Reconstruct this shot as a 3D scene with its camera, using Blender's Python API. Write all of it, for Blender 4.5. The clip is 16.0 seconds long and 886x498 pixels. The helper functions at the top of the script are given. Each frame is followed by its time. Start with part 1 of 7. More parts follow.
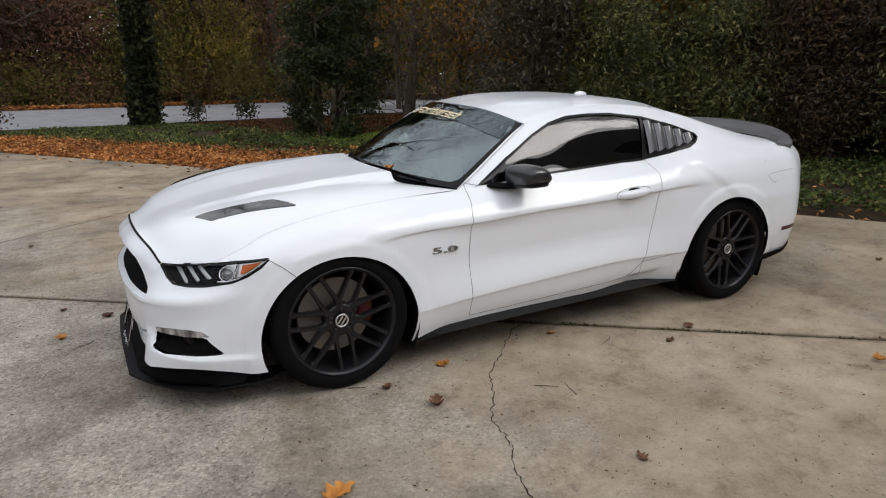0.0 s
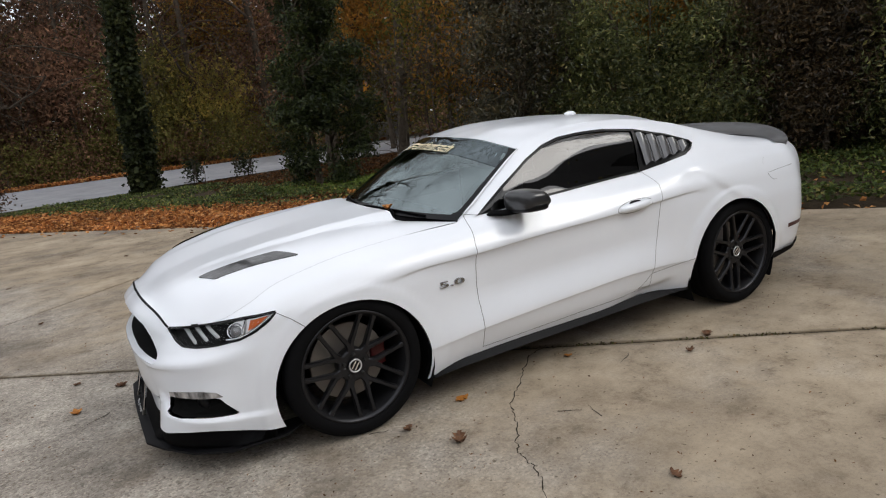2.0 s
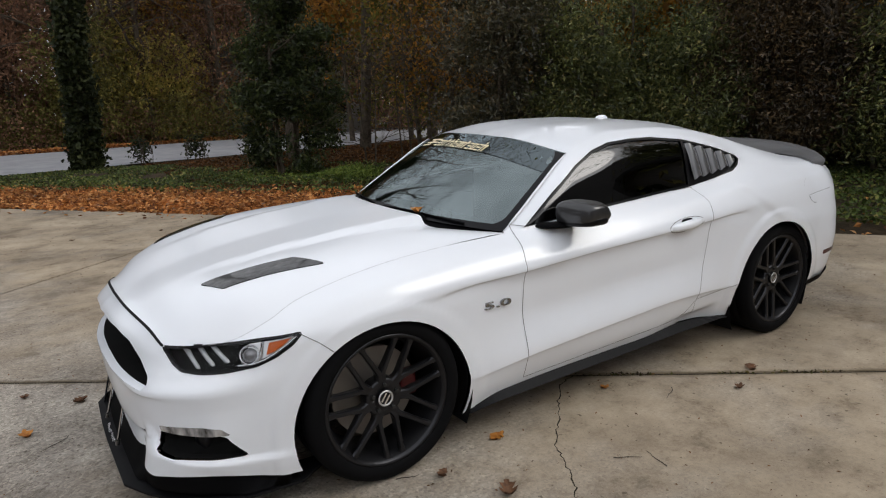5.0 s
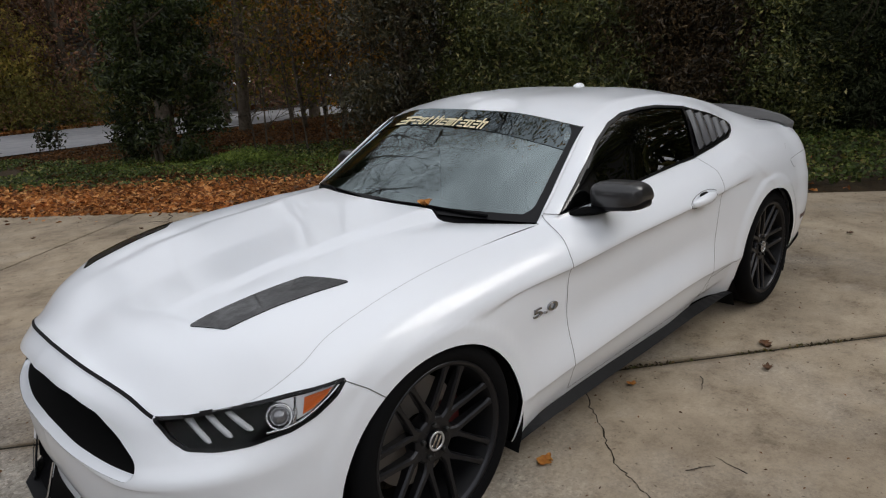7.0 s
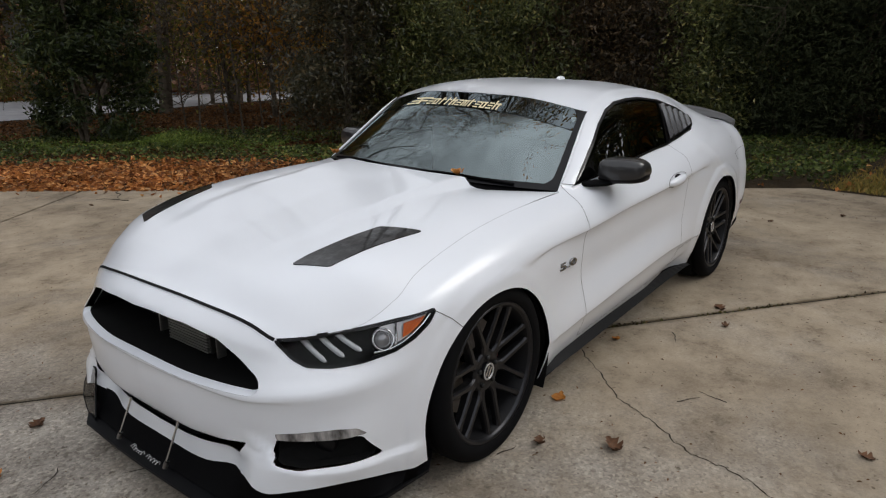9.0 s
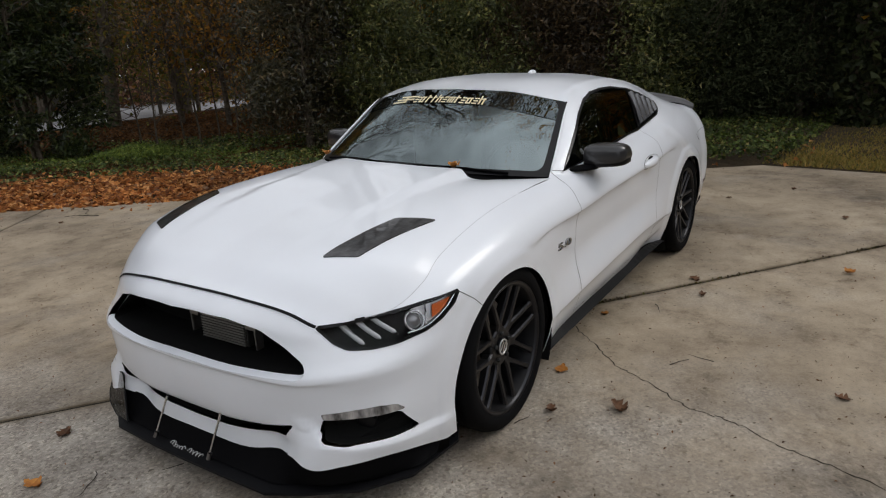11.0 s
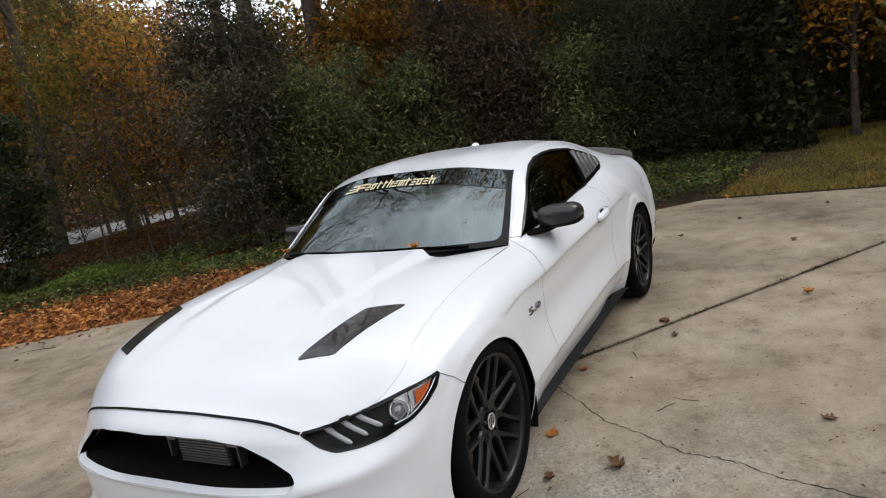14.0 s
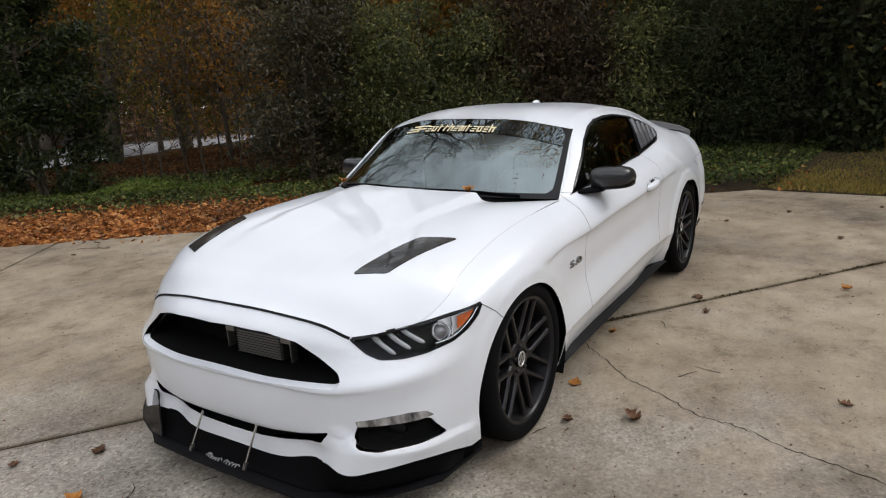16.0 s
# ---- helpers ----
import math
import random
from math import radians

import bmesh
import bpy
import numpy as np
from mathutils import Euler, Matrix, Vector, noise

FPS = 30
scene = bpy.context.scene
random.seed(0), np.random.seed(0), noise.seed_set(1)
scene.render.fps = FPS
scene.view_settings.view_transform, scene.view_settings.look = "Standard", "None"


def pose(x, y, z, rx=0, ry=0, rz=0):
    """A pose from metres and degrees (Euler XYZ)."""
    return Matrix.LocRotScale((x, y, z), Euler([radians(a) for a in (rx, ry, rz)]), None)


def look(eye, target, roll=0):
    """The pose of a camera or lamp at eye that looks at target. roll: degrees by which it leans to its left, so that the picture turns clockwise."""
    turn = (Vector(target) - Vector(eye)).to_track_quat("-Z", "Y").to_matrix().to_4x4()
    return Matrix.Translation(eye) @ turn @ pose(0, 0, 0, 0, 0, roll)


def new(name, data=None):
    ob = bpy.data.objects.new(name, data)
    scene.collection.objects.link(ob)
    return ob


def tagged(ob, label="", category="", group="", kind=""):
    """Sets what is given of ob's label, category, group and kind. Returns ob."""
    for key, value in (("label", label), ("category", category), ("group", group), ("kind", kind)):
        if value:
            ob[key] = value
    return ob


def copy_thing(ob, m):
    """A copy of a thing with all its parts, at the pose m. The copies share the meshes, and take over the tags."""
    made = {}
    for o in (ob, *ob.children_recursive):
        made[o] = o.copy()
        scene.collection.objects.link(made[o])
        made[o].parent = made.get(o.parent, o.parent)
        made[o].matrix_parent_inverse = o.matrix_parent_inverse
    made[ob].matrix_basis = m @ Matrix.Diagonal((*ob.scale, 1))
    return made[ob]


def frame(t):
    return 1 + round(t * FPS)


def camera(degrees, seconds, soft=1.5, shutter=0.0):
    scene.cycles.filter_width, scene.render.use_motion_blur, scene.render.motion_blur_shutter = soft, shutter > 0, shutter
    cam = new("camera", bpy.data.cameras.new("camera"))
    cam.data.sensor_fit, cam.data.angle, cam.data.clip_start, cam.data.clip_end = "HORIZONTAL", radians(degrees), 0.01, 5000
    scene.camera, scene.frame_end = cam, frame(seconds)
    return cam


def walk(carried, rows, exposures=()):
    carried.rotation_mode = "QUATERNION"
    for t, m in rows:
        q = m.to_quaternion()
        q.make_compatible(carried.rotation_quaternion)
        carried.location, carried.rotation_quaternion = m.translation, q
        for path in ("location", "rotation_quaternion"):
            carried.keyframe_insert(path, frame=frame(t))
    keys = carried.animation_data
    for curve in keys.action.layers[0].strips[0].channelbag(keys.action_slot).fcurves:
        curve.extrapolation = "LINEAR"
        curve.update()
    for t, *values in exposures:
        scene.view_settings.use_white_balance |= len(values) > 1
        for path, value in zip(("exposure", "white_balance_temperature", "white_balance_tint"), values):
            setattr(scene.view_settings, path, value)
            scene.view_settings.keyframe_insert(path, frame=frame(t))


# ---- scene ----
cam = camera(68.0, 16.0, soft=1.15)
PATH = [
    (0, (-0.988, -3.719, 1.497), (-0.064, -2.024, 0.976), -0.2),
    (0.5, (-0.996, -3.695, 1.502), (-0.063, -1.993, 1.019), 0.2),
    (1, (-0.989, -3.695, 1.511), (-0.063, -1.984, 1.046), 0.5),
    (1.5, (-0.955, -3.711, 1.509), (-0.063, -1.98, 1.052), -1.6),
    (2, (-0.963, -3.704, 1.491), (-0.043, -1.979, 1.07), -6.5),
    (2.5, (-0.959, -3.713, 1.516), (-0.033, -1.991, 1.092), -4.4),
    (3, (-0.988, -3.686, 1.53), (-0.078, -1.961, 1.09), -2.5),
    (3.5, (-1.012, -3.654, 1.508), (-0.134, -1.908, 1.084), 0.3),
    (4, (-1.127, -3.464, 1.514), (-0.159, -1.757, 1.128), 0.5),
    (4.2, (-1.148, -3.406, 1.514), (-0.146, -1.713, 1.155), -0.8),
    (6.3, (-1.038, -2.41, 1.457), (0.092, -0.86, 0.889), -0.9),
    (6.5, (-1.079, -2.35, 1.473), (0.122, -0.843, 0.938), -0.0),
    (7, (-1.254, -2.291, 1.502), (0.08, -0.899, 0.971), -4.0),
    (7.5, (-1.449, -2.177, 1.509), (0.049, -0.979, 0.942), -1.0),
    (8, (-1.593, -2.075, 1.476), (-0.072, -0.902, 0.918), 0.2),
    (8.5, (-1.731, -2.053, 1.472), (-0.216, -0.867, 0.924), 2.2),
    (9, (-1.866, -2.144, 1.469), (-0.353, -0.958, 0.917), -0.8),
    (9.2, (-1.911, -2.155, 1.475), (-0.374, -1.02, 0.881), -0.2),
    (11.3, (-2.144, -2.072, 1.485), (-0.555, -0.986, 0.938), -3.7),
    (11.5, (-2.122, -2.092, 1.488), (-0.55, -0.976, 0.957), -3.5),
    (12, (-2.108, -2.115, 1.485), (-0.528, -1.015, 0.943), -4.6),
    (12.5, (-2.099, -2.132, 1.5), (-0.438, -1.085, 1.117), -8.2),
    (13, (-2.108, -2.118, 1.512), (-0.39, -1.126, 1.261), -7.5),
    (13.5, (-2.136, -2.094, 1.516), (-0.407, -1.112, 1.301), -8.7),
    (14, (-2.15, -2.07, 1.518), (-0.448, -1.083, 1.157), -11.0),
    (14.5, (-2.179, -2.059, 1.496), (-0.542, -0.993, 1.065), -8.0),
    (15, (-2.205, -2.046, 1.485), (-0.583, -0.957, 1.055), -4.8),
    (15.5, (-2.279, -2.027, 1.479), (-0.664, -0.94, 1.018), -4.1),
    (16, (-2.33, -2.083, 1.474), (-0.711, -1.005, 1.006), -4.1),
]
walk(cam, [(t, look(eye, target, roll)) for t, eye, target, roll in PATH],
     exposures=[(0, 0.25), (4.2, 0.21), (6.3, -0.02), (9.2, -0.04), (11.5, -0.08), (12.5, 0.07), (13.5, 0.32), (16, 0.29)])

# ---- light ----
world = bpy.data.worlds.new("sky")
scene.world = world
world.use_nodes = True
wn, wl = world.node_tree.nodes, world.node_tree.links
wn.clear()
SUN_EL, SUN_AZ = 42.0, 135.0
sky = wn.new("ShaderNodeTexSky")
sky.sky_type, sky.sun_disc = "NISHITA", False
sky.sun_elevation, sky.sun_rotation = radians(SUN_EL), radians(SUN_AZ)
sky.air_density, sky.dust_density, sky.ozone_density = 1.0, 4.0, 1.0
hsv = wn.new("ShaderNodeHueSaturation")
hsv.inputs["Saturation"].default_value = 0.25
tc = wn.new("ShaderNodeTexCoord")
cloud = wn.new("ShaderNodeTexNoise")
cloud.inputs["Scale"].default_value, cloud.inputs["Detail"].default_value = 2.6, 7.0
cr = wn.new("ShaderNodeMapRange")
cr.inputs["From Min"].default_value, cr.inputs["From Max"].default_value = 0.35, 0.68
cr.inputs["To Min"].default_value, cr.inputs["To Max"].default_value = 0.70, 1.35
mul = wn.new("ShaderNodeVectorMath")
mul.operation = "SCALE"
bg = wn.new("ShaderNodeBackground")
bg.inputs["Strength"].default_value = 0.109
wo = wn.new("ShaderNodeOutputWorld")
wl.new(tc.outputs["Generated"], cloud.inputs["Vector"])
wl.new(cloud.outputs["Fac"], cr.inputs["Value"])
wl.new(sky.outputs["Color"], hsv.inputs["Color"])
veil = wn.new("ShaderNodeMix")               # cloud cover: an even grey over the clear sky
veil.data_type = "RGBA"
veil.inputs[0].default_value = 0.72
veil.inputs[7].default_value = (11.6, 11.9, 12.6, 1)
wl.new(hsv.outputs["Color"], veil.inputs[6])
wl.new(veil.outputs[2], mul.inputs[0])
wl.new(cr.outputs["Result"], mul.inputs["Scale"])
wl.new(mul.outputs["Vector"], bg.inputs["Color"])
wl.new(bg.outputs["Background"], wo.inputs["Surface"])
sun = new("sun", bpy.data.lights.new("sun", "SUN"))
sun.data.energy, sun.data.angle, sun.data.color = 0.6, radians(25), (1.0, 0.96, 0.9)
sun_dir = Vector((math.sin(radians(SUN_AZ)) * math.cos(radians(SUN_EL)), math.cos(radians(SUN_AZ)) * math.cos(radians(SUN_EL)), math.sin(radians(SUN_EL))))
sun.matrix_world = look(sun_dir * 40, (0, 0, 0))


# ---- materials ----
def mat(name, base=(0.5, 0.5, 0.5), rough=0.5, metal=0.0, coat=0.0, spec=0.5):
    m = bpy.data.materials.new(name)
    m.use_nodes = True
    b = m.node_tree.nodes["Principled BSDF"]
    b.inputs["Base Color"].default_value = (*base, 1)
    b.inputs["Roughness"].default_value = rough
    b.inputs["Metallic"].default_value = metal
    b.inputs["Coat Weight"].default_value = coat
    b.inputs["Coat Roughness"].default_value = 0.03
    b.inputs["Specular IOR Level"].default_value = spec
    return m


def nd(m, kind, **vals):
    n = m.node_tree.nodes.new(kind)
    for k, v in vals.items():
        n.inputs[k.replace("_", " ")].default_value = v
    return n


def ln(m, a, b):
    m.node_tree.links.new(a, b)


def bsdf(m):
    return m.node_tree.nodes["Principled BSDF"]


def ramp(m, fac, stops):
    r = m.node_tree.nodes.new("ShaderNodeValToRGB")
    e = r.color_ramp.elements
    while len(e) < len(stops):
        e.new(0.5)
    for el, (p, c) in zip(e, stops):
        el.position, el.color = p, (*c, 1)
    ln(m, fac, r.inputs["Fac"])
    return r.outputs["Color"]


def mixc(m, fac, a, b, how="MIX"):
    n = m.node_tree.nodes.new("ShaderNodeMix")
    n.data_type, n.blend_type = "RGBA", how
    for sock, v in ((n.inputs[0], fac), (n.inputs[6], a), (n.inputs[7], b)):
        if isinstance(v, (float, int)):
            sock.default_value = v
        elif isinstance(v, tuple):
            sock.default_value = (*v, 1)
        else:
            ln(m, v, sock)
    return n.outputs[2]


def noise_fac(m, scale, detail=4.0, rough=0.55, coord="Object", stretch=None):
    t = m.node_tree.nodes.new("ShaderNodeTexCoord")
    n = nd(m, "ShaderNodeTexNoise", Scale=scale, Detail=detail, Roughness=rough)
    src = t.outputs[coord]
    if stretch:
        mp = m.node_tree.nodes.new("ShaderNodeMapping")
        mp.inputs["Scale"].default_value = stretch
        mp.inputs["Rotation"].default_value = (0, 0, radians(-38))
        ln(m, src, mp.inputs["Vector"])
        src = mp.outputs["Vector"]
    ln(m, src, n.inputs["Vector"])
    return n.outputs["Fac"]


def bump(m, fac, strength, dist):
    n = nd(m, "ShaderNodeBump", Strength=strength, Distance=dist)
    ln(m, fac, n.inputs["Height"])
    ln(m, n.outputs["Normal"], bsdf(m).inputs["Normal"])


def leafy(name, stops, rough=0.5, scale=6.0, spec=0.4, through_light=0.25):
    """Leaves whose colour differs from leaf to leaf and from clump to clump."""
    m = mat(name, rough=rough, spec=spec)
    g = m.node_tree.nodes.new("ShaderNodeNewGeometry")
    col = ramp(m, g.outputs["Random Per Island"], stops)
    big = noise_fac(m, 0.7, 3.0)
    col2 = mixc(m, 1.0, col, ramp(m, big, [(0.3, (0.65, 0.65, 0.65)), (0.7, (1.25, 1.2, 1.1))]), "MULTIPLY")
    ln(m, col2, bsdf(m).inputs["Base Color"])
    if through_light:
        tr = m.node_tree.nodes.new("ShaderNodeBsdfTranslucent")
        mx = m.node_tree.nodes.new("ShaderNodeMixShader")
        mx.inputs[0].default_value = through_light
        ln(m, col2, tr.inputs["Color"])
        ln(m, bsdf(m).outputs[0], mx.inputs[1])
        ln(m, tr.outputs[0], mx.inputs[2])
        ln(m, mx.outputs[0], m.node_tree.nodes["Material Output"].inputs["Surface"])
    return m


# concrete: smooth warm areas and greyer worn ones with bare aggregate, stains, pits
M_CONC = mat("weathered_concrete", rough=0.88, spec=0.3)


def math_node(m, how, a, b, clamp=False):
    n = m.node_tree.nodes.new("ShaderNodeMath")
    n.operation, n.use_clamp = how, clamp
    for sock, v in zip(n.inputs, (a, b)):
        if isinstance(v, (float, int)):
            sock.default_value = v
        else:
            ln(m, v, sock)
    return n.outputs[0]


_tc = M_CONC.node_tree.nodes.new("ShaderNodeTexCoord")
_xyz = M_CONC.node_tree.nodes.new("ShaderNodeSeparateXYZ")
ln(M_CONC, _tc.outputs["Object"], _xyz.inputs[0])
_along = math_node(M_CONC, "ADD", math_node(M_CONC, "MULTIPLY", _xyz.outputs["X"], -0.16), math_node(M_CONC, "MULTIPLY", _xyz.outputs["Y"], -0.055))
_along = math_node(M_CONC, "MINIMUM", math_node(M_CONC, "MAXIMUM", _along, -0.12), 0.22)
_worn = math_node(M_CONC, "ADD", noise_fac(M_CONC, 0.75, 9.0, 0.66), _along)
_worn = ramp(M_CONC, _worn, [(0.40, (0.05, 0.05, 0.05)), (0.66, (1.0, 1.0, 1.0))])
_base = ramp(M_CONC, noise_fac(M_CONC, 0.9, 8.0, 0.6), [(0.30, (0.284, 0.229, 0.162)), (0.50, (0.386, 0.312, 0.222)), (0.72, (0.48, 0.396, 0.290))])
_grey = ramp(M_CONC, noise_fac(M_CONC, 2.3, 9.0, 0.7), [(0.32, (0.245, 0.218, 0.184)), (0.50, (0.357, 0.320, 0.274)), (0.70, (0.480, 0.433, 0.372))])
_c = mixc(M_CONC, _worn, _base, _grey)
_stone = nd(M_CONC, "ShaderNodeTexVoronoi", Scale=85.0, Randomness=1.0)
ln(M_CONC, _tc.outputs["Object"], _stone.inputs["Vector"])
_cell = nd(M_CONC, "ShaderNodeSeparateColor")
ln(M_CONC, _stone.outputs["Color"], _cell.inputs[0])
_spk = ramp(M_CONC, _cell.outputs[0], [(0.0, (0.50, 0.48, 0.46)), (0.25, (0.88, 0.87, 0.86)), (0.7, (1.0, 1.0, 1.0)), (1.0, (1.42, 1.40, 1.36))])
_fine = ramp(M_CONC, noise_fac(M_CONC, 62.0, 8.0, 0.85), [(0.36, (0.46, 0.45, 0.44)), (0.49, (0.98, 0.98, 0.98)), (0.60, (1.10, 1.09, 1.08)), (0.72, (1.4, 1.38, 1.35))])
_c = mixc(M_CONC, _worn, mixc(M_CONC, 0.35, _c, mixc(M_CONC, 1.0, _c, _fine, "MULTIPLY")), mixc(M_CONC, 0.8, _c, mixc(M_CONC, 1.0, mixc(M_CONC, 1.0, _c, _spk, "MULTIPLY"), _fine, "MULTIPLY")))
_stain = ramp(M_CONC, noise_fac(M_CONC, 0.62, 11.0, 0.70), [(0.36, (0.46, 0.45, 0.44)), (0.45, (0.78, 0.77, 0.765)), (0.55, (1.0, 1.0, 1.0)), (0.70, (1.10, 1.10, 1.09))])
_c = mixc(M_CONC, 1.0, _c, _stain, "MULTIPLY")
_grime = ramp(M_CONC, noise_fac(M_CONC, 3.1, 12.0, 0.78), [(0.34, (0.50, 0.48, 0.46)), (0.43, (0.84, 0.83, 0.82)), (0.50, (0.98, 0.98, 0.98)), (0.60, (1.08, 1.08, 1.08))])
_c = mixc(M_CONC, 1.0, _c, _grime, "MULTIPLY")
_pit = ramp(M_CONC, noise_fac(M_CONC, 34.0, 2.0, 0.5), [(0.27, (0.45, 0.43, 0.40)), (0.33, (1.0, 1.0, 1.0))])
_c = mixc(M_CONC, 1.0, _c, _pit, "MULTIPLY")
_off = math_node(M_CONC, "ABSOLUTE", math_node(M_CONC, "ADD", math_node(M_CONC, "ADD", math_node(M_CONC, "MULTIPLY", _xyz.outputs["X"], 0.6), math_node(M_CONC, "MULTIPLY", _xyz.outputs["Y"], 0.8)), -0.268), 0.0)
_dirt = math_node(M_CONC, "SUBTRACT", math_node(M_CONC, "MULTIPLY", noise_fac(M_CONC, 4.0, 9.0, 0.75), 0.10), _off)
_c = mixc(M_CONC, ramp(M_CONC, _dirt, [(0.0, (0.0, 0.0, 0.0)), (0.045, (0.85, 0.85, 0.85))]), _c, (0.125, 0.092, 0.054))
ln(M_CONC, _c, bsdf(M_CONC).inputs["Base Color"])
_rel = math_node(M_CONC, "ADD", noise_fac(M_CONC, 48.0, 7.0, 0.8), math_node(M_CONC, "MULTIPLY", math_node(M_CONC, "MULTIPLY", _stone.outputs["Distance"], -0.35), _worn))
bump(M_CONC, _rel, 0.55, 0.008)

M_SOIL = mat("dark_soil", rough=0.95, spec=0.2)
ln(M_SOIL, ramp(M_SOIL, noise_fac(M_SOIL, 2.5, 8.0, 0.7), [(0.3, (0.022, 0.018, 0.012)), (0.55, (0.06, 0.042, 0.024)), (0.75, (0.10, 0.065, 0.034))]), bsdf(M_SOIL).inputs["Base Color"])
bump(M_SOIL, noise_fac(M_SOIL, 12.0, 6.0), 0.8, 0.05)
M_JOINT = mat("mossy_joint", rough=0.95, spec=0.2)
ln(M_JOINT, ramp(M_JOINT, noise_fac(M_JOINT, 9.0, 5.0, 0.7), [(0.35, (0.016, 0.013, 0.009)), (0.6, (0.032, 0.026, 0.016)), (0.72, (0.055, 0.058, 0.022))]), bsdf(M_JOINT).inputs["Base Color"])
M_ROAD = mat("pale_asphalt", rough=0.85, spec=0.3)
ln(M_ROAD, ramp(M_ROAD, noise_fac(M_ROAD, 1.6, 8.0, 0.65), [(0.3, (0.25, 0.25, 0.26)), (0.7, (0.35, 0.35, 0.365))]), bsdf(M_ROAD).inputs["Base Color"])
M_GRASS = mat("brown_lawn", rough=0.95, spec=0.2)
ln(M_GRASS, ramp(M_GRASS, noise_fac(M_GRASS, 3.0, 9.0, 0.75), [(0.3, (0.068, 0.061, 0.020)), (0.5, (0.135, 0.115, 0.041)), (0.7, (0.230, 0.135, 0.054))]), bsdf(M_GRASS).inputs["Base Color"])
bump(M_GRASS, noise_fac(M_GRASS, 40.0, 4.0), 0.8, 0.03)
M_BARK = mat("grey_brown_bark", rough=0.95, spec=0.2)
ln(M_BARK, ramp(M_BARK, noise_fac(M_BARK, 9.0, 6.0, 0.7), [(0.3, (0.033, 0.026, 0.019)), (0.7, (0.130, 0.104, 0.078))]), bsdf(M_BARK).inputs["Base Color"])
bump(M_BARK, noise_fac(M_BARK, 25.0, 5.0), 0.8, 0.03)
M_TWIG = mat("dark_twig", (0.035, 0.027, 0.02), 0.9)
M_EVERGREEN = leafy("evergreen_leaf", [(0.0, (0.014, 0.020, 0.007)), (0.5, (0.033, 0.049, 0.016)), (0.85, (0.065, 0.085, 0.024)), (1.0, (0.122, 0.138, 0.057))], rough=0.36, spec=0.32)
M_HOLLY = leafy("dark_shrub_leaf", [(0.0, (0.027, 0.027, 0.014)), (0.5, (0.062, 0.060, 0.030)), (0.8, (0.111, 0.097, 0.049)), (1.0, (0.205, 0.154, 0.084))], rough=0.3, spec=0.55)
M_CEDAR = leafy("bluegreen_needle", [(0.0, (0.027, 0.034, 0.017)), (0.6, (0.061, 0.075, 0.040)), (1.0, (0.112, 0.126, 0.065))], rough=0.7, spec=0.1)
M_IVY = leafy("ivy_leaf", [(0.0, (0.030, 0.043, 0.013)), (0.5, (0.076, 0.115, 0.029)), (0.85, (0.155, 0.196, 0.046)), (1.0, (0.334, 0.286, 0.101))], rough=0.45, spec=0.25)
M_LIRIOPE = leafy("fresh_green_blade", [(0.0, (0.072, 0.114, 0.024)), (0.6, (0.144, 0.204, 0.042)), (1.0, (0.228, 0.288, 0.060))], rough=0.5, spec=0.2)
M_DEAD = leafy("fallen_leaf", [(0.0, (0.144, 0.056, 0.025)), (0.35, (0.352, 0.136, 0.045)), (0.7, (0.593, 0.256, 0.080)), (0.92, (0.833, 0.464, 0.193)), (1.0, (0.224, 0.144, 0.104))], rough=0.7, spec=0.2)
M_AUTUMN = leafy("autumn_orange_leaf", [(0.0, (0.184, 0.101, 0.040)), (0.4, (0.370, 0.194, 0.055)), (0.8, (0.567, 0.304, 0.067)), (1.0, (0.258, 0.220, 0.067))], rough=0.6, through_light=0.7, spec=0.1)
M_YELLOW = leafy("autumn_yellow_leaf", [(0.0, (0.272, 0.136, 0.032)), (0.5, (0.608, 0.320, 0.048)), (1.0, (0.320, 0.160, 0.048))], rough=0.6, through_light=0.45, spec=0.1)
M_OLIVE = leafy("olive_leaf", [(0.0, (0.073, 0.076, 0.022)), (0.5, (0.158, 0.158, 0.042)), (0.85, (0.243, 0.219, 0.055)), (1.0, (0.365, 0.182, 0.043))], rough=0.55, through_light=0.7, spec=0.15)
M_BRUSH = leafy("brown_brush", [(0.0, (0.045, 0.028, 0.019)), (0.5, (0.098, 0.057, 0.038)), (1.0, (0.165, 0.093, 0.057))], rough=0.8, spec=0.1)
M_FAR = leafy("far_brown_twigs", [(0.0, (0.168, 0.100, 0.071)), (0.6, (0.267, 0.152, 0.103)), (1.0, (0.402, 0.228, 0.149))], rough=0.9, spec=0.05)
M_FAROLIVE = leafy("far_olive_leaf", [(0.0, (0.091, 0.085, 0.030)), (0.6, (0.152, 0.143, 0.047)), (1.0, (0.228, 0.205, 0.063))], rough=0.9, spec=0.05)
M_RUSSET = leafy("russet_leaf", [(0.0, (0.029, 0.021, 0.012)), (0.5, (0.069, 0.050, 0.027)), (0.85, (0.129, 0.089, 0.045)), (1.0, (0.226, 0.153, 0.081))], rough=0.4, spec=0.4)
M_LITTER = leafy("dull_fallen_leaf", [(0.0, (0.05, 0.028, 0.015)), (0.5, (0.12, 0.06, 0.028)), (1.0, (0.21, 0.10, 0.04))], rough=0.8, spec=0.1)
M_IVYDARK = leafy("dark_ivy_leaf", [(0.0, (0.012, 0.016, 0.007)), (0.6, (0.032, 0.042, 0.017)), (1.0, (0.08, 0.09, 0.036))], rough=0.5, spec=0.15)
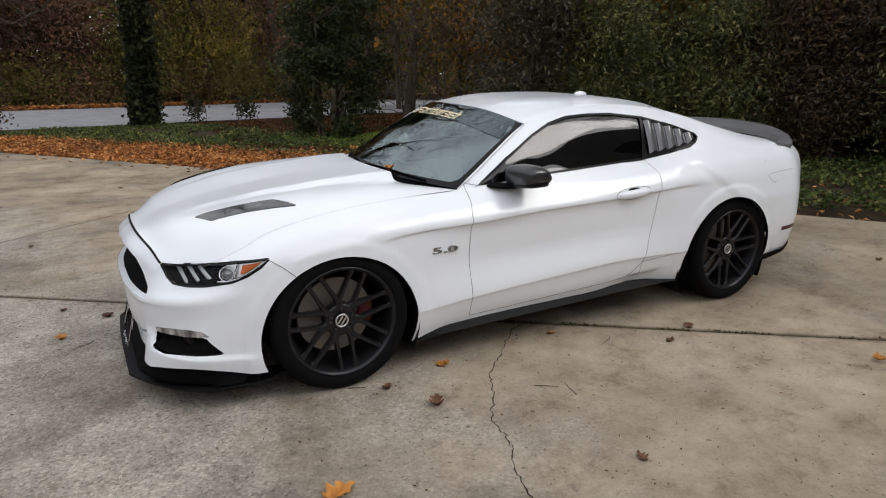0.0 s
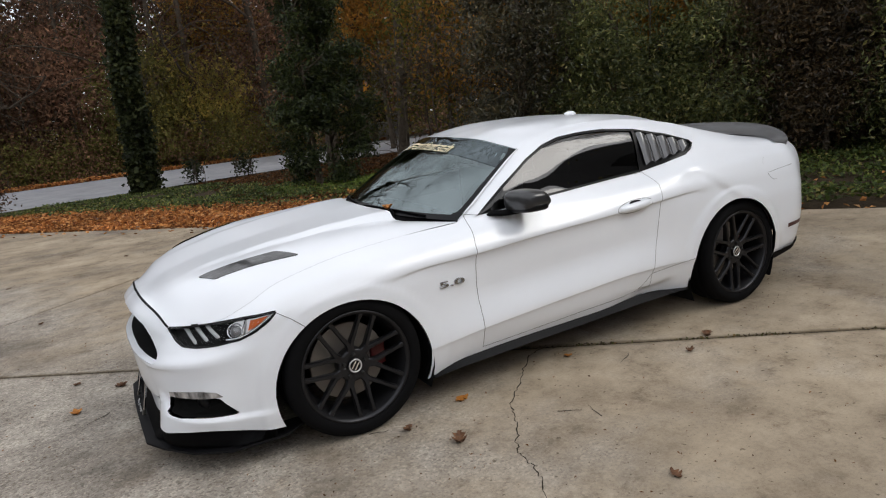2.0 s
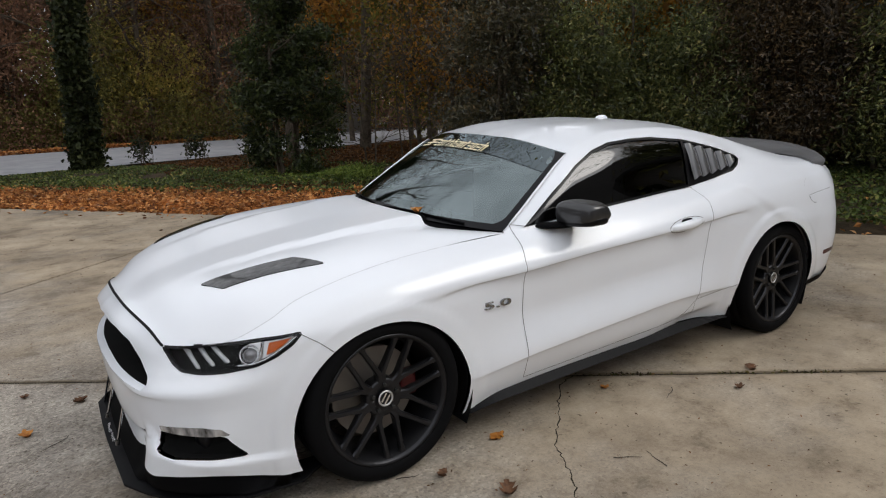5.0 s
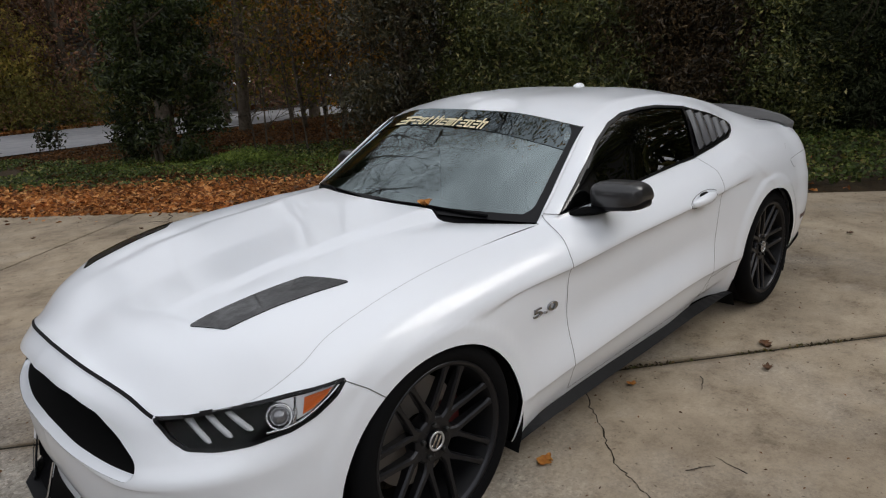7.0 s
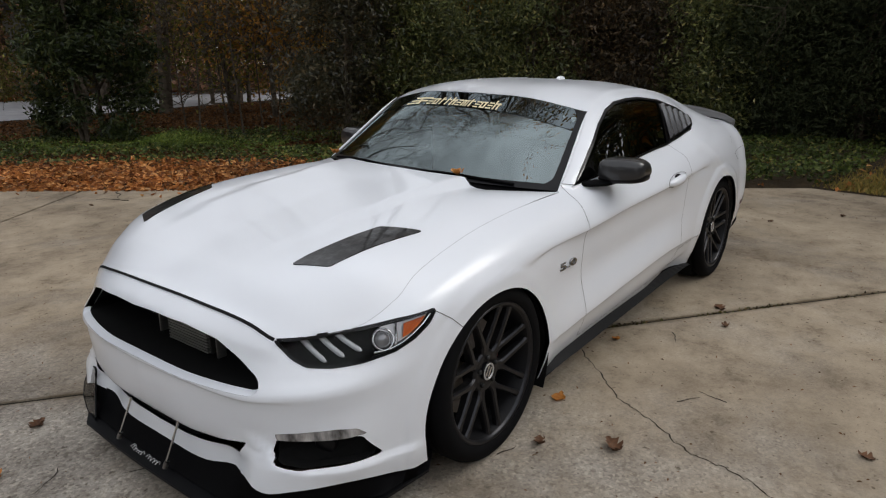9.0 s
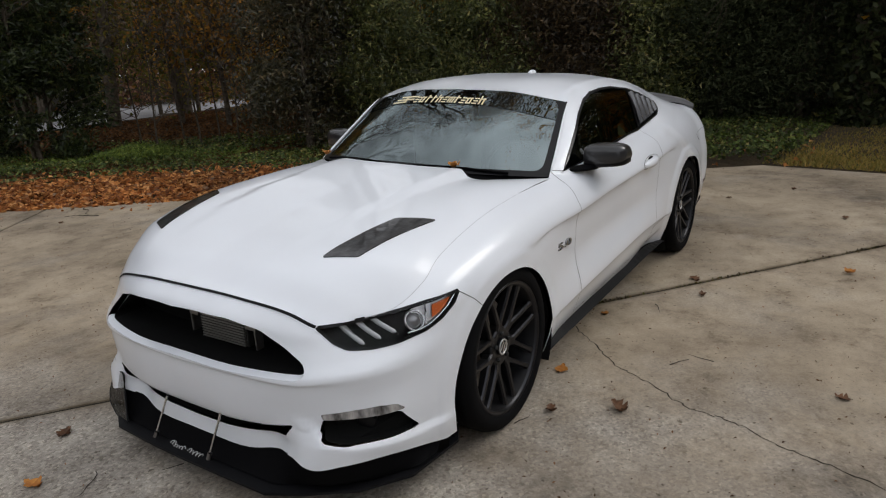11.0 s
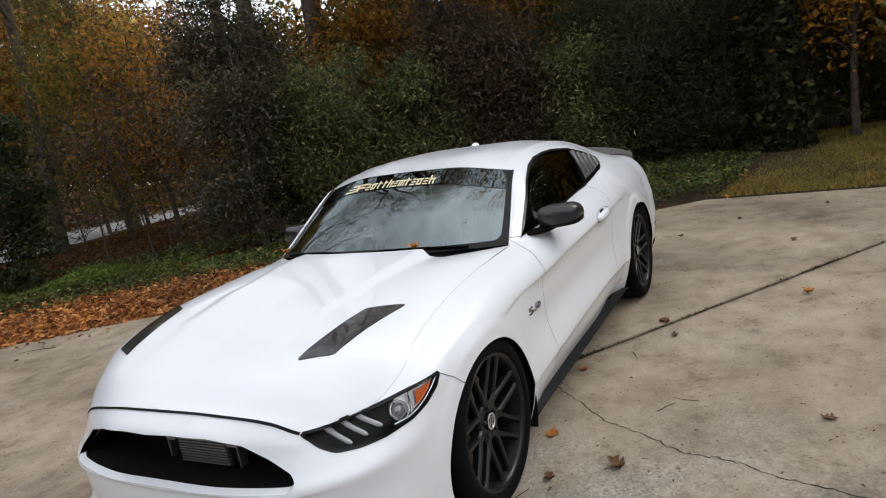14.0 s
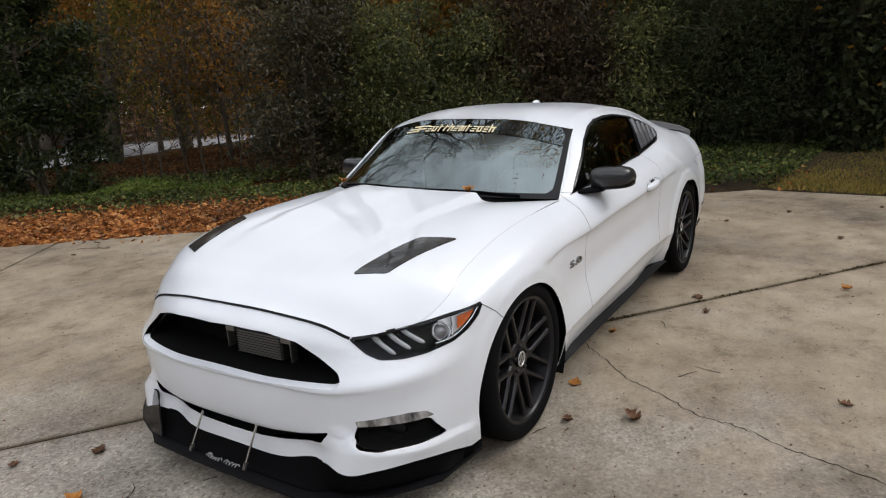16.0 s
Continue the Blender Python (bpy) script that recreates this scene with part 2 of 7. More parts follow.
M_GREEN = leafy("green_shrub_leaf", [(0.0, (0.055, 0.070, 0.026)), (0.5, (0.139, 0.163, 0.060)), (0.85, (0.256, 0.281, 0.094)), (1.0, (0.454, 0.395, 0.157))], rough=0.33, spec=0.5, through_light=0.35)
# olive raised in colour to paint the light missing inside dense crowns
M_VERGE = leafy("painted_sunlit_olive_leaf", [(0.0, (0.256, 0.232, 0.072)), (0.5, (0.464, 0.416, 0.120)), (1.0, (0.704, 0.528, 0.160))], rough=0.6, spec=0.1, through_light=0.6)
M_MOSS = leafy("moss_crumb", [(0.0, (0.03, 0.022, 0.012)), (0.5, (0.06, 0.045, 0.02)), (0.8, (0.08, 0.09, 0.025)), (1.0, (0.16, 0.09, 0.03))], rough=0.9)


# ---- building blocks ----
def mesh_np(name, verts, faces, material, smooth=False):
    """A mesh from arrays: verts (n, 3) and faces (m, k), all with k corners."""
    me = bpy.data.meshes.new(name)
    verts, faces = np.asarray(verts, np.float32), np.asarray(faces, np.int32)
    me.vertices.add(len(verts))
    me.vertices.foreach_set("co", verts.ravel())
    k = faces.shape[1]
    me.loops.add(faces.size)
    me.loops.foreach_set("vertex_index", faces.ravel())
    me.polygons.add(len(faces))
    me.polygons.foreach_set("loop_start", np.arange(0, faces.size, k, dtype=np.int32))
    me.polygons.foreach_set("use_smooth", np.full(len(faces), smooth))
    me.update(calc_edges=True)
    me.materials.append(material)
    return me


def empty(name, at, label, category, group="", kind=""):
    ob = new(name)
    ob.location = at
    ob.empty_display_size = 0.2
    return tagged(ob, label, category, group, kind)


def child(name, me, parent, label=""):
    ob = new(name, me)
    ob.parent = parent
    if label:
        ob["label"] = label
    return ob


def bm_mesh(name, bm, material, smooth=False):
    me = bpy.data.meshes.new(name)
    bmesh.ops.recalc_face_normals(bm, faces=bm.faces)
    bm.to_mesh(me)
    bm.free()
    if smooth:
        me.polygons.foreach_set("use_smooth", [True] * len(me.polygons))
    for m in material if isinstance(material, (list, tuple)) else [material]:
        me.materials.append(m)
    return me


def part(name, bm, material, parent, label="", smooth=False):
    return child(name, bm_mesh(name, bm, material, smooth), parent, label)


def add_box(bm, x0, x1, y0, y1, z0, z1, bevel=0.0):
    r = bmesh.ops.create_cube(bm, size=1.0)
    for v in r["verts"]:
        v.co = Vector((x0 + (x1 - x0) * (v.co.x + 0.5), y0 + (y1 - y0) * (v.co.y + 0.5), z0 + (z1 - z0) * (v.co.z + 0.5)))
    if bevel:
        es = list({e for v in r["verts"] for e in v.link_edges})
        bmesh.ops.bevel(bm, geom=es, offset=bevel, segments=2, affect="EDGES", profile=0.7)


def tube_arrays(path, radii, sides=7):
    """Verts and quads of a tapering tube along a path."""
    path = np.asarray(path, float)
    n = len(path)
    tan = np.gradient(path, axis=0)
    tan /= np.linalg.norm(tan, axis=1)[:, None] + 1e-9
    ref = np.where(np.abs(tan[:, 2:3]) > 0.9, [[1.0, 0, 0]], [[0, 0, 1.0]])
    a = np.cross(tan, ref)
    a /= np.linalg.norm(a, axis=1)[:, None]
    b = np.cross(tan, a)
    ang = np.linspace(0, 2 * np.pi, sides, endpoint=False)
    ring = a[:, None] * np.cos(ang)[None, :, None] + b[:, None] * np.sin(ang)[None, :, None]
    verts = (path[:, None] + ring * np.asarray(radii, float)[:, None, None]).reshape(-1, 3)
    i, j = np.meshgrid(np.arange(n - 1), np.arange(sides), indexing="ij")
    q = np.stack([i * sides + j, i * sides + (j + 1) % sides, (i + 1) * sides + (j + 1) % sides, (i + 1) * sides + j], -1).reshape(-1, 4)
    return verts, q


def join_arrays(pieces):
    vs, fs, k = [], [], 0
    for v, f in pieces:
        vs.append(v)
        fs.append(f + k)
        k += len(v)
    return np.concatenate(vs), np.concatenate(fs)


def leaves(rng, pts, size, up=0.3, aspect=0.5, spread=0.35, droop=0.0):
    """One folded leaf (four corners, two faces) at each point, turned at random; up pulls the faces towards the sky."""
    n = len(pts)
    nor = rng.normal(size=(n, 3)) + np.array([0, 0, up * 3.0])
    nor /= np.linalg.norm(nor, axis=1)[:, None]
    ax = rng.normal(size=(n, 3)) - np.array([0, 0, droop * 2.0])
    ax -= (ax * nor).sum(1)[:, None] * nor
    ax /= np.linalg.norm(ax, axis=1)[:, None] + 1e-9
    sd = np.cross(nor, ax)
    s = (size * rng.uniform(1 - spread, 1 + spread, n))[:, None]
    base, tip = pts - ax * s * 0.5, pts + ax * s * 0.5 - nor * s * 0.12
    mid = pts + nor * s * 0.10
    v = np.stack([base, mid - sd * s * aspect * 0.5, tip, mid + sd * s * aspect * 0.5], 1).reshape(-1, 3)
    return v, np.arange(4 * n).reshape(-1, 4)


EDGE_P, EDGE_N = np.array([2.5, 5.15]), np.array([0.809, 0.588])      # far edge of the driveway, pointing out
SIDE_P, SIDE_N = np.array([6.60, -0.9]), np.array([0.978, -0.21])     # its other edge


def beyond(p):
    """Distance out from the driveway's edge (negative on the concrete)."""
    wav = 0.10 * np.sin(p[:, 0] * 1.3 + p[:, 1] * 0.7)
    return np.maximum((p[:, :2] - EDGE_P) @ EDGE_N + wav, (p[:, :2] - SIDE_P) @ SIDE_N)


# ---- ground ----
def build_ground():
    t = np.linspace(-1, 1, 161)
    ax = 30 * t + 370 * t ** 5
    X, Y = np.meshgrid(ax + 4, ax + 8, indexing="ij")
    P = np.stack([X.ravel(), Y.ravel()], 1)
    d = beyond(P)
    nz = np.array([noise.noise(Vector((x * 0.35, y * 0.35, 0))) for x, y in P])
    Z = np.where(d > 0.05, -0.015 + 0.06 * nz * np.clip(d, 0, 1) + 0.03 * np.clip(d / 2, 0, 1), -0.12)
    n = len(t)
    i, j = np.meshgrid(np.arange(n - 1), np.arange(n - 1), indexing="ij")
    q = np.stack([i * n + j, (i + 1) * n + j, (i + 1) * n + j + 1, i * n + j + 1], -1).reshape(-1, 4)
    tagged(new("ground", mesh_np("ground", np.column_stack([P, Z]), q, M_SOIL, True)), "dark soil and woodland floor round the driveway", "ground", kind="structure")


def clip_poly(poly, p, n):
    """Keeps the part of a polygon where (q - p) . n > 0."""
    out = []
    for a, b in zip(poly, poly[1:] + poly[:1]):
        da, db = (a[0] - p[0]) * n[0] + (a[1] - p[1]) * n[1], (b[0] - p[0]) * n[0] + (b[1] - p[1]) * n[1]
        if da > 0:
            out.append(a)
        if da * db < 0:
            k = da / (da - db)
            out.append((a[0] + (b[0] - a[0]) * k, a[1] + (b[1] - a[1]) * k))
    return out


def build_driveway():
    outline = [(6.60, -0.9), (6.30, -2.3), (5.2, -7.5), (5.2, -15), (-14, -15), (-14, 19), (-7, 18.6), (-3.6, 13.6), (-2.2, 11.45), (0.5, 7.85), (2.5, 5.1), (4.5, 2.3)]
    a_p, a_n = (-1.62, 1.55), (0.6, 0.8)
    b_p, b_n = (-0.70, 4.22), (-0.643, 0.766)
    g = 0.011
    road = empty("driveway", (0, 0, 0), "weathered beige concrete driveway in cast slabs with mossy joints", "driveway", kind="structure")

    def slab(poly, name="concrete_slab"):
        bm = bmesh.new()
        f = bm.faces.new([bm.verts.new((x, y, 0.0)) for x, y in poly])
        r = bmesh.ops.extrude_face_region(bm, geom=[f])
        for v in r["geom"]:
            if isinstance(v, bmesh.types.BMVert):
                v.co.z = -0.10
        top = [e for e in bm.edges if all(abs(v.co.z) < 1e-6 for v in e.verts)]
        bmesh.ops.bevel(bm, geom=top, offset=0.004, segments=2, affect="EDGES")
        return part(name, bm, M_CONC, road)

    shift = lambda p, n, k: (p[0] + n[0] * k, p[1] + n[1] * k)
    near = clip_poly(outline, shift(a_p, a_n, -g), (-a_n[0], -a_n[1]))
    far = clip_poly(outline, shift(a_p, a_n, g), a_n)
    near_slab = slab(near)
    slab(clip_poly(far, shift(b_p, b_n, g), b_n))
    slab(clip_poly(far, shift(b_p, b_n, -g), (-b_n[0], -b_n[1])))
    bm = bmesh.new()
    bm.faces.new([bm.verts.new((x, y, -0.006)) for x, y in outline])
    part("joint_filling", bm, M_JOINT, road, "dark moss and grit in the joints")
    # hairline crack across the near slab
    knots = [(1.32, -0.62), (1.15, -0.68), (0.93, -0.90), (0.70, -1.13), (0.62, -1.30), (0.47, -1.52), (0.42, -1.74), (0.33, -1.90), (0.29, -2.05), (0.18, -2.35), (0.10, -2.80), (-0.10, -3.4)]
    rng = np.random.default_rng(4)
    k = np.array(knots)
    t = np.linspace(0, len(k) - 1, 130)
    line = np.stack([np.interp(t, np.arange(len(k)), k[:, c]) for c in (0, 1)], 1) + np.cumsum(rng.normal(0, 0.003, (130, 2)), 0) * 0.3 + rng.normal(0, 0.0045, (130, 2))
    d = np.gradient(line, axis=0)
    d = np.stack([-d[:, 1], d[:, 0]], 1) / np.linalg.norm(d, axis=1)[:, None]
    w = rng.uniform(0.0012, 0.0038, 130)[:, None]
    v = np.concatenate([np.column_stack([line - d * w, np.full(130, 0.0012)]), np.column_stack([line + d * w, np.full(130, 0.0012)])])
    q = np.array([(i, i + 1, 131 + i, 130 + i) for i in range(129)])
    child("crack", mesh_np("crack", v, q, M_JOINT), near_slab, "thin wandering dark crack")


def build_road():
    a = math.atan2(0.14, 1)
    c, s = math.cos(a), math.sin(a)
    me = mesh_np("road", [(x * c - y * s + 5, x * s + y * c + 24.0, 0.035 + 0.05 * (1 - (y / 5.2) ** 2)) for x in np.linspace(-120, 120, 41) for y in np.linspace(-5.4, 5.4, 9)],
                 [(i * 9 + j, (i + 1) * 9 + j, (i + 1) * 9 + j + 1, i * 9 + j + 1) for i in range(40) for j in range(8)], M_ROAD, True)
    tagged(new("road", me), "pale grey asphalt lane beyond the trees", "road", kind="structure")


build_ground()
build_driveway()
build_road()


# ---- plants ----
def branch_set(rng, root, direction, length, radius, depth, out, tips, sides=6, wander=0.16, gravity=0.0, split=(2, 4)):
    n = 6 if depth > 1 else 4
    p, d, path = np.array(root, float), np.array(direction, float), []
    for i in range(n):
        path.append(p.copy())
        d = d + rng.normal(0, wander, 3) + np.array([0, 0, -gravity])
        d /= np.linalg.norm(d)
        p = p + d * length / (n - 1)
    rad = np.maximum(np.linspace(radius, radius * (0.5 if depth > 0 else 0.25), n), 0.006)
    out.append(tube_arrays(path, rad, sides if depth > 1 else 4 if depth else 3))
    if depth == 0:
        tips.append(path[-1])
        tips.append(path[-2])
        return
    for k in range(rng.integers(*split) + 1):
        i = rng.integers(2, n)
        side = rng.normal(size=3)
        side -= (side @ d) * d
        side /= np.linalg.norm(side)
        nd_ = d * rng.uniform(0.5, 1.0) + side * rng.uniform(0.5, 1.0)
        branch_set(rng, path[i], nd_ / np.linalg.norm(nd_), length * rng.uniform(0.5, 0.72), rad[i] * 0.62, depth - 1, out, tips, sides, wander, gravity, split)


def tree(name, label, x, y, h, r, z0, leaf_mat, n_leaf, leaf, seed, trunk_r=0.12, clumps=60, up=0.2, aspect=0.5, stems=1, shape=1.0, group="", lean=0.0, category="tree", squash=1.0, droop=0.0, column=False, tight=1.0):
    """A tapered trunk with limbs, and a crown of leaf clumps with gaps between z0 and h."""
    rng = np.random.default_rng(seed)
    root = empty(name, (x, y, 0), label, category, group)
    wood = []
    tops = []
    for s in range(stems):
        a = rng.uniform(0, 6.28)
        spread = 0.0 if stems == 1 else r * 0.35
        bx, by = (0, 0) if stems == 1 else (0.25 * math.cos(a), 0.25 * math.sin(a))
        t = np.linspace(0, 1, 9)
        path = np.stack([bx + spread * math.cos(a) * t + lean * t * h * 0.1 + 0.06 * np.sin(t * 5 + a) * r, by + spread * math.sin(a) * t + 0.06 * np.cos(t * 4 + a) * r, -0.15 + (h * 0.86 + 0.15) * t], 1)
        wood.append(tube_arrays(path, trunk_r * (1.15 - t * 0.95) * (1 if stems == 1 else 0.6), 9))
        tops.append(path)
    cz, hz = (z0 + h) / 2, (h - z0) / 2
    u = rng.normal(size=(clumps, 3))
    u /= np.linalg.norm(u, axis=1)[:, None]
    rad = rng.uniform(0.45, 1.0, clumps) ** 0.6 * rng.uniform(0.8, 1.15, clumps)
    c = u * rad[:, None]
    if column:                            # foliage all the way down, narrowing towards the top
        th = rng.uniform(0, 6.28, clumps)
        c = np.stack([np.cos(th), np.sin(th), np.zeros(clumps)], 1) * np.sqrt(rng.uniform(0.05, 1, clumps))[:, None] * rng.uniform(0.8, 1.25, clumps)[:, None]
        c[:, 2] = rng.uniform(-1, 1, clumps)
    taper = 1 - np.clip(shape, -1, 1) * 0.35 * (c[:, 2] + 0.2)
    c = c * np.stack([r * taper, r * taper * squash, np.full(clumps, hz)], 1) + (lean * h * 0.06, 0, cz)
    for k in range(0, clumps, 2):
        pth = tops[k % stems]
        z = np.clip(c[k, 2] - 0.35 * np.hypot(c[k, 0], c[k, 1]) - 0.2, 0.3, h * 0.8)
        st = np.array([np.interp(z, pth[:, 2], pth[:, 0]), np.interp(z, pth[:, 2], pth[:, 1]), z])
        t = np.linspace(0, 1, 5)[:, None]
        limb = st + (c[k] - st) * t + np.array([0, 0, 0.15]) * np.sin(t * 3.1) + rng.normal(0, 0.04, (5, 3)) * t
        wood.append(tube_arrays(limb, np.linspace(trunk_r * 0.28 + 0.006, 0.006, 5), 5))
    v, f = join_arrays(wood)
    child("trunk", mesh_np("trunk", v, f, M_BARK, True), root, "bark-covered trunk and limbs")
    size = r * 0.9 * (60 / clumps) ** 0.33 * (0.30 if group.startswith("hedge") else 0.36) * tight
    pick = rng.integers(0, clumps, n_leaf)
    pts = c[pick] + rng.normal(size=(n_leaf, 3)) * size * np.array([1, 1, 0.75])
    pts = pts[pts[:, 2] > 0.04]
    v, f = leaves(rng, pts, leaf, up, aspect, droop=droop)
    child("crown", mesh_np("crown", v, f, leaf_mat), root, "leafy crown with gaps")
    return root


def bare_tree(name, label, x, y, h, seed, trunk_r=0.2, leaf_mat=None, n_leaf=0, leaf=0.09, group="", ivy=0, first=0.35, limbs=12, reach=0.42, lean=(0.0, 0.0), depth=2):
    """A tall tree with a branched, mostly leafless crown; ivy: number of ivy leaves up its trunk."""
    rng = np.random.default_rng(seed)
    root = empty(name, (x, y, 0), label, "tree", group)
    t = np.linspace(0, 1, 14)
    ph = rng.uniform(0, 6, 2)
    path = np.stack([lean[0] * h * t + 0.012 * h * np.sin(t * 5 + ph[0]), lean[1] * h * t + 0.012 * h * np.sin(t * 4 + ph[1]), -0.2 + (h + 0.2) * t], 1)
    wood, tips = [tube_arrays(path, trunk_r * (1.1 - t * 0.95) + 0.12 * trunk_r * np.exp(-t * 30), 10)], []
    for k in range(limbs):
        z = h * rng.uniform(first, 0.96)
        st = np.array([np.interp(z, path[:, 2], path[:, i]) for i in (0, 1, 2)])
        a = rng.uniform(0, 6.28)
        d = np.array([math.cos(a), math.sin(a), rng.uniform(0.15, 0.9)])
        branch_set(rng, st, d / np.linalg.norm(d), h * reach * rng.uniform(0.6, 1.0) * (1.15 - z / h * 0.6), trunk_r * 0.40 * (1.25 - z / h), depth, wood, tips, 5, 0.2, 0.01)
    v, f = join_arrays(wood)
    child("trunk", mesh_np("trunk", v, f, M_BARK, True), root, "grey-brown trunk with bare branches")
    if n_leaf:
        tp = np.array(tips)
        tp = tp[tp[:, 2] > min(4.0, 0.6 * tp[:, 2].max())]
        pts = tp[rng.integers(0, len(tp), n_leaf)] + rng.normal(0, 0.28, (n_leaf, 3))
        v, f = leaves(rng, pts, leaf, 0.1, 0.6, droop=0.4)
        child("crown", mesh_np("crown", v, f, leaf_mat), root, "thin crown of remaining leaves")
    if ivy:
        zz = rng.uniform(0, 1, ivy) ** 1.2 * min(h * 0.62, 11.8)
        a = rng.uniform(0, 6.28, ivy)
        rr = trunk_r * (1.1 - zz / h * 0.95) + np.abs(rng.normal(0.05, 0.10, ivy)) + 0.05 * np.sin(a * 3 + zz * 1.5)
        pts = np.stack([np.interp(zz, path[:, 2], path[:, 0]) + rr * np.cos(a), np.interp(zz, path[:, 2], path[:, 1]) + rr * np.sin(a), zz], 1)
        v, f = leaves(rng, pts, 0.13, 0.1, 0.8)
        child("ivy", mesh_np("ivy", v, f, M_IVYDARK), root, "dark ivy climbing the trunk")
    return root


EYE_P = np.array([-2.14, -2.09])


def polar(az, dist):
    """A place seen from the front of the drive, by bearing (degrees from +x) and distance."""
    return EYE_P[0] + dist * math.cos(radians(az)), EYE_P[1] + dist * math.sin(radians(az))


def cloud(name, label, mats, n, az, dist, elev, leaf, seed, thin=0.0, category="thicket"):
    """Deep thicket that nobody could count: leaves in drifts between two bearings, up to some elevation."""
    rg = np.random.default_rng(seed)
    for k, (m, share) in enumerate(mats):
        nn = int(n * share)
        nc = max(40, nn // 260)
        a, d = rg.uniform(*az, nc), rg.uniform(*dist, nc)
        top = 1.5 + d * np.tan(np.radians(np.interp(a, *elev) * rg.uniform(0.75, 1.1, nc)))
        cz = rg.uniform(0.02, 1.0, nc) * np.maximum(top, 1.0)
        c = np.stack([EYE_P[0] + d * np.cos(np.radians(a)), EYE_P[1] + d * np.sin(np.radians(a)), cz], 1)
        pts = c[rg.integers(0, nc, nn)] + rg.normal(size=(nn, 3)) * np.array([0.75, 0.75, 0.6])
        pts = pts[pts[:, 2] > 0.03]
        v, f = leaves(rg, pts, leaf, 0.1, 0.55)
        tagged(new(name, mesh_np(name, v, f, m)), label[k], category, kind="stuff")


# evergreen beside the drive, and the shrub row behind the car
tree("evergreen_tree", "broad evergreen tree with glossy dark leaves beside the road", 4.10, 10.98, 6.6, 0.80, 0.0, M_EVERGREEN, 30000, 0.110, 11, 0.07, 80, aspect=0.42, stems=3, shape=1.0, column=True, tight=0.72)
SHRUB = [  # bearing, distance, height, radius, leaf
    (45.4, 12.2, 4.6, 0.90, M_HOLLY), (42.4, 13.4, 4.3, 0.95, M_HOLLY), (38.8, 12.6, 3.1, 0.85, M_GREEN), (35.6, 14.0, 3.6, 0.9, M_GREEN), (32.4, 14.6, 2.2, 0.8, M_OLIVE), (29.2, 13.4, 3.0, 0.9, M_GREEN), (26.2, 13.8, 4.3, 1.1, M_RUSSET), (23.2, 13.2, 3.4, 1.0, M_RUSSET), (20.2, 14.6, 3.1, 1.1, M_HOLLY),
    (17.0, 13.6, 2.7, 1.05, M_GREEN), (13.6, 14.4, 3.5, 1.3, M_CEDAR), (10.0, 13.8, 2.9, 1.2, M_CEDAR), (6.2, 14.4, 3.3, 1.3, M_CEDAR), (1.6, 15.2, 3.0, 1.4, M_HOLLY), (-4.0, 16.4, 3.2, 1.7, M_OLIVE)]
KIND = {"dark_shrub_leaf": "tall dark broadleaf shrub with brownish tips in the hedge", "bluegreen_needle": "dense blue-green conifer in the hedge", "olive_leaf": "olive-leaved tree growing in the hedge", "russet_leaf": "brownish half-bare shrub in the hedge", "green_shrub_leaf": "mid-green broadleaf shrub in the hedge"}
for k, (az, d, h, r, m) in enumerate(SHRUB):
    x, y = polar(az, d)
    soft = m is M_CEDAR
    tree("hedge_tree", KIND[m.name], x, y, h, r, 0.05, m, 19000 if soft else 17000, 0.12 if soft else 0.088, 40 + k, 0.08, 52, aspect=0.2 if soft else 0.42, stems=2, shape=0.35, group="hedge behind the car")
for k, (az, d, h, r, m) in enumerate([(55.0, 21, 6.0, 1.7, M_OLIVE), (51.5, 19, 6.2, 1.5, M_AUTUMN), (48.3, 22, 5.6, 1.5, M_AUTUMN), (35.4, 17, 5.4, 1.3, M_AUTUMN), (31.5, 16.5, 8.5, 1.8, M_OLIVE), (27.5, 18, 9.0, 2.0, M_AUTUMN), (23.0, 17, 8.0, 1.8, M_OLIVE), (18.5, 19, 8.5, 2.0, M_AUTUMN),
                                      (14.0, 18, 8.0, 1.9, M_OLIVE), (9.5, 20, 8.0, 2.0, M_AUTUMN), (5.0, 18, 7.5, 1.8, M_FAROLIVE), (-3.4, 13.4, 4.6, 1.1, M_YELLOW), (-6.4, 14.0, 5.0, 1.3, M_YELLOW), (56.5, 27, 9.5, 2.0, M_FAROLIVE), (53.2, 26, 8.0, 1.8, M_AUTUMN), (-0.8, 20, 7.5, 2.0, M_AUTUMN), (40.0, 19, 5.2, 1.2, M_OLIVE), (-4.5, 21, 8.0, 2.0, M_AUTUMN), (34.2, 15.2, 4.6, 0.9, M_AUTUMN), (31.0, 15.6, 5.2, 1.0, M_AUTUMN), (21.8, 15.6, 5.4, 1.0, M_AUTUMN)]):
    lab = {"autumn_orange_leaf": "thin young tree with orange and brown autumn leaves", "olive_leaf": "slender tree with sparse olive green leaves", "autumn_yellow_leaf": "small tree with yellow autumn leaves", "far_olive_leaf": "tall dull green tree at the wood's edge"}[m.name]
    x, y = polar(az, d)
    tree("autumn_tree", lab, x, y, h, r, 0.7 if d > 14.5 else 1.6, m, (8500 if h > 9.2 else 4300) if d > 14.5 else 1700, 0.15 if d > 14.5 else 0.12, 90 + k, 0.07, 50, up=0.1, aspect=0.6, shape=0.1, group="autumn trees")
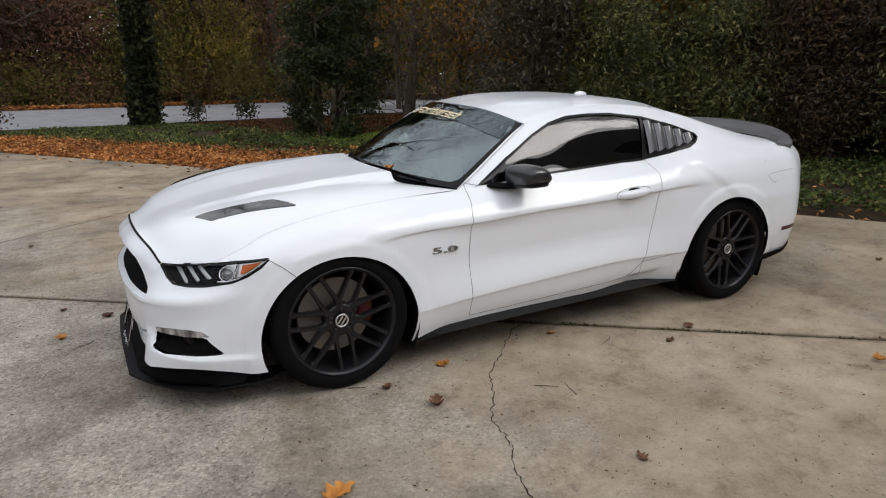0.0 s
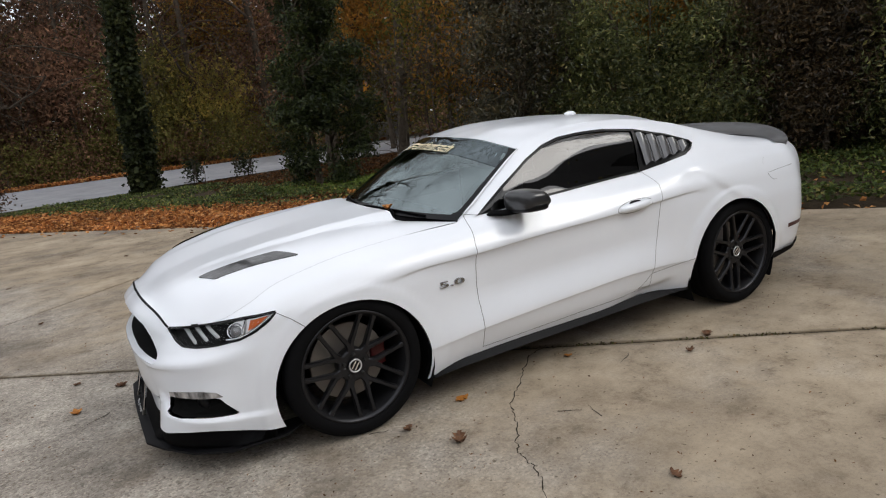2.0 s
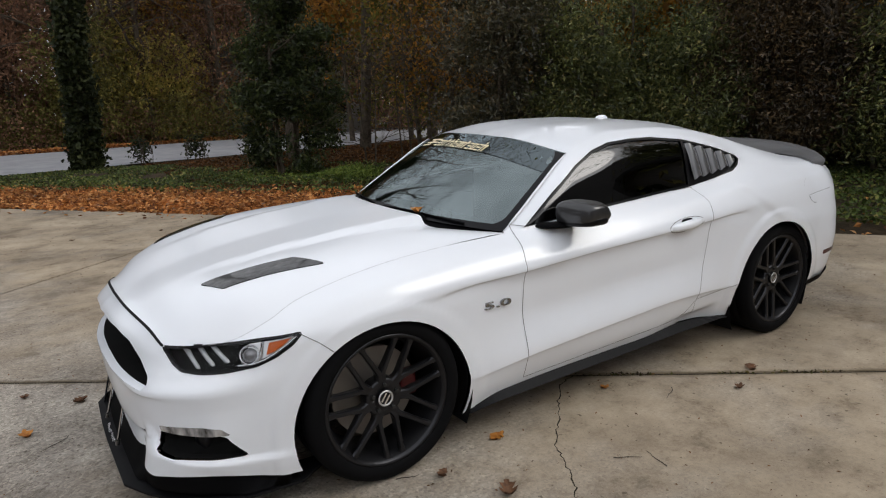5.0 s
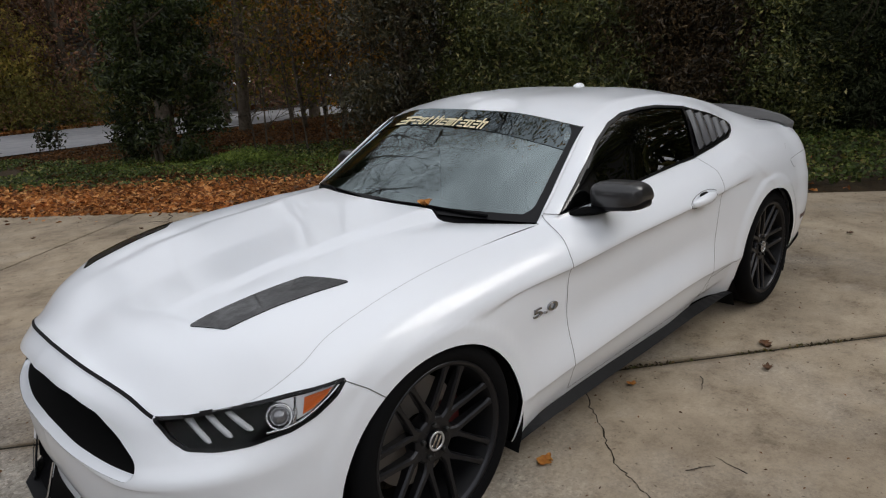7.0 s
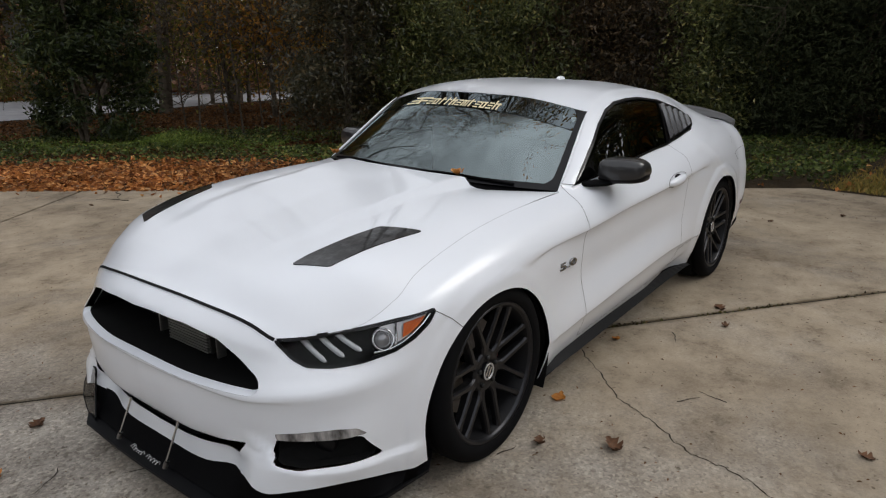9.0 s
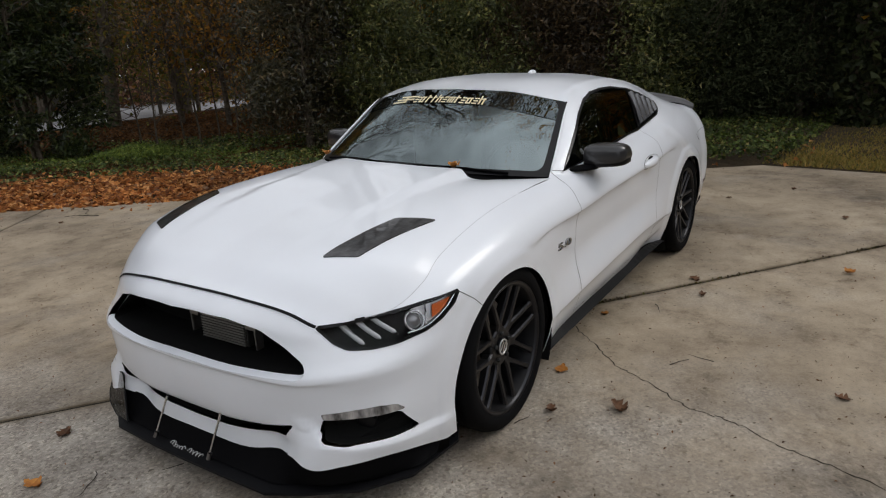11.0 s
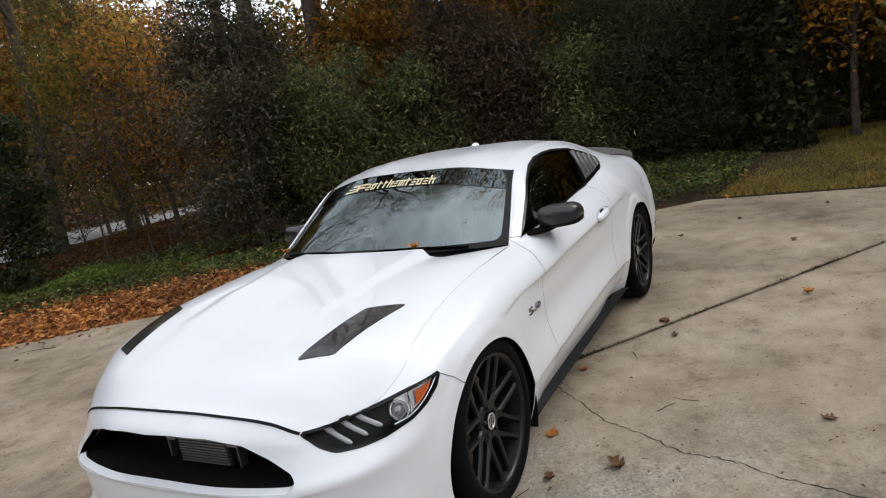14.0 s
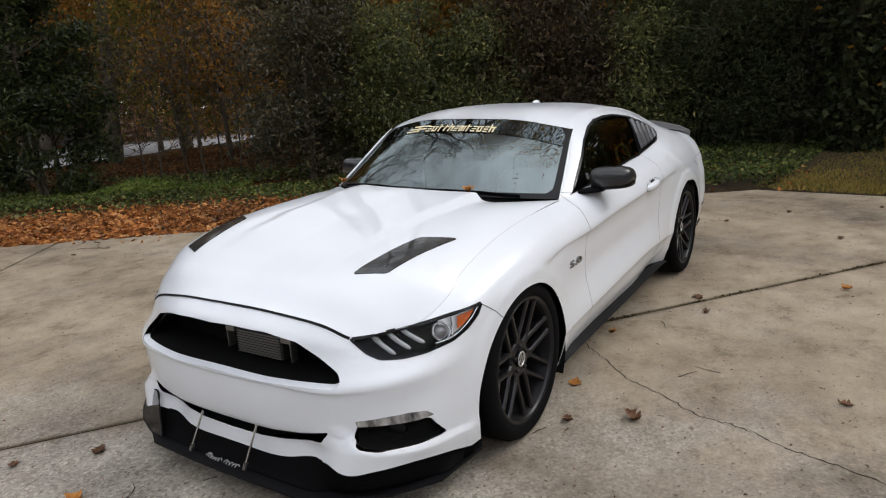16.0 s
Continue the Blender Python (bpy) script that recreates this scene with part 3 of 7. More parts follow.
# tall trees whose trunks and branches stand against the sky
bare_tree("ivy_clad_tree", "large tree with an ivy-covered trunk at the roadside", 0.95, 17.2, 24.0, 5, 0.20, M_BRUSH, 500, 0.08, ivy=18000, first=0.17, depth=4, limbs=22, reach=0.38)
for k, (az, d, h, tr, m, n, ivy) in enumerate([(44.1, 15.5, 18.5, 0.15, M_OLIVE, 0, 0), (41.5, 15.0, 19.5, 0.19, M_BRUSH, 0, 0), (36.7, 15.6, 19.0, 0.16, M_AUTUMN, 0, 0), (35.6, 16.2, 19, 0.12, M_AUTUMN, 700, 0), (31.0, 17.5, 20, 0.14, M_OLIVE, 4200, 0), (26.0, 17.0, 19, 0.15, M_AUTUMN, 4200, 0), (19.6, 15.0, 19, 0.14, M_AUTUMN, 4000, 0), (14.6, 15.2, 20, 0.17, M_AUTUMN, 3600, 0), (12.2, 15.6, 18, 0.14, M_OLIVE, 3600, 0), (8.6, 15.0, 19, 0.19, M_AUTUMN, 3600, 0), (0.9, 12.6, 15, 0.20, M_OLIVE, 2000, 7000), (-5, 17, 15, 0.17, M_YELLOW, 7000, 0), (55, 26, 20, 0.19, M_BRUSH, 1500, 0), (59.5, 22, 19, 0.17, M_BRUSH, 1200, 0), (64, 27, 19, 0.18, M_BRUSH, 1200, 0)]):
    x, y = polar(az, d)
    bare_tree("tall_tree", "tall ivy-clad tree at the end of the drive" if ivy else "tall thin-leaved autumn tree behind the hedge", x, y, h, 120 + k, tr, m, n, 0.14, "tall trees", ivy=ivy, limbs=14 if n < 1000 else 12, first=0.42 if n < 1000 else 0.22, depth=3, reach=0.33)
bare_tree("tall_tree", "tall leafless tree standing behind the evergreen", 5.7, 15.7, 22.0, 171, 0.17, group="tall trees", limbs=15, first=0.42, depth=3, reach=0.36)
# deep wood behind the hedge, and across the road
cloud("deep_wood", ["dark undergrowth behind the hedge", "brown undergrowth behind the hedge", "olive undergrowth behind the hedge", "rusty leaves in the wood behind the hedge"], [(M_HOLLY, 0.05), (M_FAR, 0.2), (M_OLIVE, 0.4), (M_AUTUMN, 0.35)], 38000, (-9, 35), (17.5, 27), ((-9, 0, 28, 35), (11, 12, 12, 5)), 0.28, 501)
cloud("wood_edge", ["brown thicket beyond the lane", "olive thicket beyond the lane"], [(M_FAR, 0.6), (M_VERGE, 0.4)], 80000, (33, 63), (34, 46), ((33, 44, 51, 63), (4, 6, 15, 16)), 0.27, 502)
cloud("far_wood", ["brown leafless wood across the road", "olive green wood across the road", "orange leaves in the wood across the road"], [(M_FAR, 0.76), (M_FAROLIVE, 0.22), (M_AUTUMN, 0.02)], 360000, (62, 128), (38, 54), ((62, 128), (18, 18)), 0.26, 503)
cloud("roadside_weeds", ["tall olive weeds along the far verge", "brown weeds along the far verge"], [(M_FAROLIVE, 0.7), (M_FAR, 0.3)], 60000, (66, 118), (32.5, 36.5), ((66, 118), (0.3, 0.3)), 0.13, 504, category="weeds")
# unseen foliage behind the viewpoint, added to darken the car's upright faces
cloud("rear_wood", ["dark wood on the far side of the drive", "brown wood on the far side of the drive", "olive wood on the far side of the drive"], [(M_HOLLY, 0.4), (M_FAR, 0.3), (M_OLIVE, 0.3)], 45000, (128, 300), (19, 27), ((128, 300), (23, 23)), 0.55, 505)
rng = np.random.default_rng(77)
for k in range(16):
    az = 63 + k * 3.6 + rng.uniform(-1, 1)
    x, y = polar(az, rng.uniform(33.5, 38))
    bare_tree("bare_tree", "tall leafless tree across the road", x, y, rng.uniform(18, 24), 300 + k, rng.uniform(0.13, 0.22), M_BRUSH, 900, 0.2, "bare trees across the road", limbs=15, first=0.10, depth=3, reach=0.36)
for k in range(9):
    az = 66 + k * 5.2 + rng.uniform(-1, 1)
    x, y = polar(az, rng.uniform(34, 37))
    m = (M_FAROLIVE, M_FAR, M_BRUSH)[k % 3]
    lab = {"brown_brush": "leafless brown thicket across the road", "far_olive_leaf": "olive green tree across the road", "far_brown_twigs": "dull brown leafless tree across the road"}[m.name]
    tree("roadside_tree", lab, x, y, rng.uniform(5, 9), rng.uniform(1.6, 2.4), 0.4, m, 6000, 0.2, 200 + k, 0.10, 60, up=0.0, aspect=0.45, stems=2, shape=0.1, group="wood across the road")
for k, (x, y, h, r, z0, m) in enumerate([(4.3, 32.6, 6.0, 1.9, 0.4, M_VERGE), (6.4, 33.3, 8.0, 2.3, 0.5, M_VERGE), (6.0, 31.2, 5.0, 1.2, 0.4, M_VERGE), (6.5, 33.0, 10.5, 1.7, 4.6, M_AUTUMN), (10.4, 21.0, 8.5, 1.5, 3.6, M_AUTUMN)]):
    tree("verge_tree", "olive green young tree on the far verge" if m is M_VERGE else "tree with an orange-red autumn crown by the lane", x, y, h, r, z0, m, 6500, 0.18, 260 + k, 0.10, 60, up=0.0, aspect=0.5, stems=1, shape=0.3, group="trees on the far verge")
# thin stems between the evergreen and the hedge, and saplings by the road
for k, (az, d) in enumerate([(58.2, 15.0), (56.8, 14.2), (55.0, 15.2), (53.8, 14.0), (52.2, 14.8), (50.6, 14.2), (49.4, 15.2), (47.8, 14.4)]):
    x, y = polar(az, d)
    bare_tree("sapling", "thin leafless sapling at the wood's edge", x, y, rng.uniform(2.2, 3.4), 400 + k, 0.022, M_RUSSET, 260, 0.09, "saplings", limbs=9, first=0.15, depth=1)
for k, (x, y, h) in enumerate([(2.2, 18.0, 0.75), (3.7, 17.9, 0.85), (-3.1, 16.6, 1.2)]):
    tree("roadside_shrub", "small dark-leaved shrub at the edge of the road", x, y, h, 0.26 if k < 2 else 0.42, 0.1, M_IVYDARK if k < 2 else M_BRUSH, 420 if k < 2 else 800, 0.10, 430 + k, 0.02, 24, stems=3, group="roadside shrubs", category="shrub")


def scatter(n, lo, hi, seed, keep):
    rg = np.random.default_rng(seed)
    p = rg.uniform(lo, hi, (n, 2))
    return p[keep(p, rg)], rg


def build_litter():
    p, rg = scatter(230000, (-7, -2.5), (9, 16), 1, lambda p, r: (lambda d: (d > -0.10 - 0.5 * (r.random(len(p)) < 0.015)) & (d < 1.3 + r.uniform(0, 1.3, len(p))) & (p[:, 1] > -1.4) & (p[:, 1] < 15.5))(beyond(p)))
    k = np.clip(1.0 - np.clip((p[:, 0] - 3.6) / 2.2, 0, 0.985), 0, 1)
    p = p[rg.random(len(p)) < k]
    pts = np.column_stack([p, rg.uniform(0.012, 0.075, len(p)) * np.clip(beyond(p) + 0.3, 0.15, 1)])
    v, f = leaves(rg, pts, 0.082, 0.75, 0.66)
    tagged(new("leaf_litter", mesh_np("leaf_litter", v, f, M_DEAD)), "thick strip of orange-brown fallen leaves along the drive", "leaves", kind="stuff")
    p, rg = scatter(40000, (2, 3), (14, 22), 2, lambda p, r: (beyond(p) > 2.2) & (p[:, 1] < 17 + 0.14 * p[:, 0]))
    pts = np.column_stack([p, rg.uniform(0.02, 0.08, len(p))])
    v, f = leaves(rg, pts, 0.09, 0.8, 0.6)
    tagged(new("woodland_litter", mesh_np("woodland_litter", v, f, M_LITTER)), "brown fallen leaves on the woodland floor", "leaves", kind="stuff")


def build_verge():
    rg = np.random.default_rng(12)
    n = 14000
    along, out = rg.uniform(-34, 26, n), 5.5 + np.abs(rg.normal(0, 0.7, n))
    c, s_ = math.cos(math.atan2(0.14, 1)), math.sin(math.atan2(0.14, 1))
    pts = np.column_stack([along * c - out * s_ + 5, along * s_ + out * c + 24.0, rg.uniform(0.03, 0.16, n)])
    v, f = leaves(rg, pts, 0.16, 0.7, 0.6)
    tagged(new("verge_litter", mesh_np("verge_litter", v, f, M_DEAD)), "brown fallen leaves along the far edge of the lane", "leaves", kind="stuff")


def build_ivy():
    def keep(p, r):
        d = beyond(p)
        gap = np.clip(1.25 - (p[:, 0] - 4.0) / 1.35, 0.02, 1)
        inner = (1.55 + r.uniform(0, 1.1, len(p))) * gap
        outer = np.where(p[:, 0] > 5.5, 6.4, np.where(p[:, 0] > 2.5, 5.4, 6.0)) + r.normal(0, 0.25, len(p))
        return (d > inner) & (d < outer) & (p[:, 1] < 16.6 + 0.14 * p[:, 0]) & (p[:, 1] > -1.0 - 0.10 * (p[:, 0] - 6))
    p, rg = scatter(190000, (-8, -2.0), (15, 17.0), 3, keep)
    hgt = np.array([noise.noise(Vector((x * 0.9, y * 0.9, 3))) for x, y in p])
    pts = np.column_stack([p, rg.uniform(0.02, 0.10, len(p)) + 0.08 * np.clip(hgt + 0.3, 0, 1)])
    ok = hgt > -0.45 + 0.25 * rg.random(len(p))
    v, f = leaves(rg, pts[ok], 0.057, 0.55, 0.85)
    tagged(new("ground_ivy", mesh_np("ground_ivy", v, f, M_IVY)), "green ivy ground cover beside the drive", "ivy", kind="stuff")
    # a low mound of fresh green blades in front of the evergreen
    rg = np.random.default_rng(9)
    n = 9000
    along = rg.uniform(-2.6, 2.4, n)
    out = rg.normal(2.1, 0.35, n)
    keep_ = rg.random(n) < 0.35 + 0.65 * np.exp(-((along + 0.6) / 0.7) ** 2)
    along, out = along[keep_], out[keep_]
    base = np.array([2.55, 8.25])
    q = base + np.outer(along, (-0.588, 0.809)) + np.outer(out, EDGE_N)
    hh = 0.10 + 0.20 * np.exp(-((along + 0.6) / 0.6) ** 2)
    pts = np.column_stack([q, rg.uniform(0.05, 1.0, len(q)) * hh])
    v, f = leaves(rg, pts, 0.12, 0.15, 0.16)
    tagged(new("green_clump", mesh_np("green_clump", v, f, M_LIRIOPE)), "bright green grassy clumps by the fallen leaves", "grass", kind="stuff")


def build_lawn():
    p, rg = scatter(110000, (6.2, -9.0), (13, -0.9), 6, lambda p, r: (beyond(p) > 0.02) & (p[:, 1] < -1.0 - 0.12 * (p[:, 0] - 6) + r.normal(0, 0.15, len(p))))
    n = len(p)
    a, w = rg.uniform(0, 6.28, n), 0.009
    hh = rg.uniform(0.03, 0.08, n)
    lx, ly = rg.normal(0, 0.025, n), rg.normal(0, 0.025, n)
    o = np.zeros(n) + 0.01
    v = np.stack([np.column_stack([p[:, 0] - w * np.cos(a), p[:, 1] - w * np.sin(a), o]), np.column_stack([p[:, 0] + w * np.cos(a), p[:, 1] + w * np.sin(a), o]), np.column_stack([p[:, 0] + lx, p[:, 1] + ly, hh])], 1).reshape(-1, 3)
    tagged(new("lawn_grass", mesh_np("lawn_grass", v, np.arange(3 * n).reshape(-1, 3), M_GRASSB)), "short olive-brown lawn at the end of the drive", "grass", kind="stuff")


M_GRASSB = leafy("grass_blade", [(0.0, (0.15, 0.13, 0.03)), (0.6, (0.29, 0.24, 0.055)), (1.0, (0.42, 0.26, 0.075))], rough=0.7)
build_litter()
build_verge()
build_ivy()
build_lawn()


# ---- car materials ----
M_PAINT = mat("white_car_paint", (0.82, 0.845, 0.89), 0.32, 0.0, 0.7, 0.4)
_f = noise_fac(M_PAINT, 1.7, 4.0)
ln(M_PAINT, ramp(M_PAINT, _f, [(0.35, (0.80, 0.826, 0.872)), (0.7, (0.83, 0.856, 0.902))]), bsdf(M_PAINT).inputs["Base Color"])
M_GAP = mat("panel_gap", (0.012, 0.012, 0.013), 0.8, spec=0.1)
M_SHUT = mat("grey_shut_line", (0.13, 0.13, 0.13), 0.8, spec=0.1)
M_FINE = mat("faint_shut_line", (0.46, 0.47, 0.49), 0.6, spec=0.2)
M_TRIM = mat("black_trim", (0.004, 0.004, 0.005), 0.3, spec=0.2)
M_PLASTIC = mat("satin_black_plastic", (0.0035, 0.0035, 0.004), 0.6, spec=0.04)
bump(M_PLASTIC, noise_fac(M_PLASTIC, 400.0, 2.0), 0.1, 0.001)
M_LINER = mat("wheel_house_black", (0.006, 0.006, 0.006), 0.9, spec=0.1)
M_RUBBER = mat("tyre_rubber", (0.004, 0.004, 0.0045), 0.85, spec=0.1)
bump(M_RUBBER, noise_fac(M_RUBBER, 120.0, 3.0), 0.15, 0.002)
M_RIM = mat("satin_graphite_alloy", (0.031, 0.031, 0.034), 0.33, 0.75, spec=0.4)
M_SILVER = mat("silvered_reflector", (0.62, 0.62, 0.63), 0.3, 0.7, spec=0.5)
M_CHROME = mat("bright_chrome", (0.75, 0.75, 0.76), 0.12, 1.0)
M_STEEL = mat("brushed_steel", (0.26, 0.25, 0.24), 0.45, 0.9)
M_CALIPER = mat("red_caliper", (0.10, 0.006, 0.008), 0.4)
M_BARREL = mat("dark_wheel_barrel", (0.007, 0.007, 0.008), 0.5, spec=0.15)
M_SKIRT = mat("satin_grey_skirt", (0.007, 0.007, 0.008), 0.5, spec=0.12)
M_AMBER = mat("amber_reflector", (0.50, 0.095, 0.006), 0.3, spec=0.3)
M_DRL = mat("pale_light_bar", (0.52, 0.53, 0.54), 0.3)
M_SIGNAL = mat("clear_signal_lens", rough=0.12, metal=0.6, coat=0.8)
ln(M_SIGNAL, ramp(M_SIGNAL, noise_fac(M_SIGNAL, 22.0, 3.0, 0.6, stretch=(1.0, 1.0, 0.35)), [(0.38, (0.05, 0.05, 0.052)), (0.50, (0.30, 0.30, 0.31)), (0.66, (0.66, 0.66, 0.67))]), bsdf(M_SIGNAL).inputs["Base Color"])
bump(M_SIGNAL, noise_fac(M_SIGNAL, 22.0, 2.0, 0.5), 0.5, 0.02)
M_PROJ = mat("projector_glass", (0.22, 0.22, 0.23), 0.06, 0.6, 1.0)
M_REDLAMP = mat("dark_red_marker", (0.05, 0.003, 0.004), 0.35, 0.0, 0.3, 0.3)
M_BADGE = mat("dark_chrome", (0.30, 0.30, 0.31), 0.2, 1.0)
M_FIN = mat("dull_cooler_fin", (0.24, 0.235, 0.225), 0.45, 0.7)
M_DISC = mat("dull_disc_steel", (0.30, 0.275, 0.25), 0.5, 0.7)
M_CREAM = mat("cream_vinyl", (0.72, 0.62, 0.40), 0.5)
M_WHITEV = mat("white_vinyl", (0.75, 0.75, 0.75), 0.5)
M_INTERIOR = mat("dark_interior", (0.02, 0.021, 0.023), 0.7)
M_STEELD = mat("dull_grey_metal", (0.03, 0.03, 0.029), 0.6, 0.5)
M_LOUVRE = mat("gloss_grey_louvre", (0.10, 0.10, 0.105), 0.15, 0.0, 1.0)
M_SPOILER = mat("dull_carbon", (0.10, 0.10, 0.104), 0.36)
bump(M_SPOILER, noise_fac(M_SPOILER, 260.0, 2.0), 0.08, 0.001)
# woven carbon: two crossing bands of weave
M_CARBON = mat("carbon_fibre", rough=0.28, coat=0.7, spec=0.3)
_t = M_CARBON.node_tree.nodes.new("ShaderNodeTexCoord")
_m = M_CARBON.node_tree.nodes.new("ShaderNodeMapping")
_m.inputs["Rotation"].default_value = (radians(35), radians(20), radians(45))
_w = nd(M_CARBON, "ShaderNodeTexChecker", Scale=420.0)
ln(M_CARBON, _t.outputs["Object"], _m.inputs["Vector"])
ln(M_CARBON, _m.outputs["Vector"], _w.inputs["Vector"])
_w.inputs["Color1"].default_value, _w.inputs["Color2"].default_value = (0.014, 0.014, 0.015, 1), (0.028, 0.028, 0.030, 1)
ln(M_CARBON, _w.outputs["Color"], bsdf(M_CARBON).inputs["Base Color"])


# the vents' carbon is lighter, with a rippled clear coat
M_VENT = mat("glossy_vent_carbon", rough=0.3, coat=1.0, spec=0.4)
ln(M_VENT, ramp(M_VENT, noise_fac(M_VENT, 26.0, 4.0, 0.6), [(0.38, (0.006, 0.006, 0.007)), (0.52, (0.012, 0.012, 0.013)), (0.70, (0.040, 0.040, 0.042))]), bsdf(M_VENT).inputs["Base Color"])
bump(M_VENT, noise_fac(M_VENT, 30.0, 2.0), 0.25, 0.01)


def glass_mat(name, tint, rough=0.0, ior=1.55, shine=(1.0, 1.0, 1.0)):
    m = bpy.data.materials.new(name)
    m.use_nodes = True
    n = m.node_tree.nodes
    n.remove(n["Principled BSDF"])
    tr, gl, fr, mx = n.new("ShaderNodeBsdfTransparent"), n.new("ShaderNodeBsdfGlossy"), n.new("ShaderNodeFresnel"), n.new("ShaderNodeMixShader")
    tr.inputs["Color"].default_value = (*tint, 1)
    gl.inputs["Roughness"].default_value = rough
    fr.inputs["IOR"].default_value = ior
    gl.inputs["Color"].default_value = (*shine, 1)
    ln(m, fr.outputs[0], mx.inputs[0])
    ln(m, tr.outputs[0], mx.inputs[1])
    ln(m, gl.outputs[0], mx.inputs[2])
    ln(m, mx.outputs[0], n["Material Output"].inputs["Surface"])
    return m


M_WSCREEN = glass_mat("windscreen_glass", (0.30, 0.36, 0.37), 0.0, 2.7, (0.84, 0.98, 1.0))
M_BAND = glass_mat("dark_sun_band", (0.02, 0.022, 0.024), 0.0, 2.1, (0.78, 0.92, 0.97))
M_TINT = glass_mat("tinted_side_glass", (0.03, 0.033, 0.036), 0.0, 1.62)
M_SMOKE = glass_mat("smoky_plate", (0.74, 0.74, 0.75), 0.05, 1.45)
M_LENS = glass_mat("clear_lamp_lens", (0.96, 0.965, 0.97), 0.0, 1.22)


# ---- car body surface: lines that run from the nose round the corner and along the side ----
def pchip(xs, ys, q):
    xs, ys = np.asarray(xs, float), np.asarray(ys, float)
    h, dlt = np.diff(xs), np.diff(ys) / np.diff(xs)
    m = np.zeros(len(xs))
    for i in range(1, len(xs) - 1):
        if dlt[i - 1] * dlt[i] > 0:
            w1, w2 = 2 * h[i] + h[i - 1], h[i] + 2 * h[i - 1]
            m[i] = (w1 + w2) / (w1 / dlt[i - 1] + w2 / dlt[i])
    m[0], m[-1] = dlt[0], dlt[-1]
    k = np.clip(np.searchsorted(xs, q, side="right") - 1, 0, len(xs) - 2)
    t = (q - xs[k]) / h[k]
    return (2 * t**3 - 3 * t**2 + 1) * ys[k] + (t**3 - 2 * t**2 + t) * h[k] * m[k] + (-2 * t**3 + 3 * t**2) * ys[k + 1] + (t**3 - t**2) * h[k] * m[k + 1]


def smooth_line(xs, ys, q):
    """A cubic through the knots with averaged slopes: rounder than pchip."""
    xs, ys = np.asarray(xs, float), np.asarray(ys, float)
    h, dlt = np.diff(xs), np.diff(ys) / np.diff(xs)
    m = np.r_[dlt[0], (dlt[:-1] * h[1:] + dlt[1:] * h[:-1]) / (h[1:] + h[:-1]), dlt[-1]]
    k = np.clip(np.searchsorted(xs, q, side="right") - 1, 0, len(xs) - 2)
    t = (q - xs[k]) / h[k]
    return (2 * t**3 - 3 * t**2 + 1) * ys[k] + (t**3 - 2 * t**2 + t) * h[k] * m[k] + (-2 * t**3 + 3 * t**2) * ys[k + 1] + (t**3 - t**2) * h[k] * m[k + 1]


class Line:
    """A body line: knots (s, x, half width, height); s is x along the side and runs on round nose and tail."""

    def __init__(self, *knots):
        self.k = np.array(knots)

    def at(self, s):
        s = np.asarray(s, float)
        return np.stack([smooth_line(self.k[:, 0], self.k[:, i], s) for i in (1, 2, 3)], -1)


def side(*k):
    return [(x, x, w, z) for x, w, z in k]


R0 = Line((-1.9, -.850, 0, .183), (-1.6, -.842, .30, .184), (-1.45, -.826, .45, .206), (-1.37, -.850, .548, .222), (-1.3, -.846, .60, .206), (-1.1, -.78, .71, .211), (-.9, -.66, .80, .212), (-.6, -.50, .855, .184), (-.4, -.40, .88, .162),
          *side((0, .885, .16), (.37, .885, .163), (.43, .887, .176), (.54, .889, .205), (.70, .889, .216), (.95, .889, .224), (1.34, .889, .228), (1.58, .889, .232), (1.78, .889, .250), (1.95, .888, .243), (2.23, .885, .208), (2.72, .90, .22), (3.1, .90, .235), (3.4, .85, .26)), (3.7, 3.60, .60, .28), (4.0, 3.69, 0, .28))
R1 = Line((-1.9, -.842, 0, .255), (-1.6, -.835, .30, .255), (-1.45, -.815, .45, .258), (-1.37, -.840, .54, .272), (-1.3, -.835, .60, .274), (-1.1, -.79, .70, .272), (-.9, -.68, .80, .262), (-.6, -.51, .865, .246), (-.4, -.40, .893, .235),
          *side((0, .905, .24), (.39, .908, .245), (.7, .917, .285), (1.3, .922, .30), (1.9, .922, .315), (2.23, .915, .29), (2.72, .93, .29), (3.1, .925, .30), (3.4, .875, .32)), (3.7, 3.64, .60, .33), (4.0, 3.72, 0, .33))
R2 = Line((-1.9, -.878, 0, .325), (-1.6, -.872, .30, .325), (-1.3, -.825, .58, .33), (-1.1, -.77, .70, .34), (-.9, -.68, .80, .345), (-.6, -.52, .87, .35), (-.4, -.40, .90, .355),
          *side((0, .92, .38), (.39, .928, .335), (.5, .936, .340), (.7, .945, .360), (1.3, .952, .398), (1.73, .955, .418), (2.05, .953, .412), (2.23, .948, .41), (2.72, .955, .44), (3.1, .945, .42), (3.4, .90, .42)), (3.7, 3.67, .60, .43), (4.0, 3.76, 0, .43))
R3 = Line((-1.9, -.894, 0, .43), (-1.6, -.884, .30, .43), (-1.3, -.834, .580, .43), (-1.1, -.776, .697, .435), (-.9, -.687, .793, .445), (-.6, -.53, .87, .46), (-.4, -.41, .905, .47),
          *side((0, .935, .52), (.39, .925, .545), (.7, .912, .555), (1.3, .912, .575), (1.9, .93, .60), (2.23, .95, .60), (2.72, .96, .58), (3.1, .95, .55), (3.4, .915, .55)), (3.7, 3.69, .60, .56), (4.0, 3.78, 0, .56))
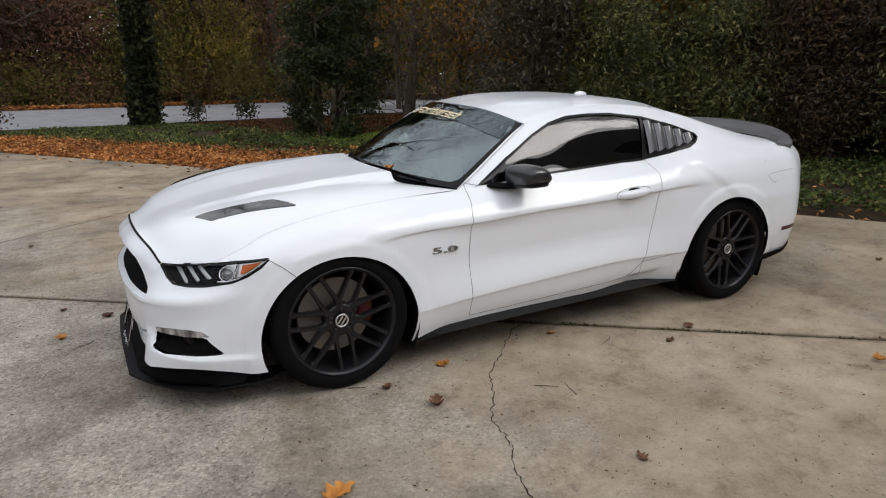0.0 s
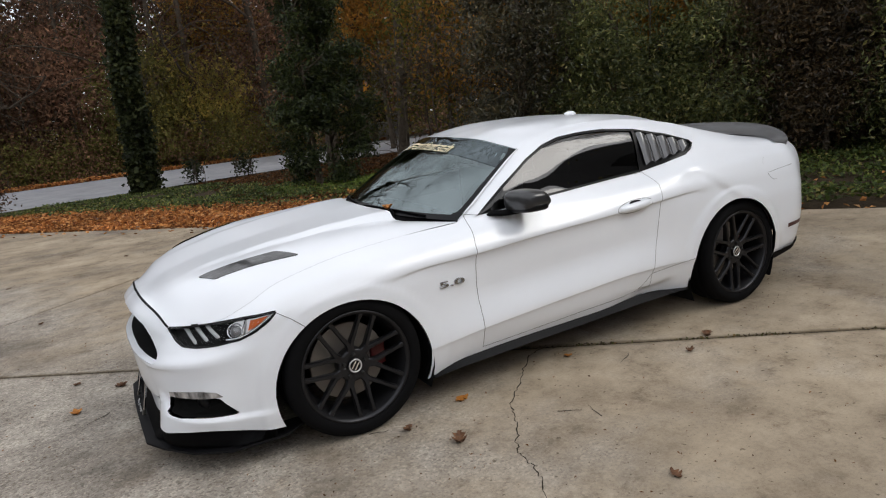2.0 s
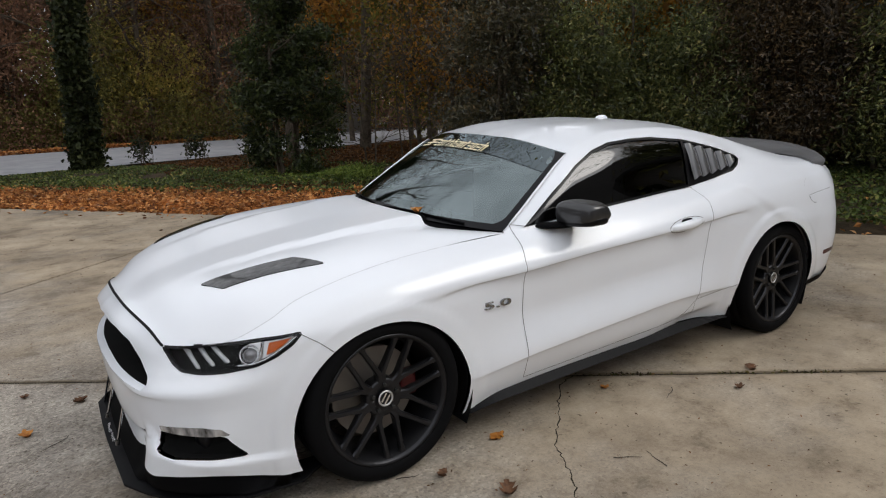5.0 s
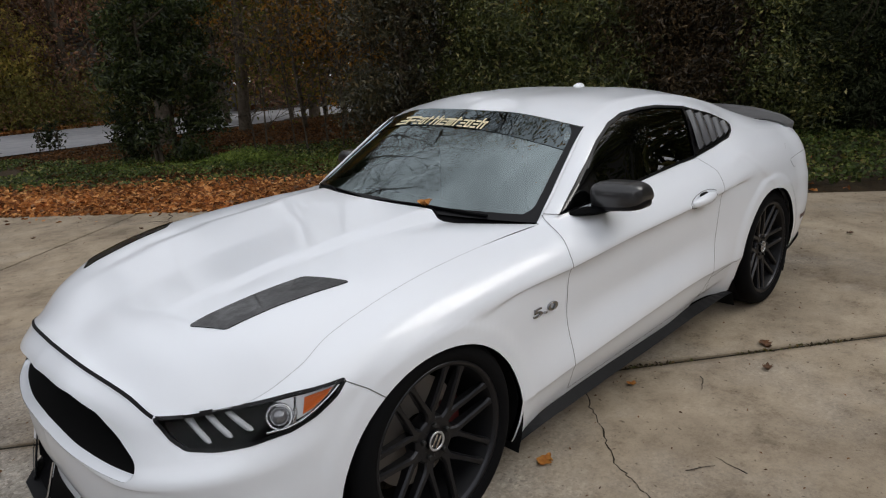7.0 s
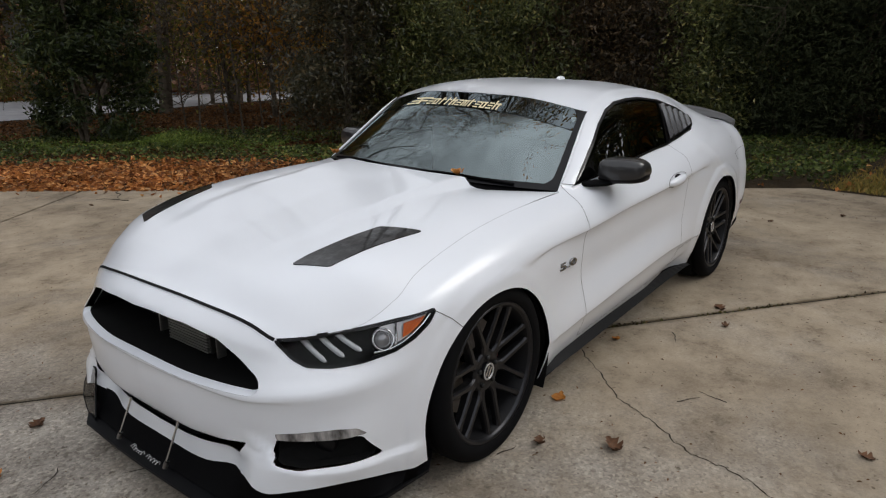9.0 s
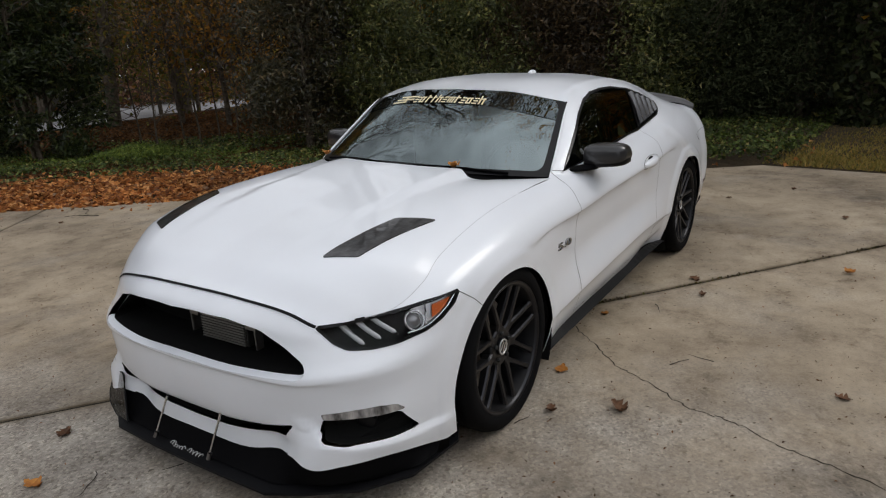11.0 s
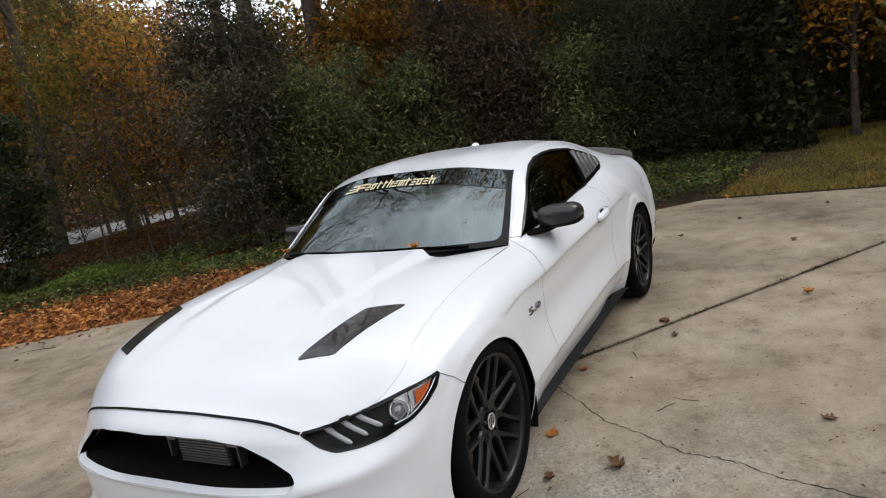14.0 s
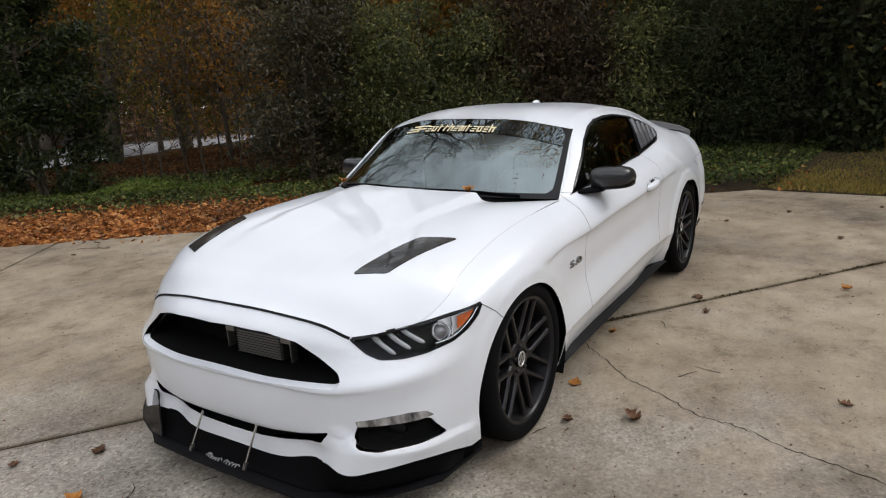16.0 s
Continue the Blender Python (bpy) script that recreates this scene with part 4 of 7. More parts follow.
R4 = Line((-1.9, -.905, 0, .510), (-1.6, -.893, .30, .509), (-1.3, -.848, .585, .500), (-1.1, -.788, .70, .508), (-.9, -.696, .797, .515), (-.6, -.536, .872, .525), (-.4, -.41, .905, .55),
          *side((0, .94, .62), (.39, .925, .67), (.7, .918, .69), (1.3, .922, .715), (1.9, .935, .742), (2.23, .948, .75), (2.72, .955, .70), (3.1, .945, .67), (3.4, .91, .68)), (3.7, 3.70, .61, .69), (4.0, 3.78, 0, .69))
R5 = Line((-1.9, -.89, 0, .61), (-1.6, -.877, .30, .605), (-1.3, -.80, .58, .60), (-1.1, -.735, .68, .60), (-.9, -.64, .775, .61), (-.6, -.50, .855, .64), (-.4, -.40, .90, .655),
          *side((0, .935, .71), (.39, .932, .744), (.7, .942, .755), (1.1, .944, .775), (1.65, .950, .794), (2.1, .954, .817), (2.3, .950, .828), (2.72, .93, .83), (3.1, .915, .82), (3.4, .885, .82)), (3.7, 3.70, .62, .83), (4.0, 3.77, 0, .83))
R6 = Line((-1.9, -.88, 0, .695), (-1.6, -.866, .30, .68), (-1.3, -.775, .59, .645), (-1.1, -.70, .68, .645), (-.9, -.60, .765, .66), (-.6, -.47, .84, .69), (-.4, -.37, .88, .715),
          *side((0, .89, .795), (.39, .885, .825), (.7, .89, .845), (1.3, .90, .86), (1.9, .905, .90), (2.23, .90, .925), (2.72, .885, .93), (3.1, .87, .92), (3.4, .84, .92)), (3.7, 3.68, .62, .92), (4.0, 3.74, 0, .94))
R7 = Line((-1.9, -.82, 0, .756), (-1.6, -.806, .30, .744), (-1.4, -.766, .53, .704), (-1.3, -.745, .615, .668), (-1.1, -.67, .70, .675), (-.9, -.565, .772, .684), (-.6, -.42, .815, .742), (-.3, -.28, .80, .80),
          *side((0, .785, .855), (.39, .775, .888), (.7, .79, .902), (.81, .81, .915), (1.3, .825, .952), (1.9, .81, .97), (2.2, .805, 1.0), (2.45, .80, 1.045), (2.72, .80, 1.035), (3.1, .80, 1.0), (3.4, .78, .985)), (3.7, 3.62, .60, .98), (4.0, 3.69, 0, .99))
G1 = Line((.70, .70, .785, .904), (.81, .81, .81, .918), *side((1.0, .775, 1.045), (1.2, .725, 1.155), (1.47, .68, 1.248), (1.8, .68, 1.256), (2.04, .702, 1.228), (2.3, .735, 1.165), (2.5, .755, 1.10), (2.72, .765, 1.07), (3.1, .77, 1.02), (3.4, .75, 1.0)), (3.7, 3.60, .58, .995), (4.0, 3.67, 0, 1.0))
G2 = Line((.70, .70, .775, .905), (.81, .80, .755, .965), (1.0, .97, .715, 1.075), *side((1.2, .66, 1.215), (1.47, .61, 1.283), (1.8, .605, 1.30), (2.04, .61, 1.29), (2.3, .62, 1.255), (2.5, .635, 1.21), (2.72, .65, 1.15), (3.1, .67, 1.06), (3.4, .66, 1.015)), (3.7, 3.57, .54, 1.005), (4.0, 3.63, 0, 1.01))
G3 = Line((1.2, 1.14, .38, 1.275), (1.47, 1.43, .36, 1.322), *side((1.8, .355, 1.333), (2.04, .36, 1.327), (2.3, .37, 1.30), (2.5, .38, 1.26), (2.72, .39, 1.20), (3.1, .40, 1.095), (3.4, .40, 1.035)), (3.7, 3.56, .32, 1.015), (4.0, 3.61, 0, 1.015))
G4 = Line((1.2, 1.12, 0, 1.293), (1.47, 1.42, 0, 1.33), *side((1.8, 0, 1.342), (2.04, 0, 1.338), (2.3, 0, 1.315), (2.5, 0, 1.275), (2.72, 0, 1.215), (3.1, 0, 1.105), (3.4, 0, 1.045)), (3.7, 3.56, 0, 1.02), (4.0, 3.60, 0, 1.02))


class Beside:
    """A line close to another one, drawn in and up or down by some amount between two places: it makes a crease."""

    def __init__(self, line, other, dw, dz, s0, s1):
        self.v = (line, other, dw, dz, s0, s1)

    def at(self, s):
        line, other, dw, dz, s0, s1 = self.v
        s = np.asarray(s, float)
        k = np.clip((s - s0) / 0.35, 0, 1) * np.clip((s1 - s) / 0.35, 0, 1)
        k = k * k * (3 - 2 * k)
        near = line.at(s) + np.stack([0 * s, 0 * s - dw, 0 * s + dz], -1)
        return near * k[:, None] + (line.at(s) * 0.6 + other.at(s) * 0.4) * (1 - k[:, None])


R45 = Beside(R5, R4, 0.011, -0.010, 0.12, 2.46)
R12 = Beside(R2, R1, 0.005, -0.010, 0.30, 2.35)


class Fold:
    """A line just below another one and set in by some amount, where the bumper turns under."""

    def __init__(self, line, other, inn, dz, s1):
        self.v = (line, other, inn, dz, s1)

    def at(self, s):
        line, other, inn, dz, s1 = self.v
        s = np.asarray(s, float)
        k = np.clip((s1 - s) / 0.3, 0, 1)
        k = (k * k * (3 - 2 * k))[:, None]
        p, q = line.at(s), line.at(s + 0.01)
        d = q - p
        n = np.stack([d[:, 1], -d[:, 0]], -1)
        n /= np.linalg.norm(n, axis=1)[:, None] + 1e-9
        near = p + np.stack([n[:, 0] * inn, n[:, 1] * inn, 0 * s + dz], -1)
        return near * k + (p * 0.6 + other.at(s) * 0.4) * (1 - k)


R34 = Fold(R4, R3, 0.0065, -0.011, -0.95)
BELT = [R0, R1, R12, R2, R3, R34, R4, R45, R5, R6, R7]

STEP = 0.025
S_ALL = np.round(np.arange(-1.9, 4.0001, STEP), 4)
S_GH = S_ALL[S_ALL >= 0.6999]
S_ROOF = S_ALL[S_ALL >= 1.1999]


def loft(lines, s, per, fn=pchip):
    """Points (len(s), rows, 3) of the surface through lines, with per steps from line to line."""
    P = np.stack([l.at(s) for l in lines], 1)
    n = len(lines)
    q = np.linspace(0, n - 1, (n - 1) * per + 1)
    out = np.zeros((len(s), len(q), 3))
    for i in range(len(s)):
        d = np.r_[0, np.cumsum(np.maximum(np.linalg.norm(np.diff(P[i], axis=0), axis=1), 1e-4))]
        qq = np.interp(q, np.arange(n), d)
        for c in range(3):
            out[i, :, c] = fn(d, P[i, :, c], qq)
    return out


def hood_points():
    """The bonnet: from the front edge to the cowl, from the middle to the wing."""
    sv = S_ALL[(S_ALL >= -1.3001) & (S_ALL <= 0.7001)]
    a = (sv + 1.3) / 2.0
    f = np.linspace(0, 1, 25)
    edge = R7.at(sv)
    front = R7.at(-1.9 + 0.6 * f)
    rear = np.stack([np.interp(f, (0, .3, .555, .62, 1), (.430, .450, .478, .482, .70)), f * .79, np.interp(f, (0, .5, .575, .66, 1), (.953, .942, .934, .916, .902))], 1)
    rear[-1] = edge[-1]
    cx = -.82 + a * 1.25
    cz = smooth_line((-.82, -.77, -.70, -.55, -.2, .1, .43), (.756, .779, .803, .841, .894, .927, .950), cx)
    out = np.zeros((len(a), len(f), 3))
    for i, ai in enumerate(a):
        for c in (0, 1):
            lo = np.array([cx[i], 0.0])[c]
            ruled_a = lo + (edge[i, c] - lo) * f
            ruled_f = front[:, c] + (rear[:, c] - front[:, c]) * ai
            corner = (1 - ai) * (front[0, c] + (front[-1, c] - front[0, c]) * f) + ai * (rear[0, c] + (rear[-1, c] - rear[0, c]) * f)
            out[i, :, c] = ruled_a + ruled_f - corner
        p = 2.1 + 5.2 * min(1, ai / 0.3)
        z = cz[i] - (cz[i] - edge[i, 2]) * f**p
        if ai > 0.8:
            k = ((ai - 0.8) / 0.2) ** 2
            z = z * (1 - k) + rear[:, 2] * k
        if ai < 0.15:
            k = (1 - ai / 0.15) ** 2
            z = z * (1 - k) + front[:, 2] * k
        # raised centre with a soft crease along its edge
        w, x = out[i, :, 1], out[i, :, 0]
        line = 0.345 + 0.105 * np.clip((x + 0.62) / 1.1, 0, 1)
        g = np.clip((line + 0.012 - w) / 0.024, 0, 1)
        z = z + (0.004 + 0.026 * np.clip((x + 0.62) / 1.1, 0, 1) ** 1.3) * (g * g * (3 - 2 * g)) * np.clip((x + 0.70) / 0.2, 0, 1)
        out[i, :, 2] = z
    return out


def screen_points():
    """The windscreen, from its lower edge to the roof."""
    f = np.linspace(0, 1, 21)
    sv = S_ALL[(S_ALL >= 0.6999) & (S_ALL <= 1.2001)]
    edge = G2.at(sv)
    a = (sv - 0.70) / 0.5
    out = np.zeros((len(a), len(f), 3))
    top = np.stack([smooth_line((0, .58, 1), (1.12, 1.14, 1.2), f), f * .66, smooth_line((0, .58, 1), (1.293, 1.275, 1.215), f)], 1)
    bot = np.stack([.455 + .245 * f**2.6, f * .775, .957 - .052 * f**2], 1)
    for i, ai in enumerate(a):
        mid = bot + (top - bot) * ai
        bulge = 0.035 * math.sin(math.pi * ai) * (1 - f**2)
        mid = mid + np.stack([-0.427 * bulge, 0 * f, 0.904 * bulge], 1)
        out[i] = mid + (edge[i] - mid[-1]) * (f**3)[:, None]
    return out


def add_grid(bm, P, reg, layer):
    """Adds a grid of points (x, half width, z) for the left half of the car."""
    n, m = P.shape[:2]
    vs = [[bm.verts.new((x, -w, z)) for x, w, z in row] for row in P]
    for i in range(n - 1):
        for j in range(m - 1):
            c = [vs[i][j], vs[i + 1][j], vs[i + 1][j + 1], vs[i][j + 1]]
            f = bm.faces.new(c)
            f[layer] = reg
            f.smooth = True


def project(co, how):
    if how == "side":
        return co.x, co.z
    if how == "front":
        return -co.y, co.z
    if how == "top":
        return co.x, -co.y
    return 0.837 * co.x - 0.546 * co.y, co.z       # along the corner lamp


VIEW = {"side": Vector((0, 1, 0)), "front": Vector((1, 0, 0)), "top": Vector((0, 0, 1)), "lamp": Vector((0.546, 0.837, 0))}
HOR = {"side": Vector((1, 0, 0)), "front": Vector((0, -1, 0)), "top": Vector((1, 0, 0)), "lamp": Vector((0.837, -0.546, 0))}
VER = {"side": Vector((0, 0, 1)), "front": Vector((0, 0, 1)), "top": Vector((0, -1, 0)), "lamp": Vector((0, 0, 1))}


def cut_poly(bm, poly, how, keep, closed=True):
    """Cuts the faces that keep() allows along a polygon seen along one view."""
    segs = list(zip(poly, poly[1:] + poly[:1])) if closed else list(zip(poly, poly[1:]))
    for a, b in segs:
        lo = (min(a[0], b[0]) - 0.004, min(a[1], b[1]) - 0.004)
        hi = (max(a[0], b[0]) + 0.004, max(a[1], b[1]) + 0.004)
        fs = []
        for f in bm.faces:
            if not keep(f):
                continue
            uv = [project(v.co, how) for v in f.verts]
            if max(u for u, _ in uv) < lo[0] or min(u for u, _ in uv) > hi[0] or max(v for _, v in uv) < lo[1] or min(v for _, v in uv) > hi[1]:
                continue
            fs.append(f)
        if not fs:
            continue
        es = list({e for f in fs for e in f.edges})
        vs = list({v for f in fs for v in f.verts})
        d = HOR[how] * (b[0] - a[0]) + VER[how] * (b[1] - a[1])
        n = d.cross(VIEW[how]).normalized()
        # a point on the plane: the polygon's corner in that view
        p = HOR[how] * a[0] + VER[how] * a[1]
        bmesh.ops.bisect_plane(bm, geom=vs + es + fs, dist=1e-5, plane_co=p, plane_no=n)


def inside(poly, u, v):
    hit = False
    for (x0, y0), (x1, y1) in zip(poly, poly[1:] + poly[:1]):
        if (y0 > v) != (y1 > v) and u < (x1 - x0) * (v - y0) / (y1 - y0) + x0:
            hit = not hit
    return hit


def arc(cx, cz, rx, rz, a0, a1, n):
    return [(cx + rx * math.cos(radians(a0 + (a1 - a0) * i / (n - 1))), cz + rz * math.sin(radians(a0 + (a1 - a0) * i / (n - 1)))) for i in range(n)]


def rounded(poly, r, n=4):
    """A polygon with its corners rounded off."""
    out = []
    for i, p in enumerate(poly):
        a, b = Vector(poly[i - 1]), Vector(poly[(i + 1) % len(poly)])
        p = Vector(p)
        da, db = (a - p), (b - p)
        k = min(r, da.length * 0.45, db.length * 0.45)
        s, e = p + da.normalized() * k, p + db.normalized() * k
        for j in range(n + 1):
            t = j / n
            q = s * (1 - t) ** 2 + p * 2 * t * (1 - t) + e * t**2
            out.append((q.x, q.y))
    return out


ARCH_F = arc(0.0, 0.295, 0.392, 0.378, -40, 220, 44)
ARCH_R = arc(2.66, 0.295, 0.405, 0.418, -40, 220, 44)
GRILLE = rounded([(-0.3, 0.683), (0.0, 0.688), (0.14, 0.690), (0.30, 0.683), (0.437, 0.654), (0.522, 0.607), (0.597, 0.558), (0.612, 0.532), (0.594, 0.521), (0.30, 0.519), (0.0, 0.526), (-0.3, 0.519)], 0.02)
INTAKE = rounded([(-0.3, 0.309), (0.0, 0.305), (0.27, 0.309), (0.43, 0.321), (0.552, 0.338), (0.512, 0.290), (0.388, 0.266), (0.18, 0.249), (0.0, 0.246), (-0.3, 0.257)], 0.012)
FOG = rounded([(0.654, 0.369), (0.74, 0.371), (0.805, 0.370), (0.838, 0.362), (0.858, 0.273), (0.812, 0.273), (0.73, 0.277), (0.666, 0.295), (0.641, 0.330)], 0.012)
SIGNAL = rounded([(0.650, 0.387), (0.74, 0.396), (0.800, 0.398), (0.832, 0.389), (0.845, 0.364), (0.803, 0.364), (0.74, 0.366), (0.654, 0.366)], 0.006)
LAMP = rounded([(-0.288, 0.668), (-0.18, 0.671), (-0.055, 0.679), (0.084, 0.693), (0.221, 0.702), (0.190, 0.669), (0.132, 0.633), (0.064, 0.607), (-0.04, 0.594), (-0.133, 0.590), (-0.206, 0.595), (-0.245, 0.618)], 0.012)
VENT = rounded([(-0.568, 0.500), (-0.208, 0.558), (-0.126, 0.690), (-0.510, 0.620)], 0.015)
DLO = [(.80, .918), (1.0, 1.048), (1.2, 1.158), (1.34, 1.218), (1.47, 1.249), (1.63, 1.258), (1.8, 1.256), (2.04, 1.229), (2.28, 1.172), (2.47, 1.112), (2.485, 1.09), (2.44, 1.055), (2.38, 1.030), (2.2, 1.002), (1.98, .978), (1.6, .963), (1.2, .945)]
DOOR = [(.745, .931), (.705, .80), (.695, .60), (.700, .40), (.703, .245), (.94, .252), (1.33, .270), (1.67, .280), (1.78, .293), (1.84, .325), (1.90, .383), (1.965, .60), (1.998, .80), (2.02, .90), (1.985, .975), (1.6, .968), (1.2, .950), (.80, .922)]
SILL_LINE = [(1.90, .383), (2.05, .392), (2.30, .403)]
BUMPER_LINE = [(-0.335, 0.70), (-0.27, 0.655), (-0.17, 0.565)]


def shrink(poly, k, c=None):
    """The polygon moved inwards by about k."""
    n = len(poly)
    out = []
    area = sum(poly[i - 1][0] * poly[i][1] - poly[i][0] * poly[i - 1][1] for i in range(n))
    for i in range(n):
        a, p, b = Vector(poly[i - 1]), Vector(poly[i]), Vector(poly[(i + 1) % n])
        d = ((p - a).normalized() + (b - p).normalized()).normalized()
        nrm = Vector((-d.y, d.x)) * (1 if area > 0 else -1)
        q = p + nrm * k
        out.append((q.x, q.y))
    return out


GRILLE = shrink(GRILLE, -0.008)
GLASS = shrink(DLO, 0.012)
PILLAR = [(1.984, 0.90), (2.051, 1.30), (2.030, 1.30), (1.963, 0.90)]

body = bmesh.new()
REG = body.faces.layers.int.new("reg")
add_grid(body, loft(BELT, S_ALL, 6), 0, REG)
add_grid(body, loft([R7, G1, G2], S_GH, 8), 2, REG)
add_grid(body, loft([G2, G3, G4], S_ROOF, 7, smooth_line), 4, REG)
add_grid(body, hood_points(), 1, REG)
add_grid(body, screen_points(), 3, REG)
for v in body.verts:                      # flared lips round the wheel arches
    if v.co.y < -0.8 and v.co.z < 0.84:
        for cx, rx, rz in ((0.0, 0.392, 0.378), (2.66, 0.405, 0.418)):
            k = math.hypot((v.co.x - cx) / rx, (v.co.z - 0.295) / rz)
            if k < 1.20:
                t = min(1.0, max(0.0, (1.20 - k) / 0.05))
                v.co.y -= (0.0055 if cx < 1 else 0.010) * t * t * (3 - 2 * t)
ease = lambda t: max(0.0, min(1.0, t)) ** 2 * (3 - 2 * max(0.0, min(1.0, t)))
for v in body.verts:                      # the haunch swells behind a slanting edge, with a soft crest under the quarter window
    x, z = v.co.x, v.co.z
    if v.co.y < -0.7 and 1.7 < x < 3.4 and z < 1.05:
        across = (x - 2.334) * 0.576 + (z - 0.956) * 0.817
        swell = ease((across + 0.025) / 0.055) * ease((3.25 - x) / 0.6) * ease((1.0 - z) / 0.08) * ease((z - 0.50) / 0.22)
        v.co.y -= 0.015 * swell
        crest = 0.931 + (x - 2.207) * 0.168
        v.co.y -= 0.006 * math.exp(-((z - crest) / 0.022) ** 2) * ease((x - 2.12) / 0.12) * ease((2.95 - x) / 0.4)
        # the tuck ahead of the rear wheel
        v.co.y += 0.014 * ease((0.298 + (x - 1.80) * 0.06 - z) / 0.022) * ease((x - 1.78) / 0.06) * ease((2.16 - x) / 0.14)
for v in body.verts:                      # the lower bumper stands proud round the fog lamp, with a crisp edge
    w, z = -v.co.y, v.co.z
    if v.co.x < -0.33 and w > 0.53 and z < 0.42:
        zf = np.interp(w, (.56, .62, .66, .74, .86), (.378, .352, .306, .282, .268))
        k = min(1.0, max(0.0, (zf - z) / 0.016)) * min(1.0, max(0.0, (w - 0.548) / 0.03)) * min(1.0, max(0.0, (-v.co.x - 0.36) / 0.12))
        v.co += Vector((-0.72, -0.69, 0)) * (0.016 * k * k * (3 - 2 * k))
bmesh.ops.remove_doubles(body, verts=body.verts, dist=0.0006)
bmesh.ops.dissolve_degenerate(body, edges=body.edges, dist=1e-5)
cut_poly(body, ARCH_F, "side", lambda f: f[REG] == 0 and f.calc_center_median().x > -0.55, False)
cut_poly(body, ARCH_R, "side", lambda f: f[REG] == 0 and f.calc_center_median().x < 3.3, False)
cut_poly(body, GRILLE, "front", lambda f: f[REG] == 0 and f.calc_center_median().x < -0.5)
cut_poly(body, INTAKE, "front", lambda f: f[REG] == 0 and f.calc_center_median().x < -0.5)
cut_poly(body, FOG, "front", lambda f: f[REG] == 0 and f.calc_center_median().x < -0.4)
cut_poly(body, SIGNAL, "front", lambda f: f[REG] == 0 and f.calc_center_median().x < -0.4)
cut_poly(body, LAMP, "lamp", lambda f: f[REG] in (0, 1) and f.calc_center_median().x < -0.2 and f.calc_center_median().y < -0.5)
cut_poly(body, VENT, "top", lambda f: f[REG] == 1)
cut_poly(body, DLO, "side", lambda f: f[REG] in (0, 2))
cut_poly(body, GLASS, "side", lambda f: f[REG] in (0, 2))
cut_poly(body, PILLAR, "side", lambda f: f[REG] == 2)
cut_poly(body, DOOR, "side", lambda f: f[REG] in (0, 2) and 0.5 < f.calc_center_median().x < 2.3)
cut_poly(body, SILL_LINE, "side", lambda f: f[REG] == 0 and 1.8 < f.calc_center_median().x < 2.35, False)
cut_poly(body, BUMPER_LINE, "side", lambda f: f[REG] == 0 and f.calc_center_median().x < 0, False)
body.normal_update()
for f in body.faces:                      # all faces look outwards
    c = f.calc_center_median()
    if f.normal.dot(c - Vector((1.2, 0.0, 0.55 if f[REG] != 0 else c.z))) < 0 and (f[REG] != 0 or f.normal.dot(c - Vector((min(max(c.x, -0.2), 3.2), 0, c.z))) < 0):
        f.normal_flip()
body.normal_update()


def region(f):
    c = f.calc_center_median()
    x, w, z, r = c.x, -c.y, c.z, f[REG]
    if r == 3:
        return "windscreen"
    if r == 1:
        if inside(VENT, x, w):
            return "vent"
        if x < -0.2 and w > 0.5 and inside(LAMP, *project(c, "lamp")):
            return "lamp"
        return "hood"
    if r == 4:
        return "rear_glass" if 2.36 < x < 3.0 and w < 0.61 else "roof" if x < 3.02 else "deck"
    if r == 2 or (r == 0 and z > 0.9):
        if inside(DLO, x, z):
            if not inside(GLASS, x, z) or inside(PILLAR, x, z):
                return "window_trim"
            return "side_glass" if x < 2.0 else "quarter_glass"
    if r == 2:
        return "door" if inside(DOOR, x, z) else "roof" if x < 2.1 or z > 1.06 else "quarter_panel"
    if (x / 0.392) ** 2 + ((z - 0.295) / 0.378) ** 2 < 1 and -0.45 < x:
        return "hole"
    if ((x - 2.66) / 0.405) ** 2 + ((z - 0.295) / 0.418) ** 2 < 1:
        return "hole"
    if x < -0.4 and inside(SIGNAL, w, z):
        return "signal"
    if x < -0.4 and (inside(GRILLE, w, z) or inside(INTAKE, w, z) or inside(FOG, w, z)):
        return "hole"
    if x < -0.2 and w > 0.5 and inside(LAMP, *project(c, "lamp")):
        return "lamp"
    if inside(DOOR, x, z):
        return "door"
    if x < 0 and z > 0.66 and w > 0.60 and z > np.interp(project(c, "lamp")[0], (-0.29, -0.05, 0.10, 0.235), (0.669, 0.679, 0.693, 0.703)):
        return "fender"
    seam = np.interp(-z, (-0.70, -0.655, -0.565), (-0.335, -0.27, -0.17))
    if x < seam:
        return "front_bumper"
    if x < 1.2:
        return "fender" if x < 0.72 else "sill" if z < 0.5 else "fender"
    if x < 2.34 and z < (np.interp(x, (1.9, 2.05, 2.30), (.383, .392, .403)) if x > 1.9 else 0.30):
        return "sill"
    return "quarter_panel" if x < 3.3 or z > 0.9 else "rear_bumper"


faces_of = {}
for f in body.faces:
    faces_of.setdefault(region(f), []).append(f)
kind_of = {f: k for k, fs in faces_of.items() for f in fs}
vert_normal = {}
for v in body.verts:
    n = v.normal.copy()
    if abs(v.co.y) < 1e-4:
        n.y = 0
        n.normalize()
    vert_normal[v.index] = n
body.verts.index_update()
body.verts.ensure_lookup_table()
vert_normal = {v.index: (Vector((v.normal.x, 0 if abs(v.co.y) < 1e-4 else v.normal.y, v.normal.z))).normalized() for v in body.verts}

car = empty("car", (0, 0, 0), "white two-door fastback sports coupe with black wheels and carbon trim", "car")


